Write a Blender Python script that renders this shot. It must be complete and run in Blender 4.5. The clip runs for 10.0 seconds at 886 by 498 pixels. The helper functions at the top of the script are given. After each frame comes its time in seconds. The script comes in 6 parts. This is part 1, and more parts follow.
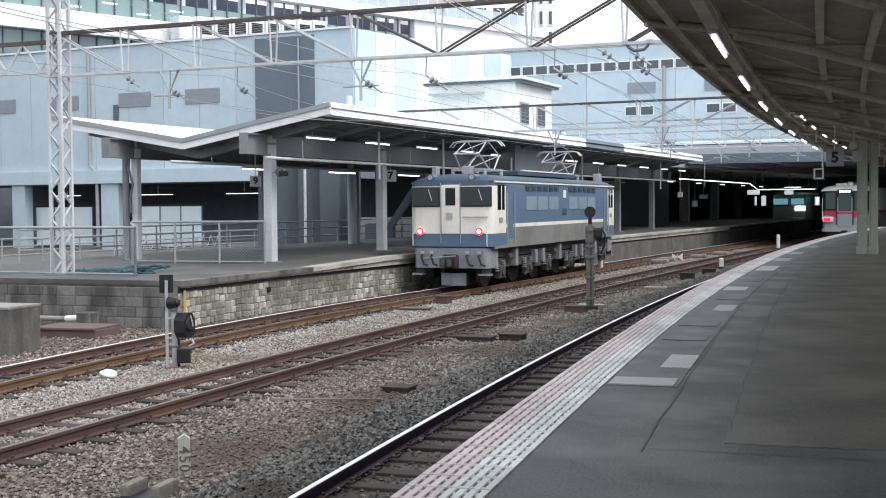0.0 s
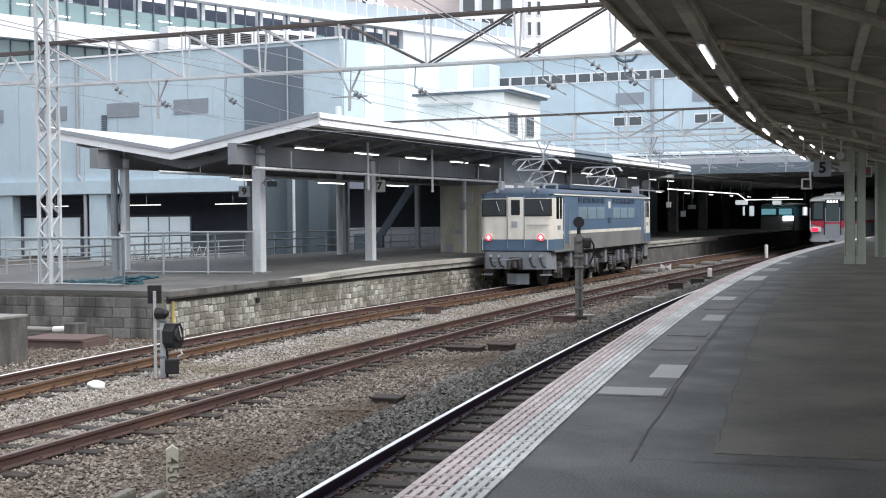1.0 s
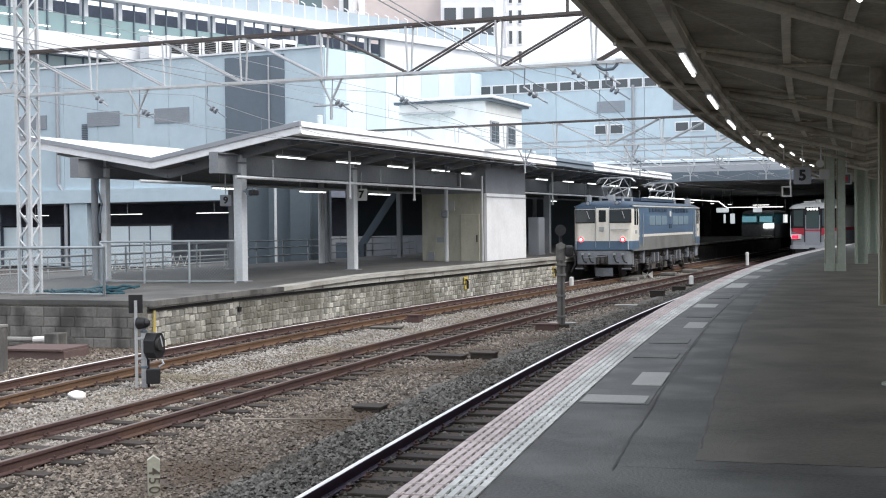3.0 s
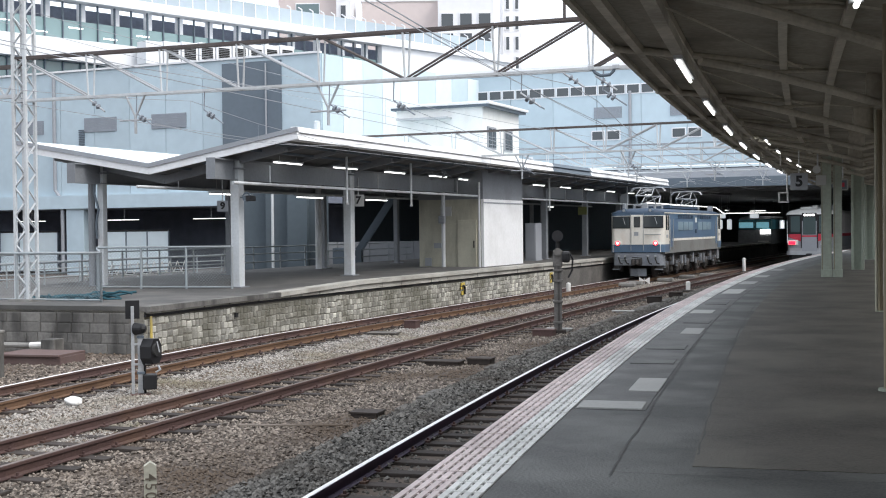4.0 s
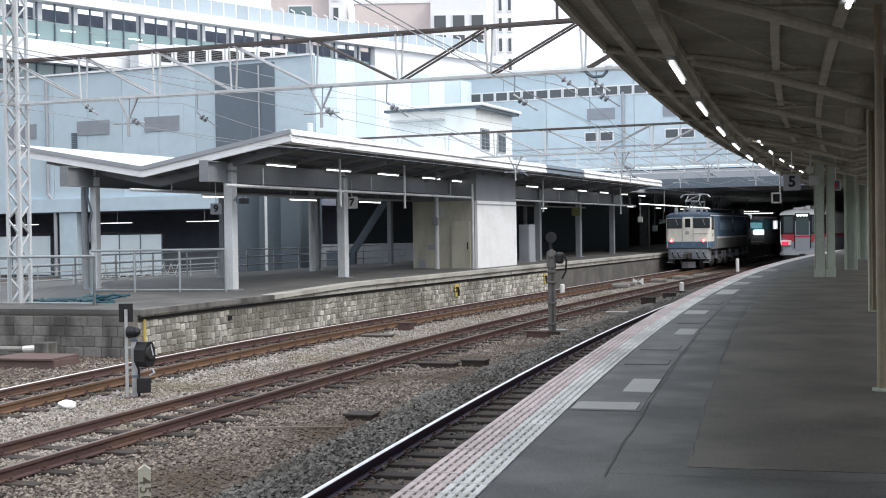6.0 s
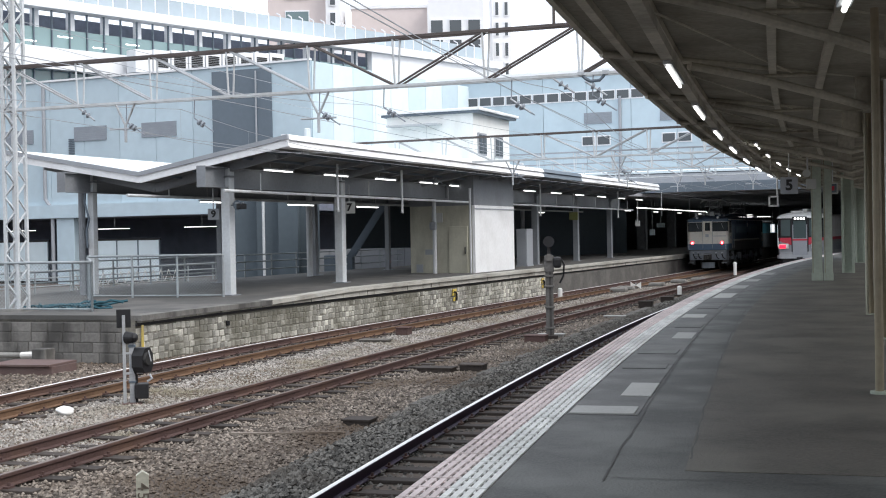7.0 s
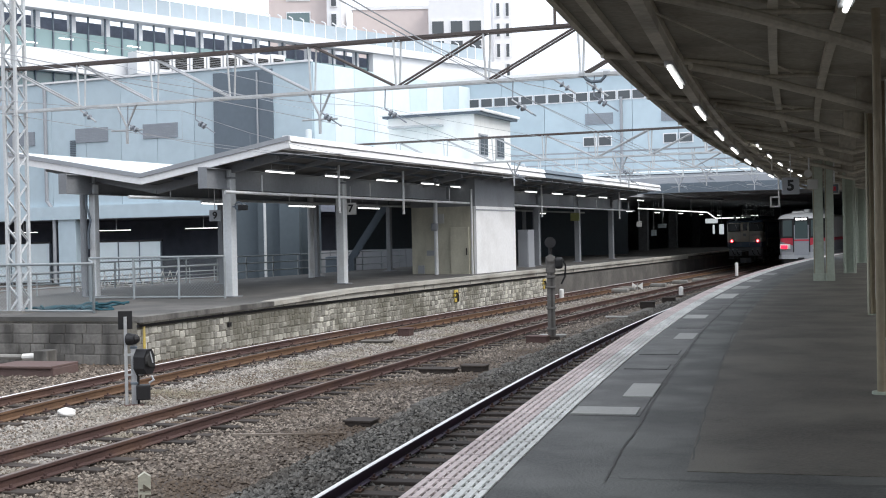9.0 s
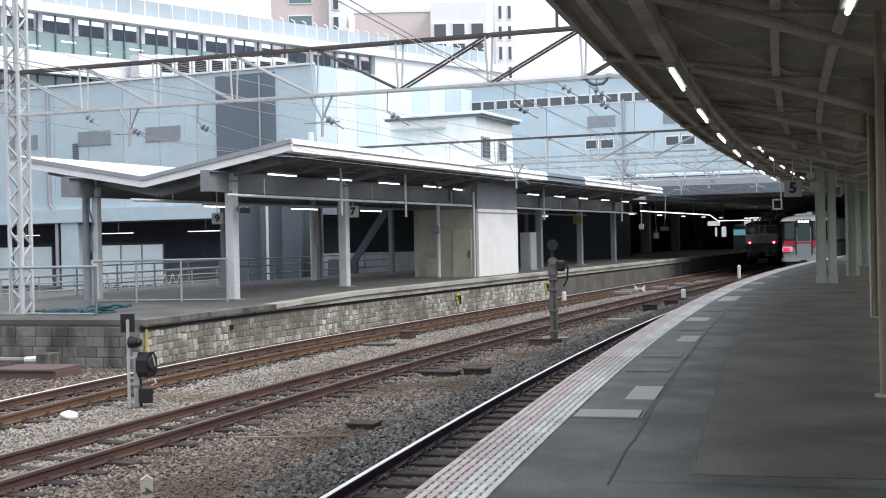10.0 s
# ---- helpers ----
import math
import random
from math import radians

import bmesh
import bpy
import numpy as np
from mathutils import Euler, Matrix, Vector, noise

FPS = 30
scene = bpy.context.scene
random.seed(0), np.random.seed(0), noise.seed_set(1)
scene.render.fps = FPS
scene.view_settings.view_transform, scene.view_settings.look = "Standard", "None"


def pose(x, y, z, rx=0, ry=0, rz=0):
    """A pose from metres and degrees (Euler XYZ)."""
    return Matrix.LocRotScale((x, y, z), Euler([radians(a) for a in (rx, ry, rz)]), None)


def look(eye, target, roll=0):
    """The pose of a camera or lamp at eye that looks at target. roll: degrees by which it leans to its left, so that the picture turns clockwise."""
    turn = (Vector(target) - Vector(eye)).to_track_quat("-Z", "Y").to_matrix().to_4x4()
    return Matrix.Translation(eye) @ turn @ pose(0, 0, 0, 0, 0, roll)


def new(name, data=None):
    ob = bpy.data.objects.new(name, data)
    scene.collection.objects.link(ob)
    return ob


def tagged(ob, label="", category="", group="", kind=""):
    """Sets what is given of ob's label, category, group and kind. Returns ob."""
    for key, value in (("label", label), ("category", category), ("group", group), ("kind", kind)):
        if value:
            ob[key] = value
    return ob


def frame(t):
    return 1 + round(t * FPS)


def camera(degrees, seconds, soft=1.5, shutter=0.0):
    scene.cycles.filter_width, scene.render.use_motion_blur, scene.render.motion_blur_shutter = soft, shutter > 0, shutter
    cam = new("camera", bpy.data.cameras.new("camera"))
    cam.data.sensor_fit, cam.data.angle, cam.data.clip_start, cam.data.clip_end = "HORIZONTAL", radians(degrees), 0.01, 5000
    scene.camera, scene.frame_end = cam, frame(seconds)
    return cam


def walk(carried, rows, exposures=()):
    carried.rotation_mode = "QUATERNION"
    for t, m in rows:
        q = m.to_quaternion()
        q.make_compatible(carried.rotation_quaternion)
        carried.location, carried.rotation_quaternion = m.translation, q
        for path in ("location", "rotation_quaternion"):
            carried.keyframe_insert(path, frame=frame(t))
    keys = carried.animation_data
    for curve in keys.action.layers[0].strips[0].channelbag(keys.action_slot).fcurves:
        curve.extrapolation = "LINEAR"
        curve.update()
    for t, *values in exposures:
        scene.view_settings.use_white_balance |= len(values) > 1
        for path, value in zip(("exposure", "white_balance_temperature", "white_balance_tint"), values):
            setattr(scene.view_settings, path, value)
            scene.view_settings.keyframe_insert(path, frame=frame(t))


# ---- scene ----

# ---------------- camera ----------------
EYE = Vector((0.0, 0.0, 2.65))
cam = camera(40.07, 10.0, soft=1.05)


def turn(yaw, pitch, lean):
    """The camera's pose: degrees to the right, up, and leaning to its right."""
    m = Matrix.Rotation(radians(-yaw), 4, "Z") @ Matrix.Rotation(radians(90 + pitch), 4, "X") @ Matrix.Rotation(radians(-lean), 4, "Z")
    return Matrix.Translation(EYE) @ m


SWAY = [
    (0.0, -1.910, -2.076, 0.447), (0.5, -1.693, -1.880, 0.403), (1.0, -1.385, -1.595, 0.475), (1.5, -1.183, -1.569, 0.632),
    (2.0, -0.824, -1.498, 0.649), (2.5, -0.598, -1.366, 0.638), (4.0, -0.390, -0.937, 0.611), (4.5, -0.031, -0.887, 0.509),
    (5.0, 0.000, -0.879, 0.600), (5.5, -0.105, -0.897, 0.722), (7.0, 0.022, -0.641, 1.049), (7.5, -0.063, -0.542, 1.097),
    (8.0, -0.181, -0.513, 1.041), (8.5, -0.012, -0.548, 1.043), (9.0, -0.046, -0.592, 1.144), (9.5, -0.197, -0.517, 1.187),
    (10.0, -0.150, -0.460, 1.183)]
walk(cam, [(t, turn(a, b, c)) for t, a, b, c in SWAY], [(0.0, 0.17), (2.5, 0.15), (5.0, 0.12), (7.5, 0.09), (10.0, 0.08)])

# ---------------- world and light: a bright overcast day ----------------
world = bpy.data.worlds.new("sky")
scene.world = world
world.use_nodes = True
wn, wl = world.node_tree.nodes, world.node_tree.links
sky = wn.new("ShaderNodeTexSky")
sky.sky_type, sky.sun_disc = "NISHITA", False
sky.sun_elevation, sky.sun_rotation = radians(48), radians(124)
sky.air_density, sky.dust_density, sky.ozone_density = 1.0, 6.0, 1.0
haze = wn.new("ShaderNodeMixRGB")
haze.inputs[0].default_value = 0.72
haze.inputs[2].default_value = (11.0, 11.6, 12.6, 1)
wl.new(sky.outputs[0], haze.inputs[1])
wl.new(haze.outputs[0], wn["Background"].inputs[0])
wn["Background"].inputs[1].default_value = 0.15
sun = new("sun", bpy.data.lights.new("sun", "SUN"))
sun.data.energy, sun.data.angle, sun.data.color = 1.25, radians(25), (1.0, 0.98, 0.95)
sun.matrix_world = look((0, 0, 60), (-44.8, 30.2, 0))


# ---------------- materials ----------------
def mat(name, col, rough=0.6, metal=0.0, var=0.18, scale=1.5, fine=30.0, bump=0.15, dirt=None, dirt_amount=0.0, streak=0.0, spread=0.0, glow=0.0, stain=0.0, lo=0.48, hi=0.68):
    """A surface with broad patches, fine grain and relief; dirt: the colour of stains; streak: how far stains run down; stain, lo, hi: their fineness and bounds; spread: how much pieces differ."""
    m = bpy.data.materials.new(name)
    m.use_nodes = True
    n, l = m.node_tree.nodes, m.node_tree.links
    b = n["Principled BSDF"]
    b.inputs["Roughness"].default_value, b.inputs["Metallic"].default_value = rough, metal
    tc = n.new("ShaderNodeTexCoord")
    big, small = n.new("ShaderNodeTexNoise"), n.new("ShaderNodeTexNoise")
    big.inputs["Scale"].default_value, small.inputs["Scale"].default_value = scale, fine
    big.inputs["Detail"].default_value, small.inputs["Detail"].default_value = 5, 3
    geo = n.new("ShaderNodeNewGeometry")
    l.new(geo.outputs["Position"], big.inputs["Vector"])
    l.new(tc.outputs["Object"], small.inputs["Vector"])
    add = n.new("ShaderNodeMath")
    add.operation = "ADD"
    l.new(big.outputs[0], add.inputs[0]), l.new(small.outputs[0], add.inputs[1])
    rng = n.new("ShaderNodeMapRange")
    rng.inputs["From Min"].default_value, rng.inputs["From Max"].default_value = 0.6, 1.4
    rng.inputs["To Min"].default_value, rng.inputs["To Max"].default_value = 1 - var, 1 + var
    l.new(add.outputs[0], rng.inputs["Value"])
    value = rng.outputs[0]
    if spread:
        info = n.new("ShaderNodeObjectInfo")
        two = n.new("ShaderNodeMath")
        two.operation = "ADD"
        l.new(info.outputs["Random"], two.inputs[0]), l.new(geo.outputs["Random Per Island"], two.inputs[1])
        frac = n.new("ShaderNodeMath")
        frac.operation = "FRACT"
        l.new(two.outputs[0], frac.inputs[0])
        r2 = n.new("ShaderNodeMapRange")
        r2.inputs["To Min"].default_value, r2.inputs["To Max"].default_value = 1 - spread, 1 + spread
        l.new(frac.outputs[0], r2.inputs["Value"])
        mul = n.new("ShaderNodeMath")
        mul.operation = "MULTIPLY"
        l.new(value, mul.inputs[0]), l.new(r2.outputs[0], mul.inputs[1])
        value = mul.outputs[0]
    mix = n.new("ShaderNodeMixRGB")
    mix.blend_type, mix.inputs[0].default_value = "MULTIPLY", 1.0
    mix.inputs[1].default_value = (*col, 1)
    l.new(value, mix.inputs[2])
    out = mix.outputs[0]
    if dirt:
        mp = n.new("ShaderNodeMapping")
        mp.inputs["Scale"].default_value = (1, 1, 1 - streak)
        l.new(geo.outputs["Position"], mp.inputs["Vector"])
        st = n.new("ShaderNodeTexNoise")
        st.inputs["Scale"].default_value, st.inputs["Detail"].default_value = stain or (2.2 if streak else 0.7), 8
        l.new(mp.outputs[0], st.inputs["Vector"])
        r3 = n.new("ShaderNodeMapRange")
        r3.inputs["From Min"].default_value, r3.inputs["From Max"].default_value = lo, hi
        r3.inputs["To Max"].default_value = dirt_amount
        l.new(st.outputs[0], r3.inputs["Value"])
        mx = n.new("ShaderNodeMixRGB")
        l.new(r3.outputs[0], mx.inputs[0]), l.new(out, mx.inputs[1])
        mx.inputs[2].default_value = (*dirt, 1)
        out = mx.outputs[0]
    l.new(out, b.inputs["Base Color"])
    if bump:
        bp = n.new("ShaderNodeBump")
        bp.inputs["Strength"].default_value, bp.inputs["Distance"].default_value = bump, 0.01
        l.new(small.outputs[0], bp.inputs["Height"])
        l.new(bp.outputs[0], b.inputs["Normal"])
    if glow:
        b.inputs["Emission Color"].default_value = (*col, 1)
        b.inputs["Emission Strength"].default_value = glow
    return m


def glass(name, col, rough=0.05, clear=0.0):
    m = bpy.data.materials.new(name)
    m.use_nodes = True
    b = m.node_tree.nodes["Principled BSDF"]
    b.inputs["Base Color"].default_value = (*col, 1)
    b.inputs["Roughness"].default_value = rough
    b.inputs["Transmission Weight"].default_value = clear
    b.inputs["Specular IOR Level"].default_value = 0.7
    return m


M = dict(
    ballast=mat("ballast", (0.085, 0.066, 0.053), 0.95, var=0.35, scale=0.5, fine=14, bump=0.6, dirt=(0.115, 0.085, 0.065), dirt_amount=0.75),
    stones=mat("ballast stones", (0.222, 0.192, 0.163), 0.95, var=0.25, scale=0.45, fine=30, bump=0.3, spread=0.8, dirt=(0.125, 0.093, 0.068), dirt_amount=0.9, stain=0.4, lo=0.42, hi=0.62),
    darkstones=mat("dark ballast stones", (0.132, 0.126, 0.114), 0.9, var=0.25, fine=30, bump=0.3, spread=0.8, dirt=(0.07, 0.058, 0.047), dirt_amount=0.8, stain=0.7),
    palestones=mat("pale ballast stones", (0.31, 0.29, 0.265), 0.95, var=0.2, fine=30, bump=0.3, spread=0.5, dirt=(0.19, 0.165, 0.10), dirt_amount=0.75, stain=0.5),
    rust=mat("rusty rail steel", (0.105, 0.063, 0.057), 0.75, 0.2, var=0.3, scale=0.8, fine=25, bump=0.3, dirt=(0.17, 0.10, 0.06), dirt_amount=0.5),
    brownrust=mat("orange rust", (0.17, 0.10, 0.06), 0.8, 0.1, var=0.3, fine=25, bump=0.3),
    # near-white base colour holds the sky's reflection on the worn head
    skyhead=mat("worn rail head in sky white", (0.92, 0.91, 0.90), 0.5, 0.25, var=0.08, bump=0.02),
    dullhead=mat("dull rail head", (0.20, 0.15, 0.13), 0.45, 0.6, var=0.15, bump=0.05),
    darkrail=mat("dark violet rail side", (0.032, 0.014, 0.045), 0.5, 0.3, var=0.3),
    sleeper=mat("sleeper", (0.045, 0.036, 0.031), 0.9, var=0.3, scale=1, fine=18, bump=0.5, spread=0.3),
    concrete=mat("concrete", (0.27, 0.265, 0.25), 0.9, var=0.2, scale=0.6, fine=25, bump=0.25, dirt=(0.16, 0.15, 0.14), dirt_amount=0.7, streak=0.75),
    coping=mat("platform coping", (0.46, 0.45, 0.41), 0.9, var=0.2, scale=0.8, fine=25, bump=0.25, dirt=(0.24, 0.22, 0.19), dirt_amount=0.7),
    asphalt=mat("platform asphalt", (0.064, 0.066, 0.062), 0.6, var=0.6, scale=1.3, fine=45, bump=0.6, dirt=(0.138, 0.143, 0.133), dirt_amount=0.9, stain=1.1, lo=0.44, hi=0.62),
    brownasphalt=mat("older brownish asphalt", (0.082, 0.076, 0.064), 0.62, var=0.6, scale=1.1, fine=45, bump=0.6, dirt=(0.135, 0.127, 0.107), dirt_amount=0.9, stain=0.9, lo=0.44, hi=0.62),
    newasphalt=mat("newer asphalt", (0.093, 0.093, 0.090), 0.6, var=0.45, scale=1.6, fine=45, bump=0.5, dirt=(0.165, 0.165, 0.157), dirt_amount=0.7, stain=1.7, lo=0.44, hi=0.64),
    crack=mat("tar joint", (0.058, 0.057, 0.052), 0.6, var=0.2),
    opasphalt=mat("old platform asphalt", (0.085, 0.084, 0.08), 0.8, var=0.25, scale=0.3, fine=40, bump=0.3, dirt=(0.17, 0.16, 0.15), dirt_amount=0.6),
    patch=mat("cement patch", (0.40, 0.40, 0.385), 0.85, var=0.15, fine=40, spread=0.25),
    tilew=mat("white tile", (0.80, 0.80, 0.77), 0.65, var=0.14, scale=2, fine=20, bump=0.2, spread=0.1, dirt=(0.36, 0.35, 0.33), dirt_amount=0.6),
    tilep=mat("pink tile", (0.73, 0.62, 0.60), 0.65, var=0.14, scale=2, fine=20, bump=0.2, spread=0.1, dirt=(0.44, 0.36, 0.35), dirt_amount=0.6),
    grout=mat("dark grout", (0.10, 0.095, 0.09), 0.9, var=0.3),
    masonry=mat("wall stone", (0.45, 0.44, 0.395), 0.92, var=0.4, scale=0.8, fine=12, bump=0.6, spread=0.48, dirt=(0.15, 0.145, 0.115), dirt_amount=0.9, stain=0.5, lo=0.45, hi=0.60),
    greystone=mat("grey wall block", (0.16, 0.155, 0.145), 0.95, var=0.25, scale=0.8, fine=16, bump=0.5, spread=0.25, dirt=(0.06, 0.058, 0.055), dirt_amount=0.9, streak=0.7, lo=0.42, hi=0.6),
    mortar=mat("wall mortar", (0.20, 0.19, 0.16), 0.95, var=0.35, scale=1, fine=20, bump=0.5),
    yellow=mat("yellow paint", (0.62, 0.47, 0.10), 0.7, var=0.25, dirt=(0.30, 0.26, 0.17), dirt_amount=0.8),
    galv=mat("galvanised steel", (0.50, 0.52, 0.54), 0.5, 0.5, var=0.18, scale=2, fine=25, bump=0.08, dirt=(0.30, 0.28, 0.26), dirt_amount=0.4),
    whitesteel=mat("pale grey painted steel", (0.58, 0.61, 0.63), 0.55, 0.0, var=0.12, scale=1, fine=15, dirt=(0.36, 0.33, 0.30), dirt_amount=0.4, streak=0.6),
    beamtop=mat("weathered steel chord", (0.11, 0.095, 0.09), 0.7, 0.2, var=0.3, dirt=(0.09, 0.06, 0.055), dirt_amount=0.7),
    fascia=mat("white canopy fascia", (0.88, 0.89, 0.90), 0.5, var=0.08, scale=0.7, fine=8, bump=0.03, dirt=(0.55, 0.55, 0.54), dirt_amount=0.4),
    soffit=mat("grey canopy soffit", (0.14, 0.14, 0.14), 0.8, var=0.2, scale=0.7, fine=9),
    steelgrey=mat("grey canopy steel", (0.235, 0.25, 0.27), 0.55, var=0.14, scale=1, fine=12, dirt=(0.15, 0.15, 0.16), dirt_amount=0.4),
    roofdark=mat("dark canopy roofing", (0.27, 0.255, 0.21), 0.85, var=0.3, scale=0.8, fine=12, dirt=(0.10, 0.09, 0.075), dirt_amount=0.7),
    brownsteel=mat("brown-grey canopy steel", (0.44, 0.42, 0.355), 0.7, var=0.25, scale=1.5, fine=15, dirt=(0.10, 0.085, 0.065), dirt_amount=0.6),
    greencol=mat("pale green column paint", (0.38, 0.43, 0.36), 0.6, var=0.16, scale=1.2, fine=12, dirt=(0.27, 0.27, 0.22), dirt_amount=0.5, streak=0.7),
    browncol=mat("brown column paint", (0.27, 0.23, 0.16), 0.6, var=0.2, scale=1.2, fine=12),
    tube=mat("glowing lamp tube", (1.0, 1.0, 0.97), 0.4, var=0, bump=0, glow=2.8),
    panelblue=mat("pale blue cladding", (0.49, 0.60, 0.665), 0.5, var=0.06, scale=0.15, fine=2, bump=0.03, dirt=(0.43, 0.535, 0.60), dirt_amount=0.5, spread=0.05),
    panelwhite=mat("pale white cladding", (0.70, 0.80, 0.84), 0.5, var=0.05, scale=0.15, fine=2, bump=0.03, spread=0.07),
    darkface=mat("dark stained concrete", (0.12, 0.115, 0.108), 0.95, var=0.35, scale=0.7, fine=10, bump=0.4, dirt=(0.24, 0.23, 0.21), dirt_amount=0.6, stain=0.8, lo=0.5, hi=0.7),
    towerwhite=mat("white tower render", (0.84, 0.86, 0.84), 0.6, var=0.06, dirt=(0.66, 0.66, 0.62), dirt_amount=0.35, streak=0.7),
    panelpale=mat("very pale blue cladding", (0.58, 0.70, 0.76), 0.5, var=0.05, scale=0.15, fine=2, bump=0.03, spread=0.06),
    screenpane=mat("pale translucent screen", (0.40, 0.47, 0.52), 0.3, var=0.06, scale=0.3, fine=2, bump=0.02, spread=0.12),
    officeglass=glass("pale greenish glass", (0.22, 0.33, 0.34), 0.08),
    cabglass=glass("grey cab glass", (0.045, 0.055, 0.06), 0.06),
    panelgrey=mat("dark grey cladding", (0.125, 0.158, 0.192), 0.55, var=0.08, scale=0.3, fine=3, spread=0.06),
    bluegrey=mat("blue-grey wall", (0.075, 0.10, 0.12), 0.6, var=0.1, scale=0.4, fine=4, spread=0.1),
    louvregrey=mat("slate grey louvre", (0.28, 0.31, 0.35), 0.6, var=0.1),
    vent=mat("grey louvre", (0.33, 0.35, 0.38), 0.6, var=0.1),
    white=mat("white paint", (0.80, 0.80, 0.78), 0.5, var=0.07, dirt=(0.62, 0.60, 0.56), dirt_amount=0.4, streak=0.6),
    bandwhite=mat("white building band", (0.82, 0.83, 0.85), 0.5, var=0.05, scale=0.1, fine=1, bump=0.02),
    cream=mat("cream wall panel", (0.50, 0.49, 0.40), 0.7, var=0.15, dirt=(0.27, 0.25, 0.2), dirt_amount=0.5, streak=0.7),
    pinkwall=mat("pinkish tower wall", (0.66, 0.58, 0.56), 0.7, var=0.05, scale=0.1, fine=1),
    # dark colour that carries the shade of unlit spaces
    void=mat("unlit interior colour", (0.165, 0.185, 0.235), 0.9, var=0.3),
    darkwall=mat("dark underpass wall", (0.30, 0.31, 0.33), 0.85, var=0.35, scale=0.3, fine=4),
    paneglass=glass("window glass", (0.012, 0.018, 0.02)),
    tealglass=glass("greenish glass", (0.13, 0.20, 0.21), 0.1),
    black=mat("black paint", (0.012, 0.012, 0.014), 0.5, var=0.3),
    rubber=mat("dark rubber", (0.03, 0.03, 0.03), 0.8, var=0.2),
    locoblue=mat("locomotive blue", (0.105, 0.175, 0.265), 0.42, var=0.10, scale=1, fine=8, bump=0.04, dirt=(0.10, 0.15, 0.22), dirt_amount=0.5),
    lococream=mat("locomotive cream", (0.84, 0.81, 0.73), 0.45, var=0.07, scale=1, fine=8, bump=0.03, dirt=(0.60, 0.54, 0.42), dirt_amount=0.4, streak=0.6),
    locogrey=mat("locomotive side grey", (0.22, 0.225, 0.215), 0.6, var=0.15, dirt=(0.12, 0.11, 0.1), dirt_amount=0.5),
    locoroof=mat("locomotive roof", (0.045, 0.075, 0.12), 0.6, var=0.25, dirt=(0.06, 0.065, 0.08), dirt_amount=0.6),
    bogie=mat("dusty bogie", (0.075, 0.07, 0.066), 0.8, 0.1, var=0.35, scale=3, fine=20, bump=0.4, dirt=(0.07, 0.06, 0.055), dirt_amount=0.7),
    skirt=mat("pale grey skirt", (0.25, 0.27, 0.30), 0.7, var=0.25, scale=3, fine=20, dirt=(0.2, 0.2, 0.2), dirt_amount=0.6),
    silver=mat("grey steel fittings", (0.45, 0.47, 0.49), 0.45, 0.5, var=0.15),
    redlamp=mat("red tail lamp", (1.0, 0.13, 0.13), 0.3, var=0, bump=0, glow=11.0),
    redhalo=mat("red lens", (0.95, 0.012, 0.035), 0.25, var=0, bump=0, glow=3.0),
    red=mat("red paint", (0.55, 0.04, 0.07), 0.45, var=0.1),
    litsign=mat("lit white sign", (0.80, 0.88, 0.92), 0.4, var=0.05, bump=0, glow=0.55),
    # emission added to the panes in place of daylight from beyond
    glowglass=mat("carriage window with added glow", (0.22, 0.52, 0.62), 0.2, var=0.15, scale=3, bump=0, glow=0.45),
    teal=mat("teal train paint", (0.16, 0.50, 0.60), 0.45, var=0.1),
    pipebrown=mat("red-brown box lid", (0.13, 0.085, 0.078), 0.8, var=0.2, dirt=(0.17, 0.14, 0.13), dirt_amount=0.5),
    net=mat("blue-green rope net", (0.03, 0.10, 0.13), 0.9, var=0.3),
    rustpost=mat("grey-brown weathered post", (0.14, 0.135, 0.128), 0.8, 0.0, var=0.3, scale=3, fine=20, dirt=(0.09, 0.07, 0.06), dirt_amount=0.7),
    trainglass=glass("grey-green train glass", (0.075, 0.105, 0.105), 0.06),
    slateglass=glass("grey-blue glass", (0.06, 0.072, 0.082), 0.15),
    locofilter=mat("pale blue filter panel", (0.25, 0.34, 0.40), 0.55, var=0.12, scale=2, fine=30, bump=0.2),
    locobrow=mat("locomotive roof brow", (0.075, 0.125, 0.19), 0.4, var=0.15, dirt=(0.10, 0.13, 0.17), dirt_amount=0.5),
    fencegrey=mat("dull fence steel", (0.33, 0.37, 0.39), 0.6, 0.1, var=0.2, scale=2, fine=25, dirt=(0.22, 0.21, 0.2), dirt_amount=0.5),
    orange=mat("amber sign", (0.17, 0.18, 0.06), 0.5, var=0.1),
    lid=mat("grey trough lid", (0.115, 0.108, 0.098), 0.9, var=0.25, scale=1.2, fine=25, bump=0.3, spread=0.25, dirt=(0.085, 0.07, 0.058), dirt_amount=0.8),
    numeralbrown=mat("faded brown lettering", (0.13, 0.11, 0.085), 0.8, var=0.3),
    signface=mat("sign face", (0.50, 0.51, 0.50), 0.6, var=0.06),
)


# ---------------- mesh tools ----------------
def box(bm, c, s, m=None, bevel=0.0):
    """A box with its centre c and size s, turned and moved by m."""
    t = Matrix.Translation(c) @ Matrix.Diagonal((*s, 1))
    made = bmesh.ops.create_cube(bm, size=1, matrix=(m @ t) if m else t)
    if bevel:
        edges = list({e for v in made["verts"] for e in v.link_edges})
        bmesh.ops.bevel(bm, geom=edges, offset=bevel, segments=2, affect="EDGES", profile=0.6)


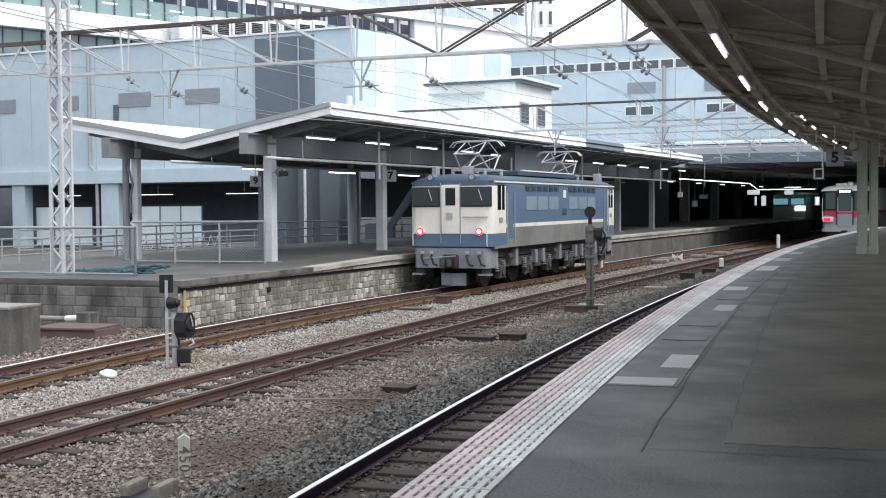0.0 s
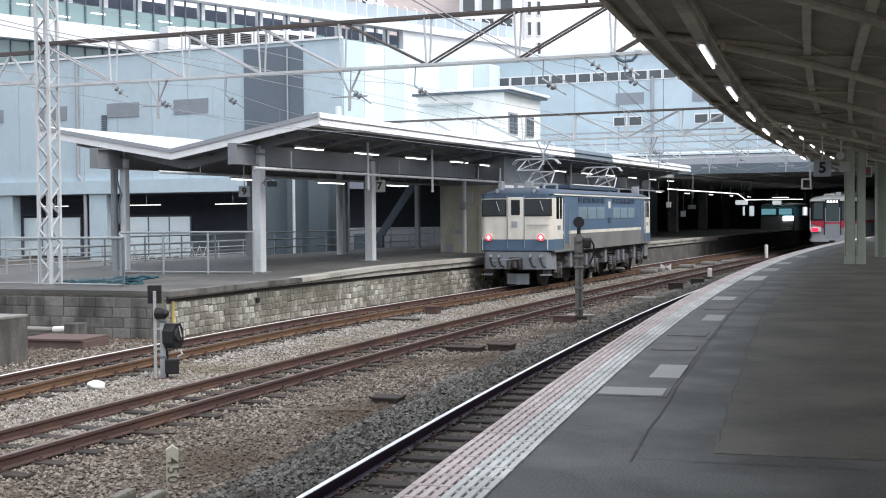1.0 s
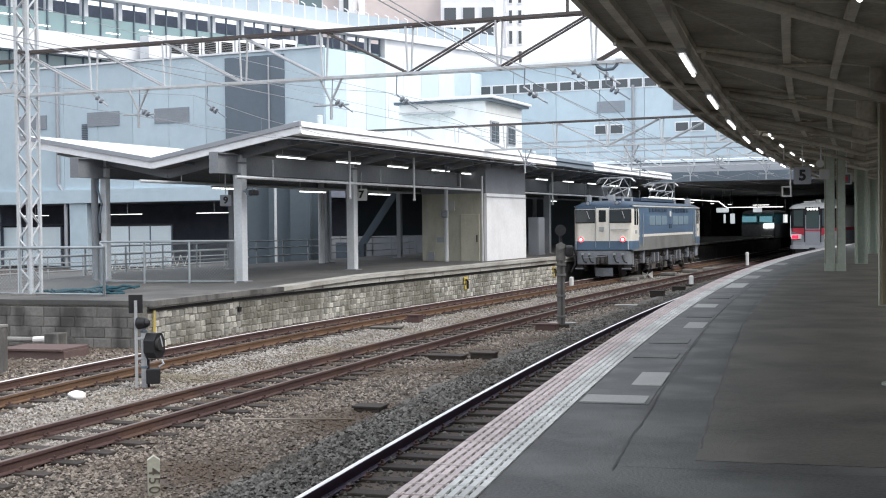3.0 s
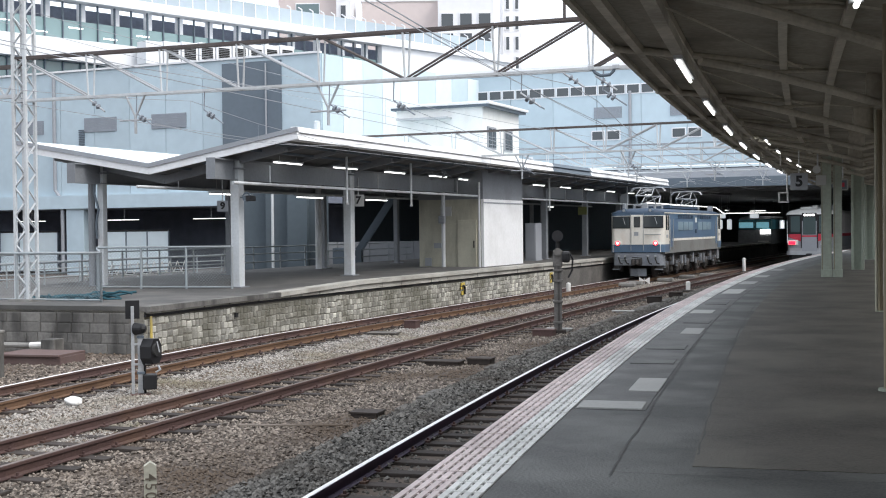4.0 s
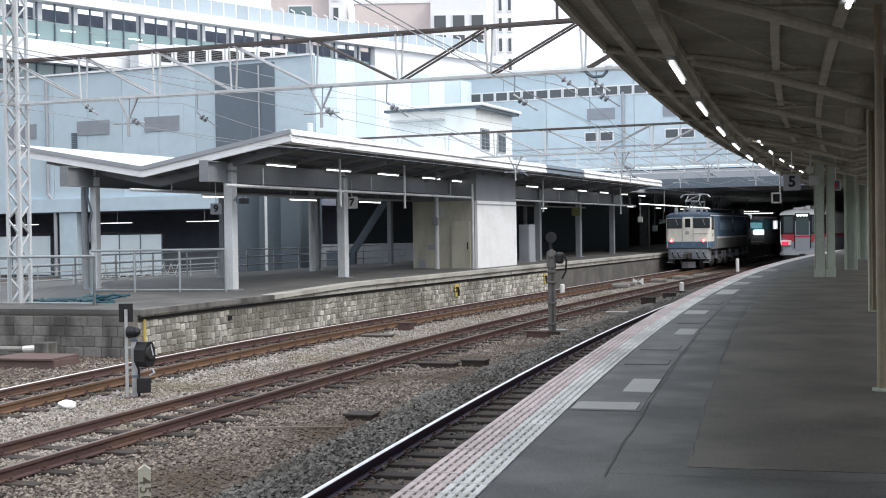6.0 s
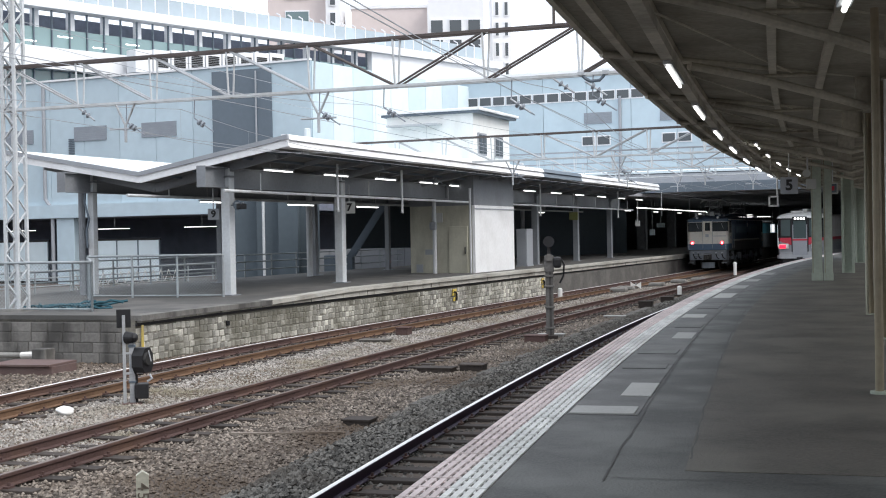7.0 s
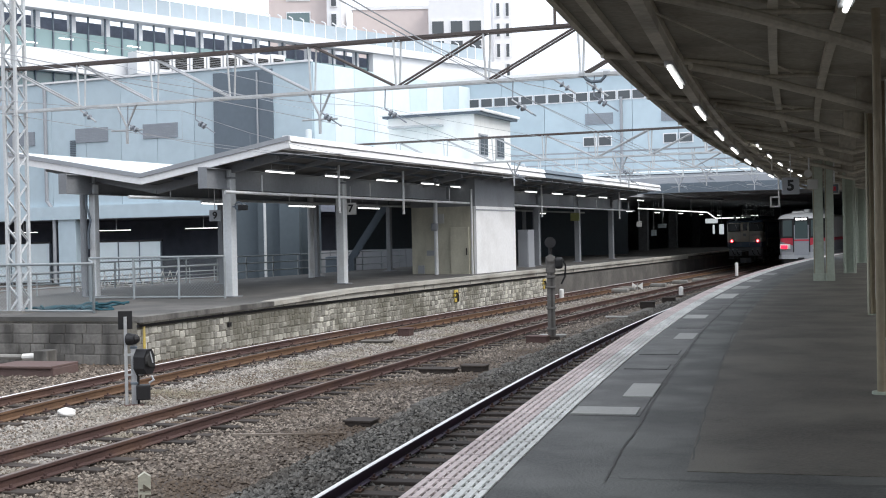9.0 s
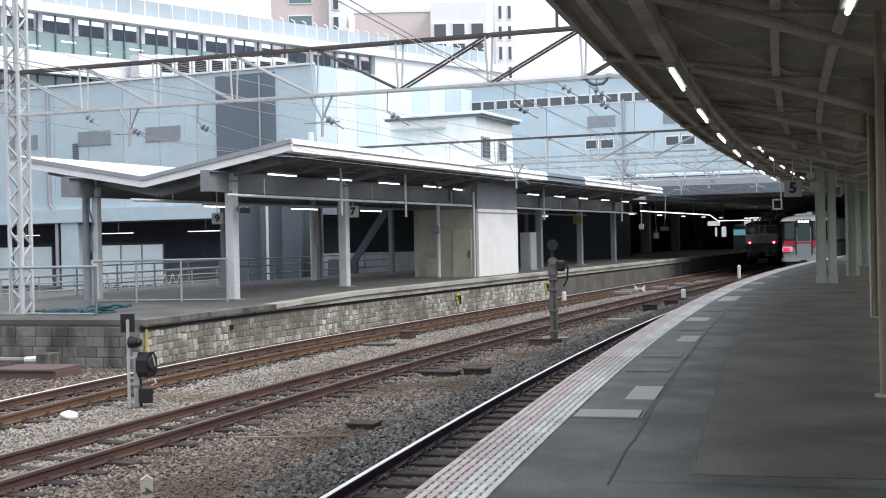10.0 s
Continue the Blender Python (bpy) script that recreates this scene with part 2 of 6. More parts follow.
def bar(bm, p, q, w, h=None, up=(0, 0, 1)):
    """A square bar from p to q."""
    p, q = Vector(p), Vector(q)
    d = q - p
    if d.length < 1e-6:
        return
    y = d.normalized()
    x = y.cross(Vector(up))
    if x.length < 1e-3:
        x = Vector((1, 0, 0))
    x.normalize()
    z = x.cross(y)
    m = Matrix((x, y, z)).transposed().to_4x4()
    m.translation = (p + q) / 2
    bmesh.ops.create_cube(bm, size=1, matrix=m @ Matrix.Diagonal((w, d.length, h or w, 1)))


def rod(bm, p, q, r, n=8, r2=None):
    """A round rod from p to q."""
    p, q = Vector(p), Vector(q)
    d = q - p
    m = Matrix.Translation((p + q) / 2) @ d.to_track_quat("Z", "Y").to_matrix().to_4x4()
    bmesh.ops.create_cone(bm, cap_ends=True, segments=n, radius1=r, radius2=r if r2 is None else r2, depth=d.length, matrix=m)


def pipe(bm, pts, r, n=8):
    """One bent tube through the points."""
    pts = [Vector(p) for p in pts]
    rings, side = [], None
    for i, p in enumerate(pts):
        d = (pts[min(i + 1, len(pts) - 1)] - pts[max(i - 1, 0)]).normalized()
        if side is None:
            side = d.orthogonal().normalized()
        side = (side - d * side.dot(d)).normalized()
        other = d.cross(side)
        rings.append([bm.verts.new(p + (side * math.cos(k * 2 * math.pi / n) + other * math.sin(k * 2 * math.pi / n)) * r) for k in range(n)])
    for a, b in zip(rings, rings[1:]):
        for k in range(n):
            bm.faces.new((a[k], a[(k + 1) % n], b[(k + 1) % n], b[k]))
    bm.faces.new(rings[0][::-1]), bm.faces.new(rings[-1])


def ball(bm, c, r, n=8, squash=1.0):
    bmesh.ops.create_uvsphere(bm, u_segments=n, v_segments=max(4, n // 2 + 1), radius=r, matrix=Matrix.Translation(c) @ Matrix.Diagonal((1, 1, squash, 1)))


def prism(bm, outline, lo, hi, m=None):
    """An upright prism over an outline of (x, y)."""
    m = m or Matrix()
    a = [bm.verts.new(m @ Vector((x, y, lo))) for x, y in outline]
    b = [bm.verts.new(m @ Vector((x, y, hi))) for x, y in outline]
    n = len(a)
    bm.faces.new(a[::-1]), bm.faces.new(b)
    for i in range(n):
        bm.faces.new((a[i], a[(i + 1) % n], b[(i + 1) % n], b[i]))


def part(name, bm, material, parent=None, label="", smooth=False):
    """Links a bmesh as one mesh object under a thing or part."""
    bmesh.ops.recalc_face_normals(bm, faces=bm.faces)
    me = bpy.data.meshes.new(name)
    bm.to_mesh(me)
    bm.free()
    me.materials.append(M[material])
    if smooth:
        me.polygons.foreach_set("use_smooth", [True] * len(me.polygons))
    ob = new(name, me)
    if parent:
        ob.parent = parent
    if label:
        ob["label"] = label
    return ob


def make(fn):
    """A new bmesh that fn has filled."""
    bm = bmesh.new()
    fn(bm)
    return bm


def boxes(name, material, parent, *items, bevel=0.0, label=""):
    """One part out of boxes (centre, size)."""
    bm = bmesh.new()
    for c, s in items:
        box(bm, c, s, None, bevel)
    return part(name, bm, material, parent, label)


def thing(name, label, category, m=None, group="", kind=""):
    """An empty that holds the parts of a thing."""
    ob = new(name)
    ob.empty_display_size = 0.2
    if m:
        ob.matrix_world = m
    return tagged(ob, label, category, group, kind)


def piece(name, mesh, parent, m):
    """A piece on shared mesh data."""
    ob = new(name, mesh)
    ob.parent = parent
    ob.matrix_local = m
    return ob


def writing(text, size, material, parent, m, name="lettering", bold=0.04):
    cu = bpy.data.curves.new(name, "FONT")
    cu.body, cu.size, cu.extrude, cu.align_x, cu.align_y = text, size, 0.004, "CENTER", "CENTER"
    cu.offset = size * bold
    tmp = bpy.data.objects.new(name, cu)
    scene.collection.objects.link(tmp)
    me = bpy.data.meshes.new_from_object(tmp)
    bpy.data.objects.remove(tmp)
    me.materials.append(M[material])
    ob = new(name, me)
    ob.parent = parent
    ob.matrix_local = m
    return ob


# ---------------- the lines of the plan: x against distance y ----------------
def near_line(y):      # edge of the near platform
    return (-2.107 + 0.2278 * y + 0.00157 * y * y) if y < 72 else (22.43 + 0.454 * (y - 72))


def mid_line(y):       # centre of the middle track
    return (-10.06 + 0.2965 * y + 0.0012 * y * y) if y < 56 else (10.307 + 0.431 * (y - 56))


def far_line(y):       # centre of the far track
    if y < 16:
        return -8.395 + 0.2056 * (y - 16)
    return (-10.2 + 0.02 * y + 0.0058 * y * y) if y < 35.3 else (-2.27 + 0.43 * (y - 35.3))


def on(line, y, off=0.0, z=0.0):
    """A point at distance y on a line, off metres to its right, at height z."""
    s = (line(y + 0.05) - line(y - 0.05)) / 0.1
    n = math.hypot(s, 1)
    return Vector((line(y) + off / n, y - off * s / n, z))


def heading(line, y):
    return math.atan((line(y + 0.05) - line(y - 0.05)) / 0.1)


def stand(line, y, off=0.0, z=0.0):
    """A pose on a line: its y runs along, its x to the right."""
    return Matrix.Translation(on(line, y, off, z)) @ Matrix.Rotation(-heading(line, y), 4, "Z")


def sweep(bm, line, y0, y1, n, profile, rise=None):
    """A profile of (off, z) drawn along a line; rise(y) lifts it."""
    rings = []
    for i in range(n + 1):
        y = y0 + (y1 - y0) * i / n
        up = rise(y) if rise else 0
        rings.append([bm.verts.new(on(line, y, o, z + up)) for o, z in profile])
    k = len(profile)
    for a, b in zip(rings, rings[1:]):
        for i in range(k):
            bm.faces.new((a[i], a[(i + 1) % k], b[(i + 1) % k], b[i]))
    bm.faces.new(rings[0])
    bm.faces.new(rings[-1][::-1])


def swept(name, material, parent, line, y0, y1, n, profile, label="", rise=None):
    bm = bmesh.new()
    sweep(bm, line, y0, y1, n, profile, rise)
    return part(name, bm, material, parent, label)


def slab(o0, o1, z0, z1):
    return [(o0, z0), (o1, z0), (o1, z1), (o0, z1)]


# ---------------- ground ----------------
def ground():
    bm = bmesh.new()
    bmesh.ops.create_grid(bm, x_segments=2, y_segments=2, size=1500, matrix=Matrix.Translation((0, 400, -0.19)))
    tagged(part("ground", bm, "ballast"), "brown-grey ballast and dirt between the tracks", "ground", kind="structure")


ground()


# ---------------- tracks ----------------
RAIL = [(-0.062, -0.153), (0.062, -0.153), (0.062, -0.14), (0.012, -0.122), (0.012, -0.045), (0.034, -0.036), (0.034, -0.006), (0.027, -0.001), (-0.027, -0.001), (-0.034, -0.006), (-0.034, -0.036), (-0.012, -0.045), (-0.012, -0.122), (-0.062, -0.14)]


def track(name, line, y0, y1, label, sides, heads):
    """Two rails with running surfaces, on sleepers, with clips."""
    t = thing(name, label, "railway track", kind="structure")
    for off, side, head in ((-0.5675, sides[0], heads[0]), (0.5675, sides[1], heads[1])):
        r = swept("rail", side, t, line, y0, y1, int((y1 - y0) / 1.0), [(o + off, z) for o, z in RAIL])
        swept("rail_head", head, r, line, y0, y1, int((y1 - y0) / 1.0), slab(off - 0.03, off + 0.03, -0.003, 0.003))
    sl = make(lambda b: (box(b, (0, 0, -0.215), (2.1, 0.21, 0.14), None, 0.015)))
    me = bpy.data.meshes.new("sleeper")
    sl.to_mesh(me), sl.free()
    me.materials.append(M["sleeper"])
    cl = bmesh.new()
    for off in (-0.5675, 0.5675):
        for s in (-1, 1):
            box(cl, (off + s * 0.085, 0, -0.135), (0.07, 0.12, 0.03))
            rod(cl, (off + s * 0.09, 0, -0.13), (off + s * 0.09, 0, -0.085), 0.018, 6)
    mc = bpy.data.meshes.new("clip")
    cl.to_mesh(mc), cl.free()
    mc.materials.append(M["rust"])
    y = y0 + 0.4
    while y < min(y1, 100):
        m = stand(line, y, random.uniform(-0.03, 0.03), random.uniform(-0.012, 0.004)) @ pose(0, 0, 0, 0, 0, random.uniform(-1.5, 1.5))
        s = piece("sleeper", me, t, m)
        if y < 60:
            piece("clip", mc, s, Matrix())
        y += 0.64
    return t


def near_centre(y):
    s = heading(near_line, y)
    return near_line(y - 1.58 * math.sin(s)) - 1.58 / math.cos(s)


track("track_near", near_centre, -14.0, 150.0, "railway track with a bright worn rail along the platform", ("darkrail", "rust"), ("skyhead", "skyhead"))
track("track_middle", mid_line, -10.0, 150.0, "rusty little-used railway track on brown ballast", ("rust", "rust"), ("dullhead", "dullhead"))
track("track_far", far_line, -10.0, 150.0, "railway track with rusty rails beside a stone platform wall", ("rust", "brownrust"), ("skyhead", "dullhead"))


# ---------------- near platform ----------------
PZ = 1.05


def near_platform():
    t = thing("platform_near", "curved station platform of dark asphalt with a tiled edge", "platform", kind="structure")
    swept("platform_body", "concrete", t, near_line, -20, 120, 140, slab(0.03, 9.0, -0.24, PZ - 0.06))
    swept("platform_surface", "asphalt", t, near_line, -20, 120, 140, slab(0.53, 9.0, PZ - 0.06, PZ))
    swept("edge_bed", "grout", t, near_line, -20, 120, 280, slab(0.0, 0.53, PZ - 0.06, PZ - 0.008))
    swept("asphalt_strip", "newasphalt", t, near_line, 10.85, 110, 100, slab(0.54, 1.16, PZ, PZ + 0.005))
    swept("worn_asphalt", "brownasphalt", t, near_line, 8.5, 110, 102, slab(1.70, 9.0, PZ, PZ + 0.0045), "older brownish asphalt")
    rnd = random.Random(11)
    for off, y0, y1 in ((1.20, 8.1, 58), (1.71, 8.9, 52)):
        bm = bmesh.new()
        last, y, o = None, y0, off
        while y < y1:
            o += (off - 0.0075 * max(0.0, y - 13) - o) * 0.25 + rnd.uniform(-0.009, 0.009)
            w = rnd.uniform(0.003, 0.010)
            pair = [bm.verts.new(on(near_line, y, o - w, PZ + 0.0062)), bm.verts.new(on(near_line, y, o + w, PZ + 0.0062))]
            if last:
                bm.faces.new((last[0], last[1], pair[1], pair[0]))
            last = pair
            y += rnd.uniform(0.08, 0.2)
        part("tar_joint", bm, "crack", t)
    bm = bmesh.new()
    last, o = None, 1.2
    while o < 3.6:
        y, w = 8.2 + rnd.uniform(-0.012, 0.012), rnd.uniform(0.003, 0.009)
        pair = [bm.verts.new(on(near_line, y - w, o, PZ + 0.0062)), bm.verts.new(on(near_line, y + w, o, PZ + 0.0062))]
        if last:
            bm.faces.new((last[0], last[1], pair[1], pair[0]))
        last = pair
        o += 0.12
    part("tar_joint", bm, "crack", t)
    return t


platform_near = near_platform()


def cement_patches():
    for y, o, w, l in ((11.1, 0.84, 0.57, 0.44), (12.52, 1.02, 0.29, 1.02), (14.6, 0.86, 0.5, 0.5), (16.3, 0.85, 0.5, 0.6), (18.75, 0.98, 0.29, 1.05), (20.6, 0.9, 0.42, 0.7),
                       (22.9, 0.78, 0.4, 0.9), (25.6, 0.84, 0.42, 1.2), (29.85, 0.82, 0.42, 2.1), (34.2, 0.80, 0.42, 1.6), (38.5, 0.80, 0.40, 1.5), (44, 0.8, 0.40, 1.8)):
        bm = bmesh.new()
        box(bm, (0, 0, 0.004), (w, l, 0.012), None, 0.003)
        ob = part("patch", bm, "patch" if y not in (14.6, 16.3, 20.6, 25.6) else "newasphalt", platform_near)
        ob.matrix_world = stand(near_line, y, o, PZ + 0.004)


cement_patches()


# ---------------- far platform ----------------
QZ = 1.05


def ramp(y):
    """The end of the far platform lies lower, and a short slope leads up."""
    return -0.12 + 0.12 * min(1, max(0, (y - 33.2) / 4.6))


def far_platform():
    t = thing("platform_far", "old stone-walled station platform with a worn concrete coping", "platform", kind="structure")
    swept("platform_body", "mortar", t, far_line, 27.4, 120, 100, slab(-11.8, -1.93, -0.24, QZ - 0.22))
    swept("platform_surface", "opasphalt", t, far_line, 27.4, 120, 100, slab(-11.75, -2.2, QZ - 0.22, QZ), rise=ramp)
    swept("coping", "coping", t, far_line, 33.2, 120, 90, slab(-2.2, -1.74, QZ - 0.12, QZ + 0.004), rise=ramp)
    swept("low_coping", "greystone", t, far_line, 27.4, 33.2, 10, slab(-2.2, -1.76, QZ - 0.13, QZ + 0.003), rise=ramp)
    # solid black strip stands for the shade in the open joint
    swept("wall_joint", "black", t, far_line, 27.4, 84, 60, slab(-1.99, -1.88, 0.685, 0.752))
    swept("far_wall_face", "darkface", t, far_line, 56.6, 120, 60, slab(-1.96, -1.885, -0.24, 0.66), "dark stained concrete wall face")
    # dressed blocks between the open joint and the coping
    rnd = random.Random(21)
    kinds = []
    for k in range(4):
        b = make(lambda q: box(q, (0, 0, 0), (0.165, 1.0, 1.0), None, 0.012))
        me = bpy.data.meshes.new("coping_block")
        b.to_mesh(me), b.free()
        me.materials.append(M["coping"])
        kinds.append(me)
    y = 27.45
    while y < 84:
        w = rnd.uniform(0.45, 0.8)
        top = QZ + ramp(y) - 0.125
        piece("coping_block", kinds[int(rnd.random() * 4)], t, stand(far_line, y + w / 2, -1.90 + rnd.uniform(-0.012, 0.012), (0.755 + top) / 2) @ Matrix.Diagonal((1, w - 0.012, top - 0.757, 1)))
        y += w * math.cos(heading(far_line, y))
    return t


platform_far = far_platform()


# ---------------- far platform canopy ----------------
def far_canopy(y0, y1, material, fascia, label, front=True):
    t = thing("platform_canopy", label, "canopy", kind="")
    n = max(6, int((y1 - y0) / 1.5))
    swept("roof_slope", material, t, far_line, y0, y1, n, [(-1.75, 5.42), (-1.75, 5.50), (-6.75, 4.62), (-6.75, 4.52)], "pale metal roofing")
    swept("roof_slope", material, t, far_line, y0, y1, n, [(-6.75, 4.52), (-6.75, 4.62), (-11.75, 5.50), (-11.75, 5.42)], "pale metal roofing")
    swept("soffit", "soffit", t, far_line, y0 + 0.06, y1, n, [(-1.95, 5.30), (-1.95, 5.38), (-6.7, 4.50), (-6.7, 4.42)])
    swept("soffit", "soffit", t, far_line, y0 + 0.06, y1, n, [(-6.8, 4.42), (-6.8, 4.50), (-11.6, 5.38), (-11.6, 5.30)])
    swept("fascia", fascia, t, far_line, y0, y1, n, [(-1.94, 5.22), (-1.60, 5.24), (-1.67, 5.42), (-1.71, 5.44), (-1.60, 5.46), (-1.69, 5.62), (-1.88, 5.62)], "folded white metal edge")
    swept("fascia", fascia, t, far_line, y0, y1, n, [(-11.85, 5.3), (-11.75, 5.3), (-11.75, 5.6), (-11.85, 5.6)], "white metal edge")
    if front:
        for a, b in (((-1.62, 5.54), (-6.75, 4.66)), ((-6.75, 4.66), (-11.85, 5.54))):
            bm = bmesh.new()
            bar(bm, on(far_line, y0 - 0.05, a[0], a[1]), on(far_line, y0 - 0.05, b[0], b[1]), 0.10, 0.13)
            part("end_trim", bm, "vent", t, "grey end trim")
            bm = bmesh.new()
            bar(bm, on(far_line, y0 - 0.02, a[0], a[1] - 0.17), on(far_line, y0 - 0.02, b[0], b[1] - 0.17), 0.08, 0.20)
            part("end_board", bm, fascia, t, "white end board")
    return t


far_canopy(34.0, 55.0, "panelwhite", "fascia", "butterfly platform canopy with white metal edges over the far platform")
far_canopy(55.0, 60.5, "panelgrey", "panelgrey", "short grey canopy link between two white roofs", False)
far_canopy(60.5, 76.0, "panelwhite", "fascia", "white-edged platform canopy leading under the building", False)


# ---------------- near canopy ----------------
def near_canopy():
    t = thing("station_canopy", "dark curved old platform canopy with steel rafters", "canopy")
    swept("roof_slope", "roofdark", t, near_line, -18, 68, 86, [(0.24, 5.03), (0.24, 5.13), (3.6, 4.90), (3.6, 4.80)])
    swept("roof_slope", "roofdark", t, near_line, -18, 68, 86, [(3.6, 4.80), (3.6, 4.90), (8.0, 5.3), (8.0, 5.2)])
    swept("eave", "brownsteel", t, near_line, -18, 68, 86, [(0.18, 4.97), (0.25, 4.97), (0.25, 5.16), (0.18, 5.16)])
    for o in (0.55, 1.15, 2.35, 3.0, 4.4, 5.4, 6.4):
        z = (5.046 - 0.0685 * o if o < 3.6 else 4.8 + (o - 3.6) * 0.0909) - 0.045
        swept("purlin", "brownsteel", t, near_line, -18, 68, 86, slab(o - 0.05, o + 0.05, z - 0.05, z + 0.045))
    swept("lamp_channel", "brownsteel", t, near_line, -18, 60, 78, slab(1.24, 1.36, 4.43, 4.53))
    # skewed trusses of tube: a straight upper chord and a bent lower one, five metres apart
    for k in range(17):
        y = 0.8 + 5.0 * (k - 3)
        a, c = on(near_line, y, 0.22, 4.96), on(near_line, y + 2.7, 3.75, 4.84)
        part("upper_chord", make(lambda b: rod(b, a, c, 0.05, 10)), "brownsteel", t)
        low = lambda u, z: Vector((*a.lerp(c, u).xy, z))
        part("lower_chord", make(lambda b: pipe(b, [low(0.30, 4.86), low(0.52, 4.74), low(0.76, 4.56), low(1.0, 4.36)], 0.06, 10)), "brownsteel", t)
        part("web_tube", make(lambda b: rod(b, low(0.52, 4.74), low(0.80, 4.83), 0.028, 8)), "brownsteel", t)
        part("gusset", make(lambda b: bar(b, low(0.92, 4.62), low(1.02, 4.60), 0.03, 0.46)), "brownsteel", t)
        part("wind_brace", make(lambda b: rod(b, low(0.15, 4.90), on(near_line, y + 6.6, 2.6, 4.80), 0.014, 6)), "brownsteel", t)
        far = on(near_line, y + 5.4, 7.9, 5.12)
        part("upper_chord", make(lambda b: rod(b, c, far, 0.05, 10)), "brownsteel", t)
        part("lower_chord", make(lambda b: pipe(b, [low(1.0, 4.36), low(1.0, 4.36).lerp(far, 0.4) + Vector((0, 0, 0.12)), far], 0.055, 8)), "brownsteel", t)
    return t


near_canopy()


def near_columns():
    for y, off, kind in ((12.5, 3.30, 0), (18.47, 3.90, 1), (23.47, 4.02, 1), (38.3, 2.93, 3), (44.6, 3.53, 2), (57.1, 3.42, 2), (6.6, 3.6, 1)):
        m = stand(near_line, y, off, PZ)
        t = thing("canopy_column", "pale green painted steel canopy column" if kind > 1 else "brown and green painted steel canopy column", "column", m, "columns of the near canopy")
        h = 4.75 - PZ
        if kind == 0:
            part("post", make(lambda b: rod(b, (0, 0, 0), (0, 0, h), 0.04, 12)), "browncol", t)
            part("base", make(lambda b: rod(b, (0, 0, 0), (0, 0, 0.03), 0.09, 12)), "greencol", t)
            continue
        if kind == 3:
            for x, w in ((-0.17, 0.30), (0.16, 0.25)):
                p = boxes("post", "greencol", t, ((x, 0, h / 2), (w, 0.26, h)), bevel=0.012)
                boxes("base_plate", "greencol", p, ((x, 0, 0.12), (w + 0.03, 0.29, 0.24)), bevel=0.008)
                boxes("seam", "browncol", p, ((x - w / 2 + 0.03, -0.133, h / 2), (0.02, 0.01, h)))
            continue
        w = {1: 0.24, 2: 0.34}[kind]
        boxes("flange", "greencol" if kind > 1 else "browncol", t, ((-w / 2, 0, h / 2), (0.10 if kind > 1 else 0.03, min(w, 0.3), h)), bevel=0.008)
        boxes("flange", "greencol", t, ((w / 2, 0, h / 2), (0.10 if kind > 1 else 0.03, min(w, 0.3), h)), bevel=0.008)
        boxes("web", "greencol" if kind > 1 else "browncol", t, ((0, 0, h / 2), (w, 0.03, h)))
        boxes("base_plate", "greencol", t, ((0, 0, 0.012), (w + 0.08, w + 0.08, 0.024)))
        if kind == 1:
            part("downpipe", make(lambda b: rod(b, (0.21, -0.05, 0), (0.21, -0.05, h), 0.04, 10)), "cream", t)
            part("downpipe", make(lambda b: rod(b, (-0.16, -0.06, 0), (-0.16, -0.06, h), 0.026, 8)), "cream", t)
            part("downpipe", make(lambda b: rod(b, (-0.02, -0.17, 0.3), (-0.02, -0.17, h), 0.03, 10)), "white", t)


near_columns()


# ---------------- lamps ----------------
def tube_lamp(m, length, group, name="tube_lamp", hang=0.0):
    t = thing(name, "lit white fluorescent tube under the canopy", "lamp", m, group)
    part("tube", make(lambda b: rod(b, (0, -length / 2, 0), (0, length / 2, 0), 0.02, 8)), "tube", t, "glowing white tube")
    boxes("fitting", "galv", t, ((0, 0, 0.05), (0.09, length + 0.1, 0.05)))
    if hang:
        for k in (-0.3, 0.3):
            part("hanger", make(lambda b: rod(b, (0, length * k, 0.05), (0, length * k, hang), 0.007, 6)), "galv", t)
    return t


for i in range(7):
    y = 13.9 + 4.25 * i
    tube_lamp(stand(near_line, y, 1.30, 4.365), 1.8, "lamps of the near canopy")
for i in range(5):
    y = 32.0 + 4.3 * i
    tube_lamp(stand(near_line, y, 1.5, 4.80), 1.6, "lamps of the near canopy", hang=0.2)
tube_lamp(stand(near_line, 7.9, 2.75, 4.05), 1.2, "lamps of the near canopy", hang=0.84)
for i in range(12):
    y = 36.65 + 3.45 * i + 0.035 * i * i
    tube_lamp(stand(far_line, y if i != 4 else 49.75, -3.7 if i != 4 else -3.55, 4.76 if i != 4 else 4.71), 1.7, "lamps of the far canopy", hang=0.22)
for i in range(5):
    tube_lamp(stand(far_line, 86 + 8.0 * i, -6.5, 4.2), 1.6, "lamps of the hall", hang=0.9)
for i in range(7):
    tube_lamp(stand(far_line, 37.2 + 5.0 * i, -6.4, 3.86), 1.9, "lamps of the far canopy", hang=0.66)


# ---------------- buildings behind ----------------
def wall_panels(t, p, q, z0, z1, n, materials, name="panel", gap=0.03, thick=0.12):
    """Cladding panels side by side from p to q."""
    p, q = Vector((*p, 0)), Vector((*q, 0))
    d = (q - p) / n
    for i in range(n):
        a, b = p + d * i, p + d * (i + 1)
        bm = bmesh.new()
        u = d.normalized()
        bar(bm, (a + u * gap / 2).to_3d() + Vector((0, 0, (z0 + z1) / 2)), (b - u * gap / 2) + Vector((0, 0, (z0 + z1) / 2)), thick, z1 - z0)
        part(name, bm, materials[i % len(materials)], t)


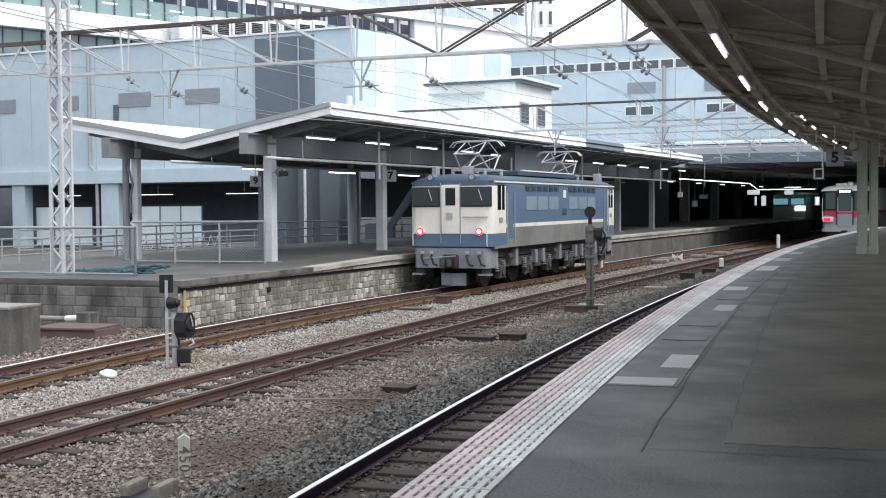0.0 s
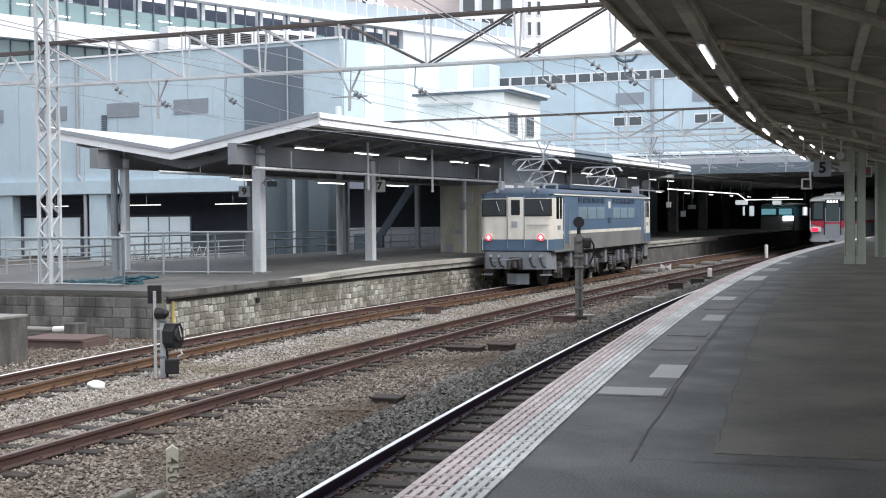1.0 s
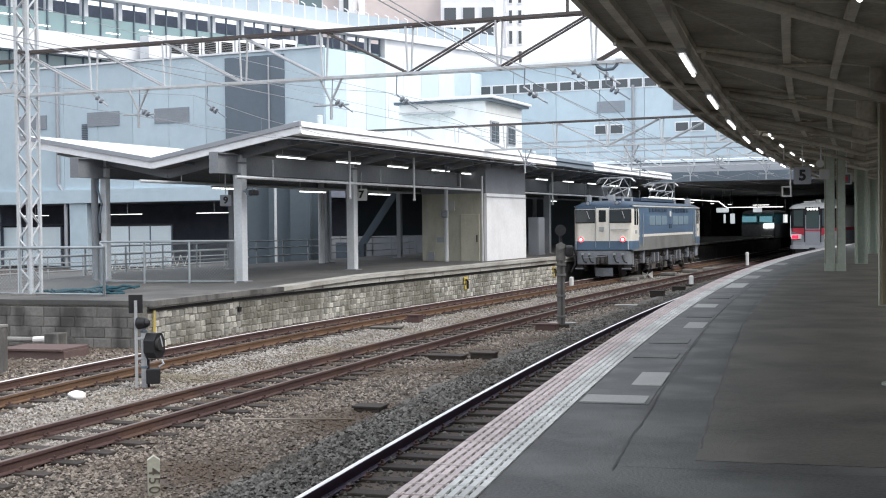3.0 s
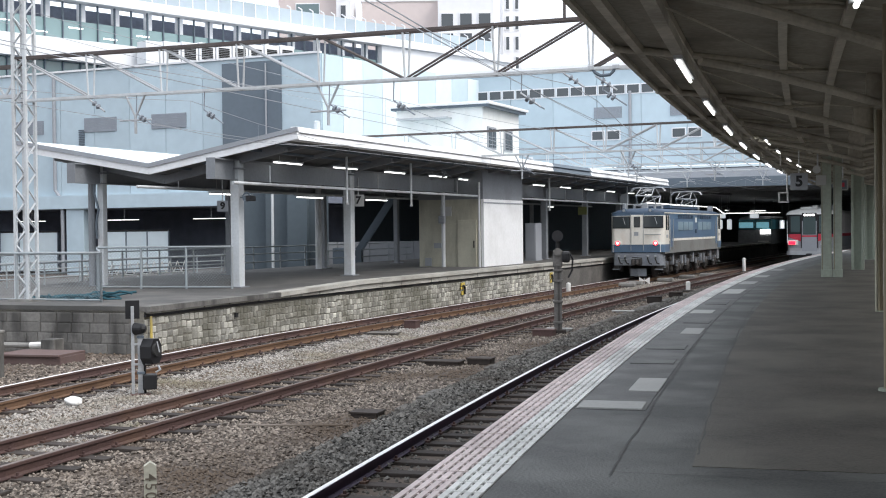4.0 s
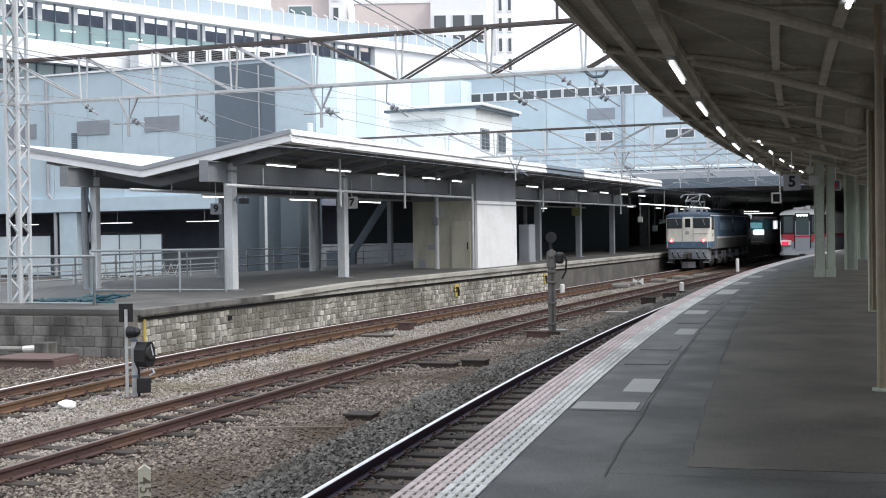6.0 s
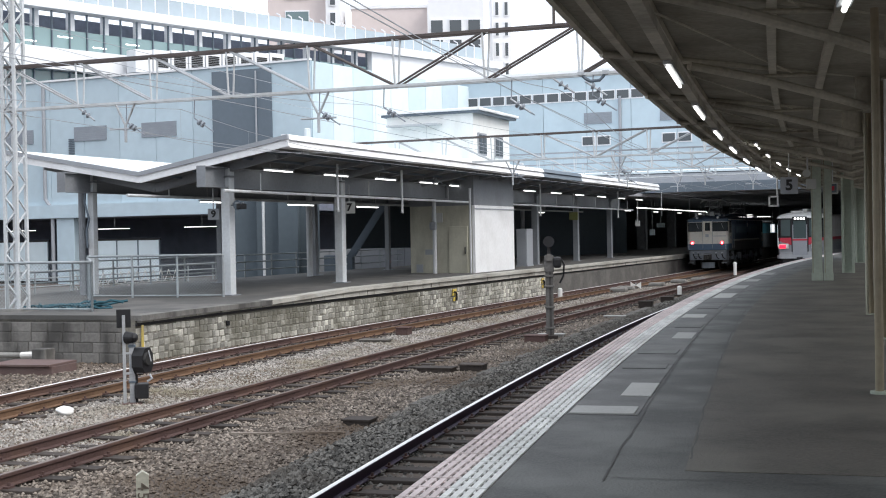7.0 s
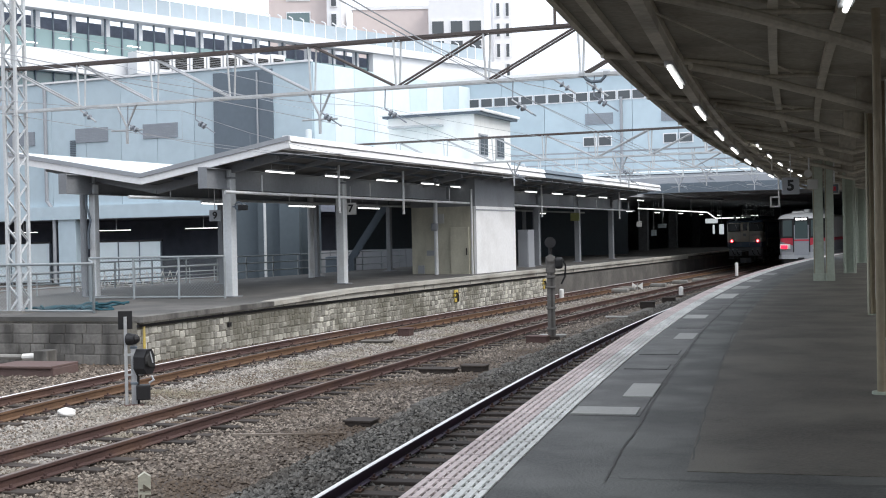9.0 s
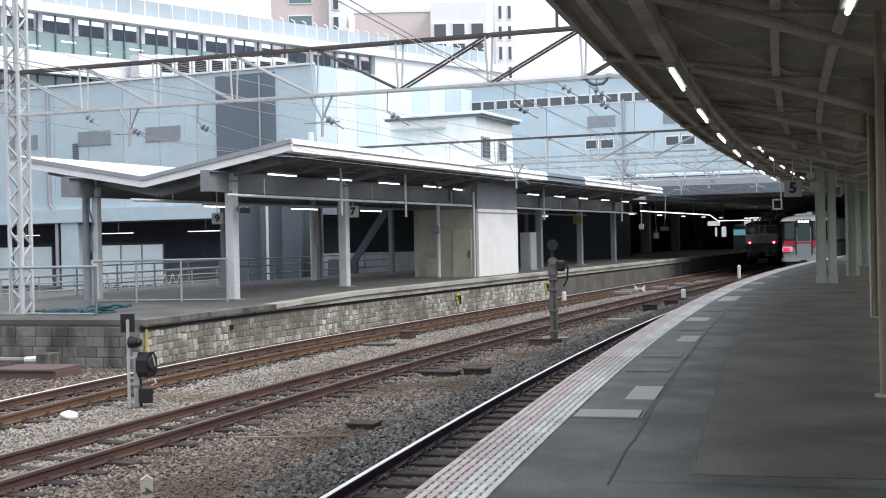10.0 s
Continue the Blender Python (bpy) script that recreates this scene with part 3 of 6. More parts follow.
def face(p, q):
    """A frame on a wall from p to q: x along, y outwards towards the camera, z up."""
    p, q = Vector((*p, 0)), Vector((*q, 0))
    u = (q - p).normalized()
    v = Vector((u.y, -u.x, 0))
    m = Matrix((u, v, Vector((0, 0, 1)))).transposed().to_4x4()
    m.translation = p
    return m


A0, A1, A2 = (-40.0, 89.0), (-7.9, 75.0), (2.4, 90.0)


def parking_building():
    t = thing("station_building", "large pale blue panel-clad building raised on columns", "building")
    wall_panels(t, A0, A1, 5.2, 13.6, 12, ["panelblue"])
    wall_panels(t, A1, A2, 5.2, 13.55, 9, ["panelpale", "panelwhite", "panelpale", "panelwhite", "panelwhite"])
    f = face(A0, A1)
    L = (Vector(A1) - Vector(A0)).length
    # core behind the panels
    part("core", make(lambda b: prism(b, [(-40, 89.3), (-7.95, 75.3), (2.2, 90.2), (0, 95), (-9, 84), (-40, 95)], 5.0, 13.4)), "panelblue", t)

    def dark(b):
        box(b, (L - 5.0, 0.09, 9.3), (4.4, 0.10, 8.1), f)
    part("dark_panel", make(dark), "panelgrey", t, "dark grey cladding panel")
    part("panel_pipe", make(lambda b: rod(b, f @ Vector((L - 3.9, 0.2, 5.4)), f @ Vector((L - 3.9, 0.2, 13.2)), 0.06, 8)), "vent", t)
    part("roof_rail", make(lambda b: box(b, (L / 2, 0.05, 13.65), (L, 0.3, 0.12), f)), "bandwhite", t)
    for x, w in ((L - 17.0, 2.7), (L - 11.4, 2.75), (L - 23.2, 2.6), (L - 29.0, 2.6)):
        part("louvre", make(lambda b: [box(b, (x, 0.09, 10.35 - 0.12 * k), (w, 0.08, 0.112), f) for k in range(8)]), "louvregrey", t)
    part("louvre", make(lambda b: [box(b, (L - 18.6, 0.1, 9.6 - 0.12 * k), (0.45, 0.08, 0.09), f) for k in range(12)]), "panelgrey", t)
    part("drainpipe", make(lambda b: pipe(b, [f @ Vector((L - 20.9, 0.16, 13.4)), f @ Vector((L - 20.9, 0.16, 5.6)), f @ Vector((L - 20.3, 0.16, 4.9)), f @ Vector((L - 20.3, 0.16, 0))], 0.13, 8)), "vent", t)
    part("sill_beam", make(lambda b: box(b, (L / 2, 0.15, 4.75), (L, 0.5, 0.9), f)), "panelblue", t)
    # soffit and back wall in the dark colour, for the shade underneath
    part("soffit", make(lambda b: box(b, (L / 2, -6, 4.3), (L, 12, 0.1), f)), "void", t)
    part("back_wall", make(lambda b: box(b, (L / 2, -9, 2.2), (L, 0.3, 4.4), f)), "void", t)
    for x, w in ((L - 19.2, 1.5), (L - 27.5, 1.2)):
        part("pilaster", make(lambda b: box(b, (x, -0.2, 2.0), (w, 0.8, 4.6), f, 0.03)), "panelblue", t)
    g = face(A1, A2)
    part("window", make(lambda b: [box(b, (4.6 + 0.9 * k, 0.09, 8.4), (0.6, 0.08, 0.5), g) for k in range(2)]), "paneglass", t)
    return t


parking_building()

C0, C1 = (-1.5, 91.0), (70.0, 63.3)


def bridge_building():
    t = thing("bridge_building", "pale blue station building spanning over the tracks", "building")
    f = face(C0, C1)
    L = (Vector(C1) - Vector(C0)).length
    wall_panels(t, C0, C1, 6.9, 14.0, 24, ["panelblue"])
    part("roof_edge", make(lambda b: box(b, (L / 2, 0.1, 14.1), (L, 0.4, 0.25), f)), "bandwhite", t)
    part("floor_slab", make(lambda b: box(b, (L / 2, -30, 5.95), (L, 60.5, 1.75), f)), "darkwall", t)
    part("edge_beam", make(lambda b: box(b, (L / 2, 0.38, 6.05), (L, 0.25, 1.1), f)), "vent", t)
    part("apron", make(lambda b: box(b, (L / 2, 2.95, 5.48), (L, 4.9, 0.55), f)), "darkwall", t)
    part("apron_edge", make(lambda b: box(b, (L / 2, 5.5, 5.48), (L, 0.2, 0.62), f)), "panelgrey", t, "grey front edge of the deck")
    part("ledge", make(lambda b: box(b, (L / 2, 0.2, 6.75), (L, 0.5, 0.15), f)), "panelwhite", t)
    part("roof", make(lambda b: box(b, (L / 2, -30, 13.8), (L, 60, 0.3), f)), "panelblue", t)

    def win(x, z, w, h):
        o = part("window", make(lambda b: box(b, (x, 0.07, z), (w, 0.06, h), f)), "bandwhite", t, "white-framed window")
        part("pane", make(lambda b: box(b, (x, 0.11, z), (w - 0.16, 0.03, h - 0.16), f)), "slateglass", o)
    for k in range(15):
        win(4.2 + 1.02 * k, 12.35, 0.98, 0.72)
    for x in (12.9, 14.0, 18.6, 19.7):
        win(x, 9.15, 1.0, 0.72)
    for x in (13.6, 19.0):
        part("louvre", make(lambda b: [box(b, (x, 0.08, 11.1 - 0.1 * k), (2.0, 0.08, 0.092), f) for k in range(8)]), "louvregrey", t)
    part("drainpipe", make(lambda b: rod(b, f @ Vector((15.2, 0.15, 6.8)), f @ Vector((15.2, 0.15, 12.2)), 0.11, 8)), "vent", t)
    # piers and the dark hall below
    for x in (6.0, 12.0, 33, 42):
        for d in (8, 22, 36, 50):
            part("pier", make(lambda b: box(b, (x, -d, 3.0), (0.8, 0.8, 6.2), f, 0.03)), "darkwall", t)
    part("end_wall", make(lambda b: box(b, (L / 2, -60, 3), (L, 0.4, 6.5), f)), "darkwall", t)
    part("side_wall", make(lambda b: box(b, (0.2, -30, 3), (0.4, 60, 6.5), f)), "darkwall", t)
    part("side_wall", make(lambda b: box(b, (L - 18, -30, 3), (0.4, 60, 6.5), f)), "darkwall", t)
    return t


bridge_building()


def office_block():
    """Banded office building beyond, with glass storeys between white bands."""
    t = thing("office_building", "white-banded office building with rows of greenish glass", "building")
    p, q = (-62.0, 70.2), (6.8, 144.1)
    f = face(p, q)
    L = (Vector(q) - Vector(p)).length
    part("band", make(lambda b: box(b, (L / 2, 0.2, 22.5), (L, 1.6, 0.8), f)), "bandwhite", t, "white horizontal band")
    part("band", make(lambda b: box(b, (L / 2, 0.1, 18.0), (L, 1.2, 1.8), f)), "bandwhite", t, "white horizontal band")
    # one solid dark block in place of unlit rooms
    part("core", make(lambda b: box(b, (L / 2, -8, 11), (L, 12, 22), f)), "void", t, "solid dark block for unlit rooms")
    for k in range(56):
        x = 8 + k * 1.65
        part("pane", make(lambda b: box(b, (x, -0.15, 19.75), (1.55, 0.06, 1.7), f)), "officeglass", t, "greenish glass pane")
        part("mullion", make(lambda b: box(b, (x + 0.82, -0.05, 20.5), (0.10, 0.2, 3.3), f)), "panelgrey", t)
        if k % 2:
            part("column", make(lambda b: box(b, (x - 0.5, -0.5, 20.5), (0.62, 0.4, 3.3), f)), "bandwhite", t)
        if k % 2 == 0:
            part("ceiling_light", make(lambda b: box(b, (x + 0.4, -0.10, 19.4 + 0.6 * (k % 4 // 2)), (1.35, 0.03, 0.09), f)), "tube", t)
        part("lower_pane", make(lambda b: box(b, (x, -0.2, 15.9), (1.5, 0.06, 2.3), f)), "tealglass", t, "greenish glass pane")
        part("mullion", make(lambda b: box(b, (x + 0.82, -0.1, 15.9), (0.10, 0.2, 2.4), f)), "panelgrey", t)
    for k in range(48):
        x = 30 + k * 1.45
        part("screen", make(lambda b: box(b, (x, -0.4, 23.75), (1.30, 0.06, 1.6), f)), "screenpane", t)
        part("screen_post", make(lambda b: (bar(b, f @ Vector((x + 0.7, -0.35, 22.9)), f @ Vector((x + 0.7, -0.35, 24.7)), 0.10), bar(b, f @ Vector((x + 0.7, -0.35, 24.7)), f @ Vector((x + 0.7, -0.9, 25.0)), 0.10))), "bandwhite", t)
    part("infill_wall", make(lambda b: box(b, (91.0, 0.1, 20.5), (22.0, 0.9, 3.3), f)), "bandwhite", t, "plain white wall stretch")
    for k in range(9):
        x = 50.6 + 1.85 * k
        u = part("roof_unit", make(lambda b: box(b, (x, 2.0, 18.2 + 0.14 * k), (1.7, 1.4, 2.0), f, 0.05)), "bandwhite", t, "white plant cabinet on the roof")
        if k:
            part("louvre", make(lambda b: [box(b, (x, 2.72, 17.75 + 0.14 * k + 0.16 * i), (1.2, 0.06, 0.12), f) for i in range(7)]), "rubber", u)
    return t


office_block()


def towers():
    for lab, x0, x1, y, z, mt, w, hh in (("pinkish high tower block with pale blue windows", -28, -18.3, 200, 62, "pinkwall", 4.0, 5.0), ("narrow white tower face with dark windows", -18.3, -16.0, 198, 62, "bandwhite", 1.1, 2.6),
                                         ("low pink block beyond the station", -14.6, -1.8, 205, 41, "pinkwall", 0, 0), ("pale block with large grey windows", -1.8, 7.4, 200, 41.5, "bandwhite", 2.2, 2.4), ("tall white slab with narrow windows", 9.3, 12.5, 210, 45, "bandwhite", 0.8, 2.6)):
        t = thing("tower_block", lab, "building")
        part("wall", make(lambda b: box(b, ((x0 + x1) / 2, y + 6, z / 2), (x1 - x0, 12, z), None)), mt, t)
        if not w:
            part("roof_edge", make(lambda b: box(b, ((x0 + x1) / 2, y + 6, z + 0.3), (x1 - x0 + 0.4, 12.4, 0.6))), "bandwhite", t)
            continue
        zz = 24.0
        while zz < z - 2:
            n = max(1, int((x1 - x0) / (w * 1.35)))
            for i in range(n):
                xx = x0 + (i + 0.5) * (x1 - x0) / n
                o = part("window", make(lambda b: box(b, (xx, y - 0.05, zz), (w, 0.2, hh))), "bandwhite", t)
                part("pane", make(lambda b: box(b, (xx, y - 0.18, zz), (w - 0.3, 0.05, hh - 0.4))), "tealglass" if w > 3.5 else "slateglass", o)
            zz += hh * 1.35


towers()


def lift_house():
    """A white lift house that rises through the far canopy, with a cream machine room below."""
    m = Matrix.Translation((1.37, 51.0, 0)) @ Matrix.Rotation(-heading(far_line, 51), 4, "Z")
    t = thing("lift_house", "white lift house rising through the platform canopy", "building", m)
    boxes("tower_wall", "towerwhite", t, ((-2.0, 2.2, 6.6), (4.0, 4.4, 2.5)), label="white upper wall")
    boxes("front_wall", "cream", t, ((-1.55, 2.4, 2.43), (2.9, 4.7, 2.94)), label="stained cream wall")
    # grey box stands for both beam and shade above the walls
    boxes("head_beam", "steelgrey", t, ((-1.52, 2.4, 4.64), (3.0, 4.86, 1.48)), label="grey band for beam and shade under the canopy")
    boxes("side_wall", "fascia", t, ((-0.05, 2.4, 2.43), (0.12, 4.8, 2.94)), label="bright white side wall")
    boxes("roof", "fascia", t, ((-1.95, 2.2, 7.93), (4.7, 4.9, 0.12)), bevel=0.03)
    boxes("eave", "panelgrey", t, ((-1.95, 2.2, 7.82), (4.5, 4.7, 0.10)))
    for y in (0.95, 2.95):
        w = boxes("window", "vent", t, ((0.02, y, 6.5), (0.08, 0.95, 0.95)))
        boxes("pane", "slateglass", w, ((0.07, y - 0.23, 6.5), (0.03, 0.36, 0.8)), ((0.07, y + 0.23, 6.5), (0.03, 0.36, 0.8)))
    boxes("ledge", "galv", t, ((-2.6, -0.25, 7.35), (2.4, 0.5, 0.07)))
    boxes("door", "cream", t, ((-0.75, -0.02, 2.0), (0.85, 0.06, 2.05)), bevel=0.01)
    boxes("door_handle", "black", t, ((-0.42, -0.07, 2.0), (0.04, 0.05, 0.3)))
    boxes("stain_plate", "vent", t, ((-2.1, -0.03, 1.95), (0.35, 0.04, 0.22)), ((-2.55, -0.03, 1.25), (0.3, 0.04, 0.35)))
    boxes("notice", "signface", t, ((-1.7, -0.04, 3.4), (0.5, 0.06, 0.4)))
    boxes("seam", "vent", t, ((0.02, 2.4, 3.75), (0.03, 4.8, 0.05)))
    part("downpipe", make(lambda b: rod(b, (-0.1, -0.25, 0.97), (-0.1, -0.25, 4.6), 0.05, 8)), "whitesteel", t)
    boxes("meter", "vent", t, ((-1.65, -0.58, 3.05), (0.3, 0.22, 0.34)), bevel=0.08)
    part("downpipe", make(lambda b: rod(b, (-1.65, -0.45, 0.97), (-1.65, -0.45, 4.6), 0.085, 10)), "whitesteel", t)

    t = thing("platform_cabinet", "tall grey metal cabinet beside the lift house", "cabinet", stand(far_line, 58.6, -4.0, QZ))
    boxes("case", "vent", t, ((0, 0, 0.95), (0.55, 0.9, 1.8)), bevel=0.02)
    boxes("door", "vent", t, ((0, -0.46, 0.97), (0.47, 0.03, 1.65)), bevel=0.006)
    boxes("plinth", "vent", t, ((0, 0, 0.03), (0.6, 0.95, 0.06)))


lift_house()


def behind_platform():
    """What stands on the ground beyond the far platform."""
    t = thing("service_building", "dark blue-grey clad service building behind the platform", "building")
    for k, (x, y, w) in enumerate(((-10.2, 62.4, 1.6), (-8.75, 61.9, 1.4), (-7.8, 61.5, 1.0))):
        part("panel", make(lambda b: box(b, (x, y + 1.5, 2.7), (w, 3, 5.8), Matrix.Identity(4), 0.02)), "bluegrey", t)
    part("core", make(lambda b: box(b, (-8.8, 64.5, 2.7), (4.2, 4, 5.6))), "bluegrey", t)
    part("drainpipe", make(lambda b: rod(b, (-8.95, 60.9, -0.2), (-8.95, 60.9, 5.4), 0.07, 8)), "whitesteel", t)
    t = thing("low_wall", "low pale grey wall behind the far platform", "wall", kind="structure")
    wall_panels(t, (-7.6, 66.0), (-0.8, 68.4), -0.24, 2.0, 5, ["vent"], thick=0.2)
    # added deck, only there to keep sky light off the yard
    t = thing("yard_shade_deck", "flat deck added to shade the yard behind the platform", "roof", kind="structure")
    part("deck", make(lambda b: prism(b, [(-9.6, 68.0), (-7.6, 66.4), (8.0, 71.9), (21.0, 91.0), (3.0, 92.0), (-8.2, 75.6)], 4.95, 5.15)), "darkwall", t)
    t = thing("stair", "dark steel stair flight rising behind the platform", "stairs")
    for s in (0, 1.4):
        part("stringer", make(lambda b: bar(b, (-4.6, 60.5 + s, 1.7), (-2.7, 60.6 + s, 4.6), 0.12, 0.3)), "panelgrey", t)
    for k in range(10):
        part("tread", make(lambda b: box(b, (-4.6 + 0.19 * k, 61.2, 1.75 + 0.29 * k), (0.3, 1.4, 0.05))), "panelgrey", t)
    part("landing", make(lambda b: box(b, (-5.2, 61.2, 0.75), (1.4, 1.6, 2.0))), "panelgrey", t)
    t = thing("dark_backing", "dark sheet for the unlit depth behind the far platform", "wall", kind="structure")
    # dark sheet put where the yard fades into shade
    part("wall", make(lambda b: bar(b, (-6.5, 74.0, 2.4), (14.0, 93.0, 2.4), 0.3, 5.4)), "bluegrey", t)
    # white shutters below the raised building
    f = face(A0, A1)
    L = (Vector(A1) - Vector(A0)).length
    for x0 in (L - 15.8, L - 25.2):
        t = thing("shutter_wall", "row of white shutters in dark frames", "shutter", f, "shutters below the building")
        for k in range(3):
            boxes("shutter", "panelwhite", t, ((x0 - 0.9 + 1.75 * k, -1.0, 1.35), (1.68, 0.08, 2.7)))
        boxes("frame", "black", t, ((x0 + 0.85, -1.0, 2.76), (5.4, 0.12, 0.12)))
        for k in range(4):
            boxes("mullion", "panelgrey", t, ((x0 - 1.775 + 1.75 * k, -0.97, 1.3), (0.07, 0.12, 2.9)))
    t = thing("hall_rail", "thin lit rail below the raised building", "lamp", f)
    for x0 in (L - 25, L - 17.0, L - 10.0):
        part("tube", make(lambda b: rod(b, (x0, -0.5, 3.5), (x0 + 2.6, -0.5, 3.5), 0.017, 6)), "tube", t)
        part("hanger", make(lambda b: rod(b, (x0 + 1.4, -0.5, 3.5), (x0 + 1.4, -0.5, 4.3), 0.02, 6)), "galv", t)
    t = thing("second_platform", "further station platform with a pale edge", "platform", kind="structure")
    swept("body", "concrete", t, far_line, 34.0, 70, 24, slab(-26, -19.5, -0.24, 0.30))
    swept("top", "opasphalt", t, far_line, 34.0, 70, 24, slab(-26, -19.4, 0.30, 0.40))
    # low zigzag fence and guard rails on it
    for off, z, lab in ((-12.2, 0.97, "low pale steel guard rail behind the far platform"), (-19.7, 0.45, "low white guard rail along the further platform")):
        t = thing("guard_rail", lab, "fence", group="guard rails")
        for zz in (0.35, 0.7, 1.0):
            bm = bmesh.new()
            pipe(bm, [on(far_line, 33.0 + 1.5 * k, off, z + zz) for k in range(20)], 0.028, 6)
            part("rail", bm, "fencegrey", t)
        for k in range(15):
            part("post", make(lambda b: rod(b, on(far_line, 33.0 + 2.0 * k, off, 0.35), on(far_line, 33.0 + 2.0 * k, off, z + 1.03), 0.035, 6)), "fencegrey", t)
    t = thing("zigzag_barrier", "white zigzag steel barrier", "fence", stand(far_line, 41.0, -13.0, 0.0))
    for k in range(24):
        part("rod", make(lambda b: rod(b, (-0.2 + 0.0, -3 + 0.25 * k, 1.05 if k % 2 else 1.5), (-0.2, -2.75 + 0.25 * k, 1.5 if k % 2 else 1.05), 0.02, 5)), "white", t)
    part("rail", make(lambda b: rod(b, (-0.2, -3, 1.05), (-0.2, 3, 1.05), 0.025, 6)), "white", t)
    for y in (-2.9, 0, 2.9):
        part("post", make(lambda b: rod(b, (-0.2, y, -0.24), (-0.2, y, 1.05), 0.03, 6)), "white", t)


behind_platform()


def surroundings():
    """Unseen plain walls, added behind and beside the platform to close off sky light."""
    t = thing("rear_blocker", "long plain grey wall added out of view behind the platforms", "building")
    part("wall", make(lambda b: box(b, (-10, -70, 8), (160, 8, 16.5))), "steelgrey", t)
    t = thing("side_blocker", "plain grey wall added out of view beyond the near platform", "building")
    part("wall", make(lambda b: bar(b, (34, -60, 7), (58, 62, 7), 6, 14.5)), "steelgrey", t)
    t = thing("west_blocker", "plain grey wall added out of view beyond the yard", "building")
    part("wall", make(lambda b: box(b, (-75, 10, 7), (8, 130, 14.5))), "steelgrey", t)


surroundings()


# ---------------- the locomotive ----------------
loco = thing("locomotive", "blue and cream electric locomotive with lit red tail lamps", "locomotive")
wheels = []


def rounded(x0, x1, y0, y1, r, n=5, only=None):
    """An outline with rounded corners; only: 'back' rounds the corners at y0 alone."""
    pts = []
    for cx, cy, a0, soft in ((x1 - r, y0 + r, -90, True), (x1 - r, y1 - r, 0, only is None), (x0 + r, y1 - r, 90, only is None), (x0 + r, y0 + r, 180, True)):
        if soft:
            pts += [(cx + r * math.cos(radians(a0 + 90 * i / n)), cy + r * math.sin(radians(a0 + 90 * i / n))) for i in range(n + 1)]
        else:
            pts.append((x1 if a0 == 0 else x0, y1))
    return pts


def arch(bm, y0, y1, half, z0, z1, n=12, inset0=0.0, inset1=0.0):
    """A low vaulted roof from y0 to y1; its ends slope in."""
    rings = []
    for y, k in ((y0, 0.25), (y0 + inset0, 1.0), (y1 - inset1, 1.0), (y1, 0.25)):
        ring = []
        for i in range(n + 1):
            a = math.pi * i / n
            x = half * math.cos(a)
            ring.append(bm.verts.new((x, y, z0 + (z1 - z0) * k * math.sin(a) ** 0.7)))
        rings.append(ring)
    for a, b in zip(rings, rings[1:]):
        for i in range(n):
            bm.faces.new((a[i], a[i + 1], b[i + 1], b[i]))
    bm.faces.new(rings[0]), bm.faces.new(rings[-1][::-1])
    for i in range(3):
        bm.faces.new((rings[i][0], rings[i + 1][0], rings[i + 1][-1], rings[i][-1]))


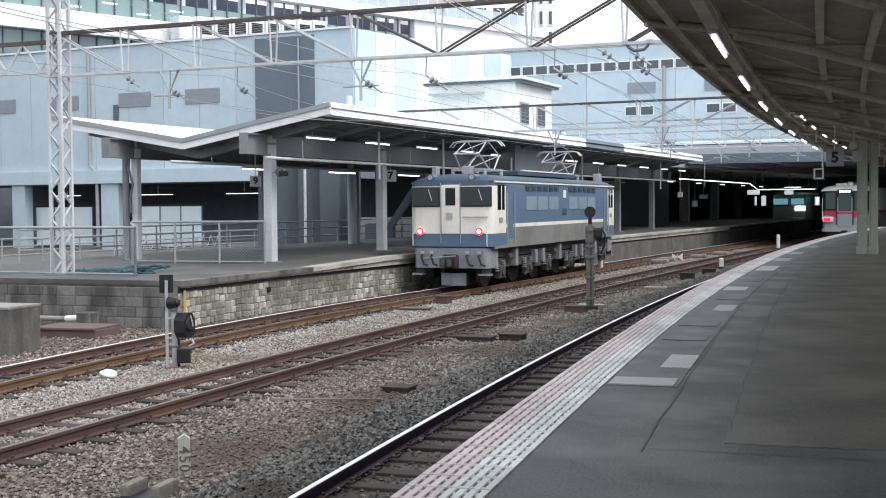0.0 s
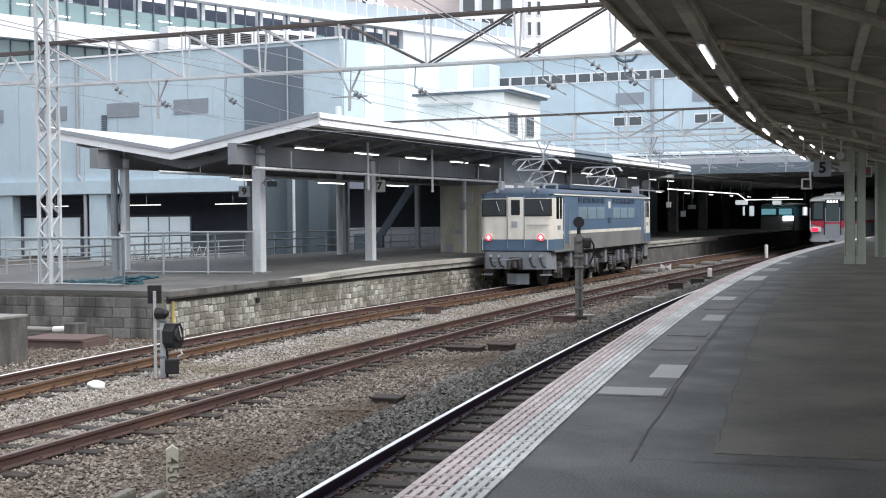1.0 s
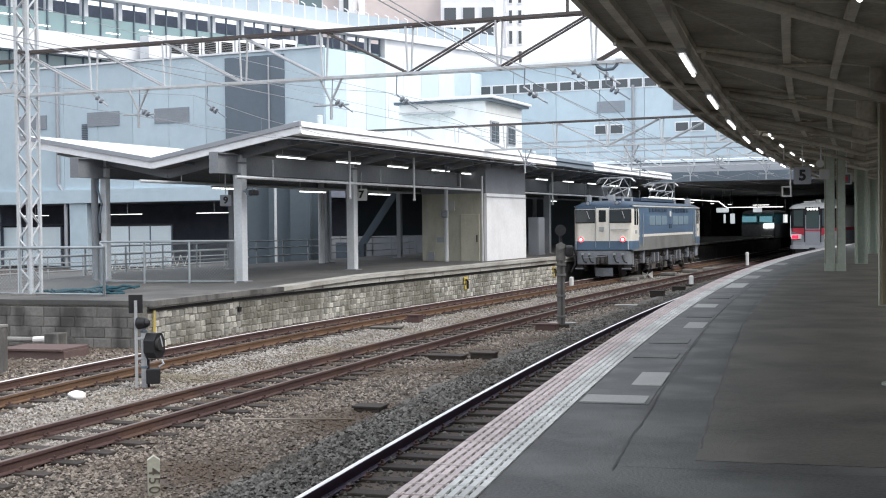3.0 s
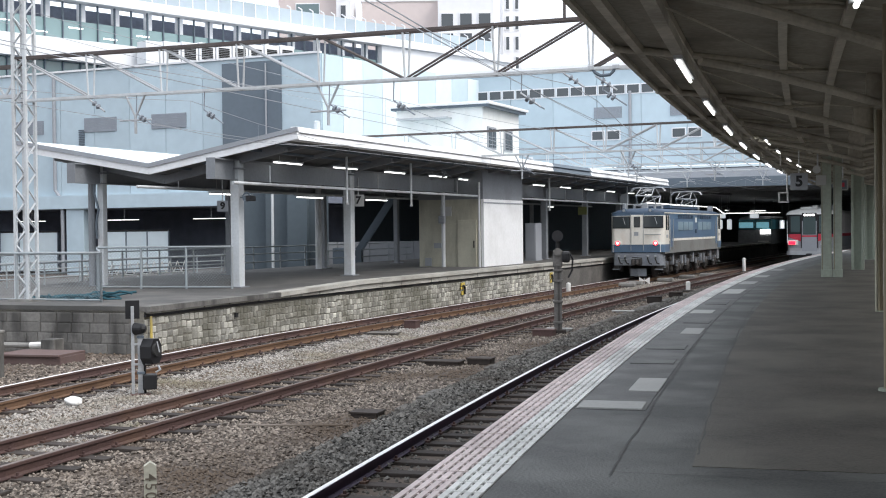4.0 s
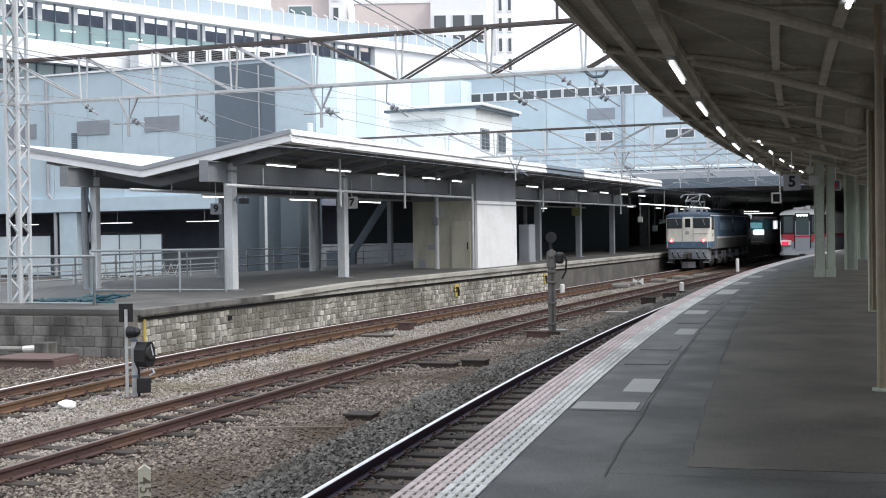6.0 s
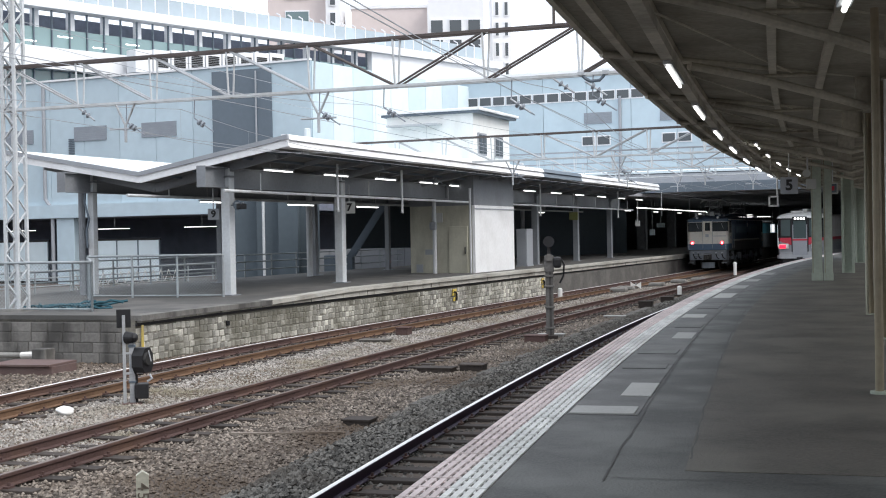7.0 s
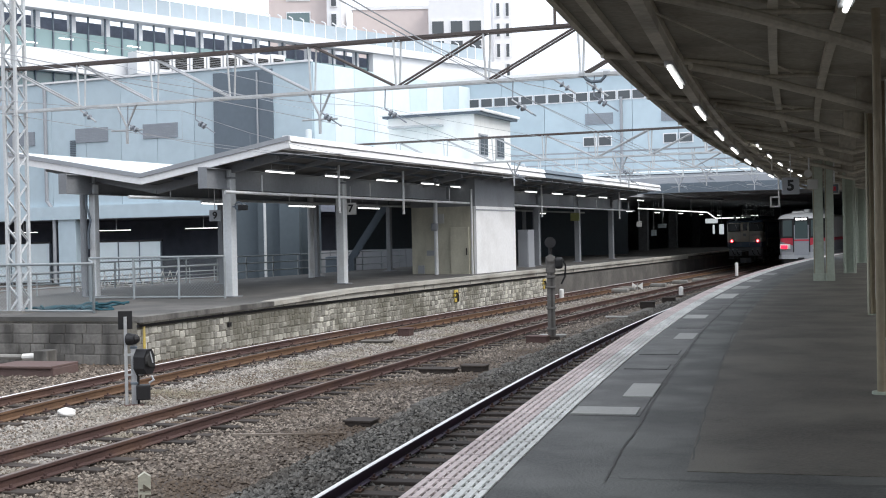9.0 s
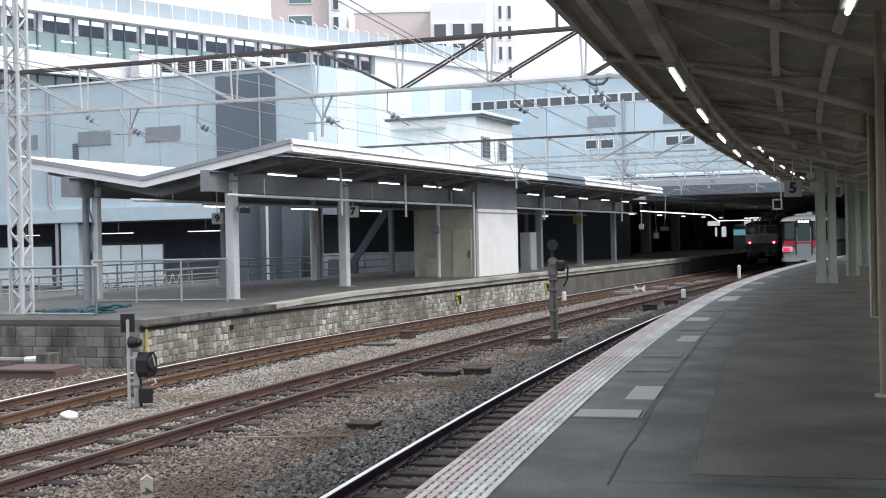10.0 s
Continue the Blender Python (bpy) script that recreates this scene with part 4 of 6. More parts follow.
def build_loco():
    H = 7.75
    # car body between the cabs
    boxes("side_band", "locogrey", loco, ((0, 0, 1.69), (2.79, 12.9, 0.58)), label="grey lower side band")
    boxes("stripe", "lococream", loco, ((0, 0, 2.03), (2.80, 12.9, 0.12)), label="cream stripe")
    boxes("body", "locoblue", loco, ((0, 0, 2.745), (2.79, 12.9, 1.33)), bevel=0.01)
    for s in (-1, 1):
        flip = Matrix.Rotation(math.pi, 4, "Z") if s > 0 else Matrix()
        cab = part("cab", make(lambda b: prism(b, rounded(-1.4, 1.4, -H, -6.45, 0.26, only="back"), 1.80, 3.30, flip)), "lococream", loco, "cream driver's cab")
        part("cab_band", make(lambda b: prism(b, rounded(-1.405, 1.405, -H - 0.005, -6.45, 0.22, only="back"), 1.40, 1.805, flip)), "locoblue", loco, "blue band below the cab")

        part("cab_brow", make(lambda b: prism(b, rounded(-1.39, 1.39, -H + 0.01, -6.45, 0.26, only="back"), 3.30, 3.45, flip)), "locobrow", loco, "blue brow above the cab windows")

        def fbox(c, size, bevel=0.0):
            return make(lambda b: box(b, c, size, flip, bevel))
        for x, w in ((-0.82, 0.86), (0.86, 0.98)):
            fr = part("window", fbox((x, -H - 0.005, 2.96), (w + 0.09, 0.05, 0.63), 0.022), "rubber", cab)
            part("pane", fbox((x, -H - 0.022, 2.96), (w, 0.04, 0.54), 0.01), "cabglass", cab, "dark cab window")
            part("wiper", make(lambda b: rod(b, flip @ Vector((x + 0.1, -H - 0.055, 3.2)), flip @ Vector((x + 0.22, -H - 0.055, 2.85)), 0.012, 5)), "silver", cab)
        part("gangway_door", fbox((0.02, -H - 0.01, 2.57), (0.62, 0.05, 1.54), 0.02), "lococream", cab)
        part("door_seam", fbox((-0.31, -H - 0.025, 2.45), (0.015, 0.04, 1.9)), "silver", cab)
        part("door_seam", fbox((0.35, -H - 0.025, 2.45), (0.015, 0.04, 1.9)), "silver", cab)
        part("door_window", fbox((0.02, -H - 0.03, 2.97), (0.34, 0.05, 0.56), 0.03), "paneglass", cab)
        part("number_plate", fbox((-0.02, -H - 0.04, 2.36), (0.22, 0.03, 0.20)), "silver", cab, "small grey plate")
        part("grab_rail", make(lambda b: rod(b, flip @ Vector((0.42, -H - 0.05, 2.33)), flip @ Vector((1.28, -H - 0.05, 2.33)), 0.018, 6)), "silver", cab)
        part("rain_gutter", fbox((0, -H + 0.95, 3.43), (2.84, 0.9, 0.03)), "lococream", cab)
        for x in (-1.0, 1.0):
            ring = part("tail_lamp", make(lambda b: rod(b, flip @ Vector((x, -H + 0.02, 1.88)), flip @ Vector((x, -H - 0.10, 1.88)), 0.13, 16)), "lococream", cab, "round lamp housing")
            lit = s < 0
            part("lens", make(lambda b: rod(b, flip @ Vector((x, -H - 0.09, 1.88)), flip @ Vector((x, -H - 0.12, 1.88)), 0.115, 16)), "redhalo" if lit else "silver", ring)
            part("bulb", make(lambda b: rod(b, flip @ Vector((x, -H - 0.11, 1.88)), flip @ Vector((x, -H - 0.13, 1.88)), 0.075, 14)), "redlamp" if lit else "silver", ring)
            part("headlamp", make(lambda b: (rod(b, flip @ Vector((x * 0.7, -H + 0.05, 3.58)), flip @ Vector((x * 0.7, -H + 0.55, 3.58)), 0.11, 14, 0.08))), "locobrow", cab)
            part("headlamp_lens", make(lambda b: rod(b, flip @ Vector((x * 0.7, -H + 0.04, 3.58)), flip @ Vector((x * 0.7, -H + 0.06, 3.58)), 0.08, 12)), "silver", cab)
            part("handrail", make(lambda b: pipe(b, [flip @ Vector((x * 1.25, -H - 0.04, 1.82)), flip @ Vector((x * 1.25, -H - 0.08, 1.8)), flip @ Vector((x * 1.25, -H - 0.08, 1.45)), flip @ Vector((x * 1.25, -H - 0.02, 1.42))], 0.016, 6)), "white", cab)
            # cab side windows
            part("side_window", fbox((x * 1.402, -7.10, 2.94), (0.03, 0.30, 0.80), 0.01), "paneglass", cab)
            part("side_window", fbox((x * 1.402, -6.72, 2.94), (0.03, 0.22, 0.80), 0.01), "paneglass", cab)
            part("plate", fbox((x * 1.402, -6.95, 2.22), (0.03, 0.34, 0.16)), "silver", cab)
            # crew door recess and rails
            part("crew_door", fbox((x * 1.395, -6.05, 2.5), (0.03, 0.60, 1.7), 0.01), "locoblue", loco)
            for yy in (-6.42, -5.70):
                part("handrail", make(lambda b: rod(b, flip @ Vector((x * 1.44, yy, 1.5)), flip @ Vector((x * 1.44, yy, 3.1)), 0.018, 6)), "silver", loco)
        # pilot below the cab
        skirt = part("pilot", make(lambda b: prism(b, rounded(-1.28, 1.28, -H + 0.02, -6.9, 0.2, only="back"), 0.72, 1.36, flip)), "skirt", loco, "pale grey pilot with pipes")
        for x in (-0.95, -0.62, 0.58, 0.98):
            part("air_hose", make(lambda b: pipe(b, [flip @ Vector((x, -H, 1.18)), flip @ Vector((x, -H - 0.12, 1.10)), flip @ Vector((x + 0.10, -H - 0.15, 0.85)), flip @ Vector((x + 0.22, -H - 0.10, 0.80))], 0.035, 7)), "rubber", skirt)
            part("cock", fbox((x, -H - 0.03, 1.2), (0.12, 0.1, 0.1), 0.02), "silver", skirt)
        part("coupler", fbox((0, -H - 0.22, 0.90), (0.26, 0.45, 0.30), 0.06), "black", loco, "dark knuckle coupler")
        part("coupler_lever", make(lambda b: rod(b, flip @ Vector((-0.9, -H - 0.08, 1.02)), flip @ Vector((0.3, -H - 0.3, 1.12)), 0.018, 6)), "silver", loco)
        part("coupler_pocket", fbox((0, -H + 0.0, 0.93), (0.54, 0.08, 0.44), 0.08), "bogie", loco)
        part("knuckle", make(lambda b: (rod(b, flip @ Vector((-0.10, -H - 0.45, 0.76)), flip @ Vector((-0.10, -H - 0.45, 1.04)), 0.09, 12), box(b, (0.12, -H - 0.44, 0.9), (0.12, 0.18, 0.22), flip, 0.03))), "bogie", loco)
        plough = part("snow_plough", make(lambda b: prism(b, [(-0.42, -7.5), (0.0, -7.62), (0.42, -7.5), (0.42, -7.4), (-0.42, -7.4)], 0.16, 0.55, flip)), "skirt", loco, "grey snow plough")
        for x in (-1.12, 1.12):
            part("step", fbox((x, -H + 0.12, 0.52), (0.38, 0.3, 0.05)), "skirt", loco)
            part("step_bracket", fbox((x, -H + 0.22, 0.62), (0.3, 0.05, 0.22)), "bogie", loco)
    # side openings of the machine room, both sides
    for s in (-1, 1):
        for k in range(6):
            for g in (-1, 1):
                y = g * 2.55 + (k - 2.5) * 0.66
                part("upper_louvre", make(lambda b: [box(b, (s * 1.405, y, 3.18 + 0.05 * i), (0.04, 0.50, 0.025)) for i in range(4)]), "locoroof", loco)
        for g in (-1, 1):
            for k in range(3):
                y = g * 2.55 + (k - 1) * 1.3
                fr = part("filter", make(lambda b: box(b, (s * 1.40, y, 2.74), (0.03, 1.14, 0.46), None, 0.01)), "silver", loco, "blue-grey air filter panel")
                fr.data.materials[0] = M["locofilter"]
                part("filter_slat", make(lambda b: [box(b, (s * 1.42, y, 2.56 + 0.06 * i), (0.015, 1.08, 0.016)) for i in range(7)]), "locofilter", fr)
        part("emblem", make(lambda b: (box(b, (s * 1.41, 0.1, 3.08), (0.02, 0.34, 0.28)))), "white", loco, "plain white emblem")
        part("maker_plate", make(lambda b: box(b, (s * 1.415, 0.1, 2.44), (0.03, 0.46, 0.22), None, 0.01)), "locoroof", loco)
        part("gutter", make(lambda b: box(b, (s * 1.40, 0, 3.43), (0.06, 15.0, 0.05))), "lococream", loco, "pale roof gutter")
        part("sill", make(lambda b: box(b, (s * 1.37, 0, 1.37), (0.08, 15.0, 0.08))), "locogrey", loco)
    # roof
    part("roof", make(lambda b: arch(b, -H + 0.05, H - 0.05, 1.38, 3.43, 3.70, 14, 0.7, 0.7)), "locoroof", loco, "dusty blue roof", True)
    part("roof_walk", make(lambda b: box(b, (0.0, 0.6, 3.80), (1.3, 7.2, 0.16), None, 0.03)), "locoroof", loco)
    part("roof_walk_edge", make(lambda b: box(b, (0.62, 0.6, 3.90), (0.10, 6.2, 0.04))), "white", loco)
    for x, y in ((-0.95, -6.6), (0.12, -6.5), (0.95, 6.5)):
        part("roof_box", make(lambda b: box(b, (x, y, 3.78), (0.16 if x < 0 else 0.3, 0.3, 0.36), None, 0.02)), "silver", loco)
    for y in (-4.0, -2.4, -0.8, 0.8, 4.4, 5.6):
        part("insulator", make(lambda b: [rod(b, (-0.5, y, 3.68 + 0.06 * i), (-0.5, y, 3.71 + 0.06 * i), 0.07, 8) for i in range(4)]), "cream", loco)
    part("bus_bar", make(lambda b: rod(b, (-0.5, -4.2, 3.93), (-0.5, 5.8, 3.93), 0.02, 6)), "silver", loco)
    # pantographs
    for y in (-5.3, 4.1):
        p = part("pantograph", make(lambda b: [bar(b, (sx * 0.55, y - 0.9, 3.86), (sx * 0.55, y + 0.9, 3.86), 0.07) for sx in (-1, 1)] + [bar(b, (-0.55, y + sy * 0.85, 3.86), (0.55, y + sy * 0.85, 3.86), 0.07) for sy in (-1, 1)] + [rod(b, (sx * 0.55, y + sy * 0.8, 3.6), (sx * 0.55, y + sy * 0.8, 3.84), 0.07, 8) for sx in (-1, 1) for sy in (-1, 1)]), "silver", loco, "raised diamond pantograph")
        part("lower_frame", make(lambda b: [rod(b, (sx * 0.5, y + sy * 0.25, 3.88), (sx * 0.42, y + sy * 1.0, 4.36), 0.03, 6) for sx in (-1, 1) for sy in (-1, 1)] + [rod(b, (-0.45, y + sy * 1.0, 4.36), (0.45, y + sy * 1.0, 4.36), 0.025, 6) for sy in (-1, 1)] + [rod(b, (-0.5, y + sy * 0.25, 3.88), (0.42, y + sy * 1.0, 4.36), 0.02, 6) for sy in (-1, 1)]), "galv", p)
        part("upper_frame", make(lambda b: [rod(b, (sx * 0.42, y + sy * 1.0, 4.36), (sx * 0.36, y + sy * 0.12, 4.78), 0.022, 6) for sx in (-1, 1) for sy in (-1, 1)] + [rod(b, (-0.42, y + sy * 1.0, 4.36), (0.36, y + sy * 0.12, 4.78), 0.015, 6) for sy in (-1, 1)]), "galv", p)
        for sy in (-1, 1):
            part("contact_strip", make(lambda b: (bar(b, (-0.55, y + sy * 0.14, 4.82), (0.55, y + sy * 0.14, 4.82), 0.05, 0.05), pipe(b, [(-0.55, y + sy * 0.14, 4.82), (-0.78, y + sy * 0.14, 4.78), (-0.93, y + sy * 0.14, 4.62)], 0.025, 6), pipe(b, [(0.55, y + sy * 0.14, 4.82), (0.78, y + sy * 0.14, 4.78), (0.93, y + sy * 0.14, 4.62)], 0.025, 6))), "galv", p)
    # underframe, bogies
    part("underframe", make(lambda b: box(b, (0, 0, 1.2), (2.2, 13.6, 0.36))), "bogie", loco)
    for yc in (-5.0, 0.0, 5.0):
        bg = part("bogie_frame", make(lambda b: [box(b, (sx * 1.02, yc, 0.82), (0.16, 4.1, 0.30), None, 0.04) for sx in (-1, 1)] + [box(b, (0, yc, 0.8), (2.0, 0.5, 0.3))]), "bogie", loco)
        for sx in (-1, 1):
            for dy in (-1.4, 1.4):
                part("axle_box", make(lambda b: (box(b, (sx * 1.14, yc + dy, 0.56), (0.24, 0.46, 0.42), None, 0.05), rod(b, (sx * 1.2, yc + dy, 0.56), (sx * 1.32, yc + dy, 0.56), 0.13, 12))), "bogie", bg)
                for e in (-0.32, 0.32):
                    part("spring", make(lambda b: [rod(b, (sx * 1.16, yc + dy + e, 0.58 + 0.07 * i), (sx * 1.16, yc + dy + e, 0.62 + 0.07 * i), 0.085, 8) for i in range(5)]), "skirt", bg)
                part("sand_box", make(lambda b: box(b, (sx * 1.2, yc + dy * 1.48, 0.92), (0.2, 0.24, 0.46), None, 0.03)), "skirt", bg, "pale grey sand box")
                part("brake_rod", make(lambda b: pipe(b, [(sx * 1.18, yc + dy * 1.3, 1.1), (sx * 1.25, yc + dy * 1.15, 0.5), (sx * 1.2, yc + dy * 0.7, 0.35)], 0.035, 6)), "bogie", bg)
            part("damper", make(lambda b: (box(b, (sx * 1.18, yc, 0.98), (0.22, 0.28, 0.6), None, 0.05))), "skirt", bg)
            part("brake_cylinder", make(lambda b: (rod(b, (sx * 1.15, yc - 0.7, 1.0), (sx * 1.15, yc - 0.35, 1.0), 0.12, 10))), "bogie", bg)
        for dy in (-1.4, 1.4):
            w = part("wheelset", make(lambda b: [rod(b, (sx * 0.53, 0, 0), (sx * 0.66, 0, 0), 0.56, 28) for sx in (-1, 1)] + [rod(b, (-0.66, 0, 0), (0.66, 0, 0), 0.09, 10)] + [box(b, (sx * 0.67, 0.28, 0), (0.04, 0.12, 0.16)) for sx in (-1, 1)]), "bogie", loco)
            w.matrix_basis = Matrix.Translation((0, yc + dy, 0.56))
            wheels.append(w)
    for yc in (-2.5, 2.5):
        part("equipment_box", make(lambda b: box(b, (0.95, yc, 0.82), (0.5, 0.9, 0.55), None, 0.03)), "bogie", loco)
        part("equipment_box", make(lambda b: box(b, (-0.95, yc, 0.82), (0.5, 0.9, 0.55), None, 0.03)), "bogie", loco)


build_loco()
for o in loco.children:
    if not o.name.startswith("wheelset"):
        o.matrix_basis = Matrix.Translation((0, 0, -0.06)) @ o.matrix_basis   # worn springs and wheels


# ---------------- standing trains ----------------
def red_train():
    t = thing("commuter_train", "white and red commuter train standing at the platform", "train", stand(near_centre, 77.0))
    def nose(z0, z1):
        return lambda b: prism(b, [(-1.42, 0.55), (-1.25, 0.12), (-0.6, 0.0), (0.6, 0.0), (1.25, 0.12), (1.42, 0.55), (1.42, 18), (-1.42, 18)], z0, z1)
    part("body_side", make(nose(0.95, 1.22)), "silver", t)
    part("lower_front", make(nose(1.22, 1.90)), "vent", t, "grey lower front")
    part("red_band", make(nose(1.90, 2.10)), "red", t, "red band")
    part("body_upper", make(nose(2.10, 3.35)), "black", t, "black glazed front")
    for s in (-1, 1):
        part("side_panel", make(lambda b: box(b, (s * 1.425, 9.4, 2.72), (0.03, 17.0, 1.24))), "white", t)
        part("corner_post", make(lambda b: bar(b, (s * 1.36, 0.28, 2.72), (s * 1.43, 0.56, 2.72), 0.04, 1.26)), "black", t)
        part("windscreen", make(lambda b: bar(b, (s * 0.58, -0.015, 2.72), (s * 1.16, 0.085, 2.72), 0.04, 1.02)), "trainglass", t, "grey-green windscreen")
        part("band_wedge", make(lambda b: prism(b, [(s * 0.50, 1.62), (s * 1.30, 1.90), (s * 0.50, 1.90)], -0.02, 0.03, Matrix.Translation((0, 0.0, 0)) @ pose(0, 0, 0, 90, 0, 0))), "red", t, "red sloping band")
    part("roof", make(lambda b: arch(b, -0.05, 18, 1.46, 3.33, 3.72, 12, 0.5, 0.1)), "white", t, "pale roof", True)
    part("roof_unit", make(lambda b: box(b, (0, 7, 3.8), (1.6, 3.5, 0.35), None, 0.08)), "silver", t)
    part("antenna", make(lambda b: box(b, (0.2, 1.2, 3.8), (0.3, 0.4, 0.25), None, 0.03)), "white", t)
    part("horn_cover", make(lambda b: box(b, (-0.3, 0.9, 3.75), (0.7, 0.5, 0.14), None, 0.04)), "white", t)
    part("door", make(lambda b: box(b, (0.0, -0.03, 1.95), (0.92, 0.05, 1.95), None, 0.02)), "vent", t, "grey gangway door")
    part("door_band", make(lambda b: box(b, (0.0, -0.06, 1.96), (0.92, 0.03, 0.10))), "red", t)
    part("door_window", make(lambda b: box(b, (0.0, -0.06, 2.62), (0.78, 0.05, 1.10), None, 0.03)), "trainglass", t)
    for x in (-0.49, 0.49):
        part("door_pillar", make(lambda b: box(b, (x, -0.05, 2.2), (0.06, 0.06, 2.0), None, 0.01)), "black", t)
    sign = part("destination_display", make(lambda b: box(b, (0.0, -0.08, 3.30), (0.9, 0.08, 0.26), None, 0.02)), "black", t)
    for k in range(4):
        part("display_bar", make(lambda b: box(b, (-0.27 + 0.18 * k, -0.13, 3.30), (0.12, 0.02, 0.13))), "tube", sign)
    part("pilot", make(lambda b: prism(b, [(-1.3, 0.3), (-1.1, 0.05), (1.1, 0.05), (1.3, 0.3), (1.3, 2), (-1.3, 2)], 0.2, 0.95)), "black", t)
    part("bumper", make(lambda b: prism(b, rounded(-1.44, 1.44, -0.12, 1.0, 0.3, only="back"), 0.78, 1.0)), "silver", t, "pale grey bumper skirt")
    part("coupler", make(lambda b: box(b, (0, -0.2, 0.72), (0.36, 0.4, 0.3), None, 0.05)), "black", t)
    for x in (-1.02, 1.02):
        l = part("lamp_case", make(lambda b: box(b, (x, 0.0, 1.56), (0.66, 0.14, 0.34), None, 0.05)), "white", t)
        part("tail_lamp", make(lambda b: box(b, (x * 1.05, -0.08, 1.54), (0.40, 0.08, 0.22), None, 0.04)), "redhalo", l, "lit red tail lamp")
    part("bogie", make(lambda b: box(b, (0, 3.5, 0.45), (2.2, 3.0, 0.7), None, 0.05)), "bogie", t)
    part("bogie", make(lambda b: box(b, (0, 14.5, 0.45), (2.2, 3.0, 0.7), None, 0.05)), "bogie", t)
    for k in range(5):
        part("side_window", make(lambda b: box(b, (-1.43, 2.6 + 3.2 * k, 2.6), (0.04, 1.7, 0.9), None, 0.02)), "paneglass", t)


red_train()


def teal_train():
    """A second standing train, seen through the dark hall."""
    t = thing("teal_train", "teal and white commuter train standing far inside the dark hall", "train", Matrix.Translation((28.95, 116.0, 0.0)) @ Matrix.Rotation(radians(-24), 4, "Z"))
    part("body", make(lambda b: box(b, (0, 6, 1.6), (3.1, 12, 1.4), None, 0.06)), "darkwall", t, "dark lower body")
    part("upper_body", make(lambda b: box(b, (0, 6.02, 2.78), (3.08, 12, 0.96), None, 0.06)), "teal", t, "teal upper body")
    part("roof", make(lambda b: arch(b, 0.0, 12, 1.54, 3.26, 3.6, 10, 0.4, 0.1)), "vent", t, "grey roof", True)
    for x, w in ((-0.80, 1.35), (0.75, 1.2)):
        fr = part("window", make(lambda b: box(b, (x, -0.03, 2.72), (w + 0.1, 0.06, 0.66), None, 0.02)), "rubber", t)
        # the pane glows by itself to look daylit
        part("pane", make(lambda b: box(b, (x, -0.07, 2.72), (w, 0.03, 0.56), None, 0.01)), "glowglass", fr, "teal-tinted window with added glow")
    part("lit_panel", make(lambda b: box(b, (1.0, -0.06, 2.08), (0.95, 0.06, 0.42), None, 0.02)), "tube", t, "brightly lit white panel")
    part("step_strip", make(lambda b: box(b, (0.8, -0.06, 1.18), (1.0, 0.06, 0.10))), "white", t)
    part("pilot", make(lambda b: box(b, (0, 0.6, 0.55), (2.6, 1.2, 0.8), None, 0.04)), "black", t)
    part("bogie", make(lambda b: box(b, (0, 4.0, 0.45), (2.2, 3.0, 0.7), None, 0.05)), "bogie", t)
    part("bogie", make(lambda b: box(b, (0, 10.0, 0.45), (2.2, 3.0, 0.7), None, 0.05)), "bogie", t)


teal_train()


def hall_posts():
    """Lit white door posts beside the teal train."""
    for x, z0, z1, w in ((31.55, 2.35, 3.15, 0.42), (32.2, 1.0, 3.05, 0.34)):
        t = thing("lit_post", "white lit panel hung between the trains in the hall", "panel", Matrix.Translation((x, 116.0, z0)), "lit panels in the hall")
        boxes("panel", "litsign", t, ((0, 0, (z1 - z0) / 2), (w, 0.15, z1 - z0)), bevel=0.02)
        boxes("tube_edge", "tube", t, ((0.0, -0.09, (z1 - z0) / 2), (0.07, 0.03, (z1 - z0) * 0.8)))
        part("hanger", make(lambda b: rod(b, (0, 0, z1 - z0), (0, 0, 5.1 - z0), 0.03, 6)), "galv", t)


hall_posts()


# ---------------- catenary masts and gantries ----------------
def lattice_mast(p, z0, z1, w, yaw, label):
    t = thing("lattice_mast", label, "mast", Matrix.Translation((*p, z0)) @ Matrix.Rotation(yaw, 4, "Z"))
    h = z1 - z0
    for x in (-w / 2, w / 2):
        for y in (-w / 2, w / 2):
            boxes("leg", "whitesteel", t, ((x, y, h / 2), (0.075, 0.075, h)))
    n = int(h / 0.36)
    for s, ax in ((-1, 0), (1, 0), (-1, 1), (1, 1)):
        for i in range(n):
            bm = bmesh.new()
            a, b = h * i / n, h * (i + 1) / n
            e = -1 if i % 2 else 1
            if ax == 0:
                bar(bm, (-e * w / 2, s * w / 2, a), (e * w / 2, s * w / 2, b), 0.05, 0.02)
            else:
                bar(bm, (s * w / 2, -e * w / 2, a), (s * w / 2, e * w / 2, b), 0.05, 0.02)
            part("lacing_bar", bm, "whitesteel", t)
    boxes("foot", "concrete", t, ((0, 0, 0.03), (w + 0.3, w + 0.3, 0.06)))
    return t


lattice_mast((-10.83, 30.9), QZ - 0.12, 9.6, 0.36, radians(-20), "pale painted lattice mast standing on the platform end")


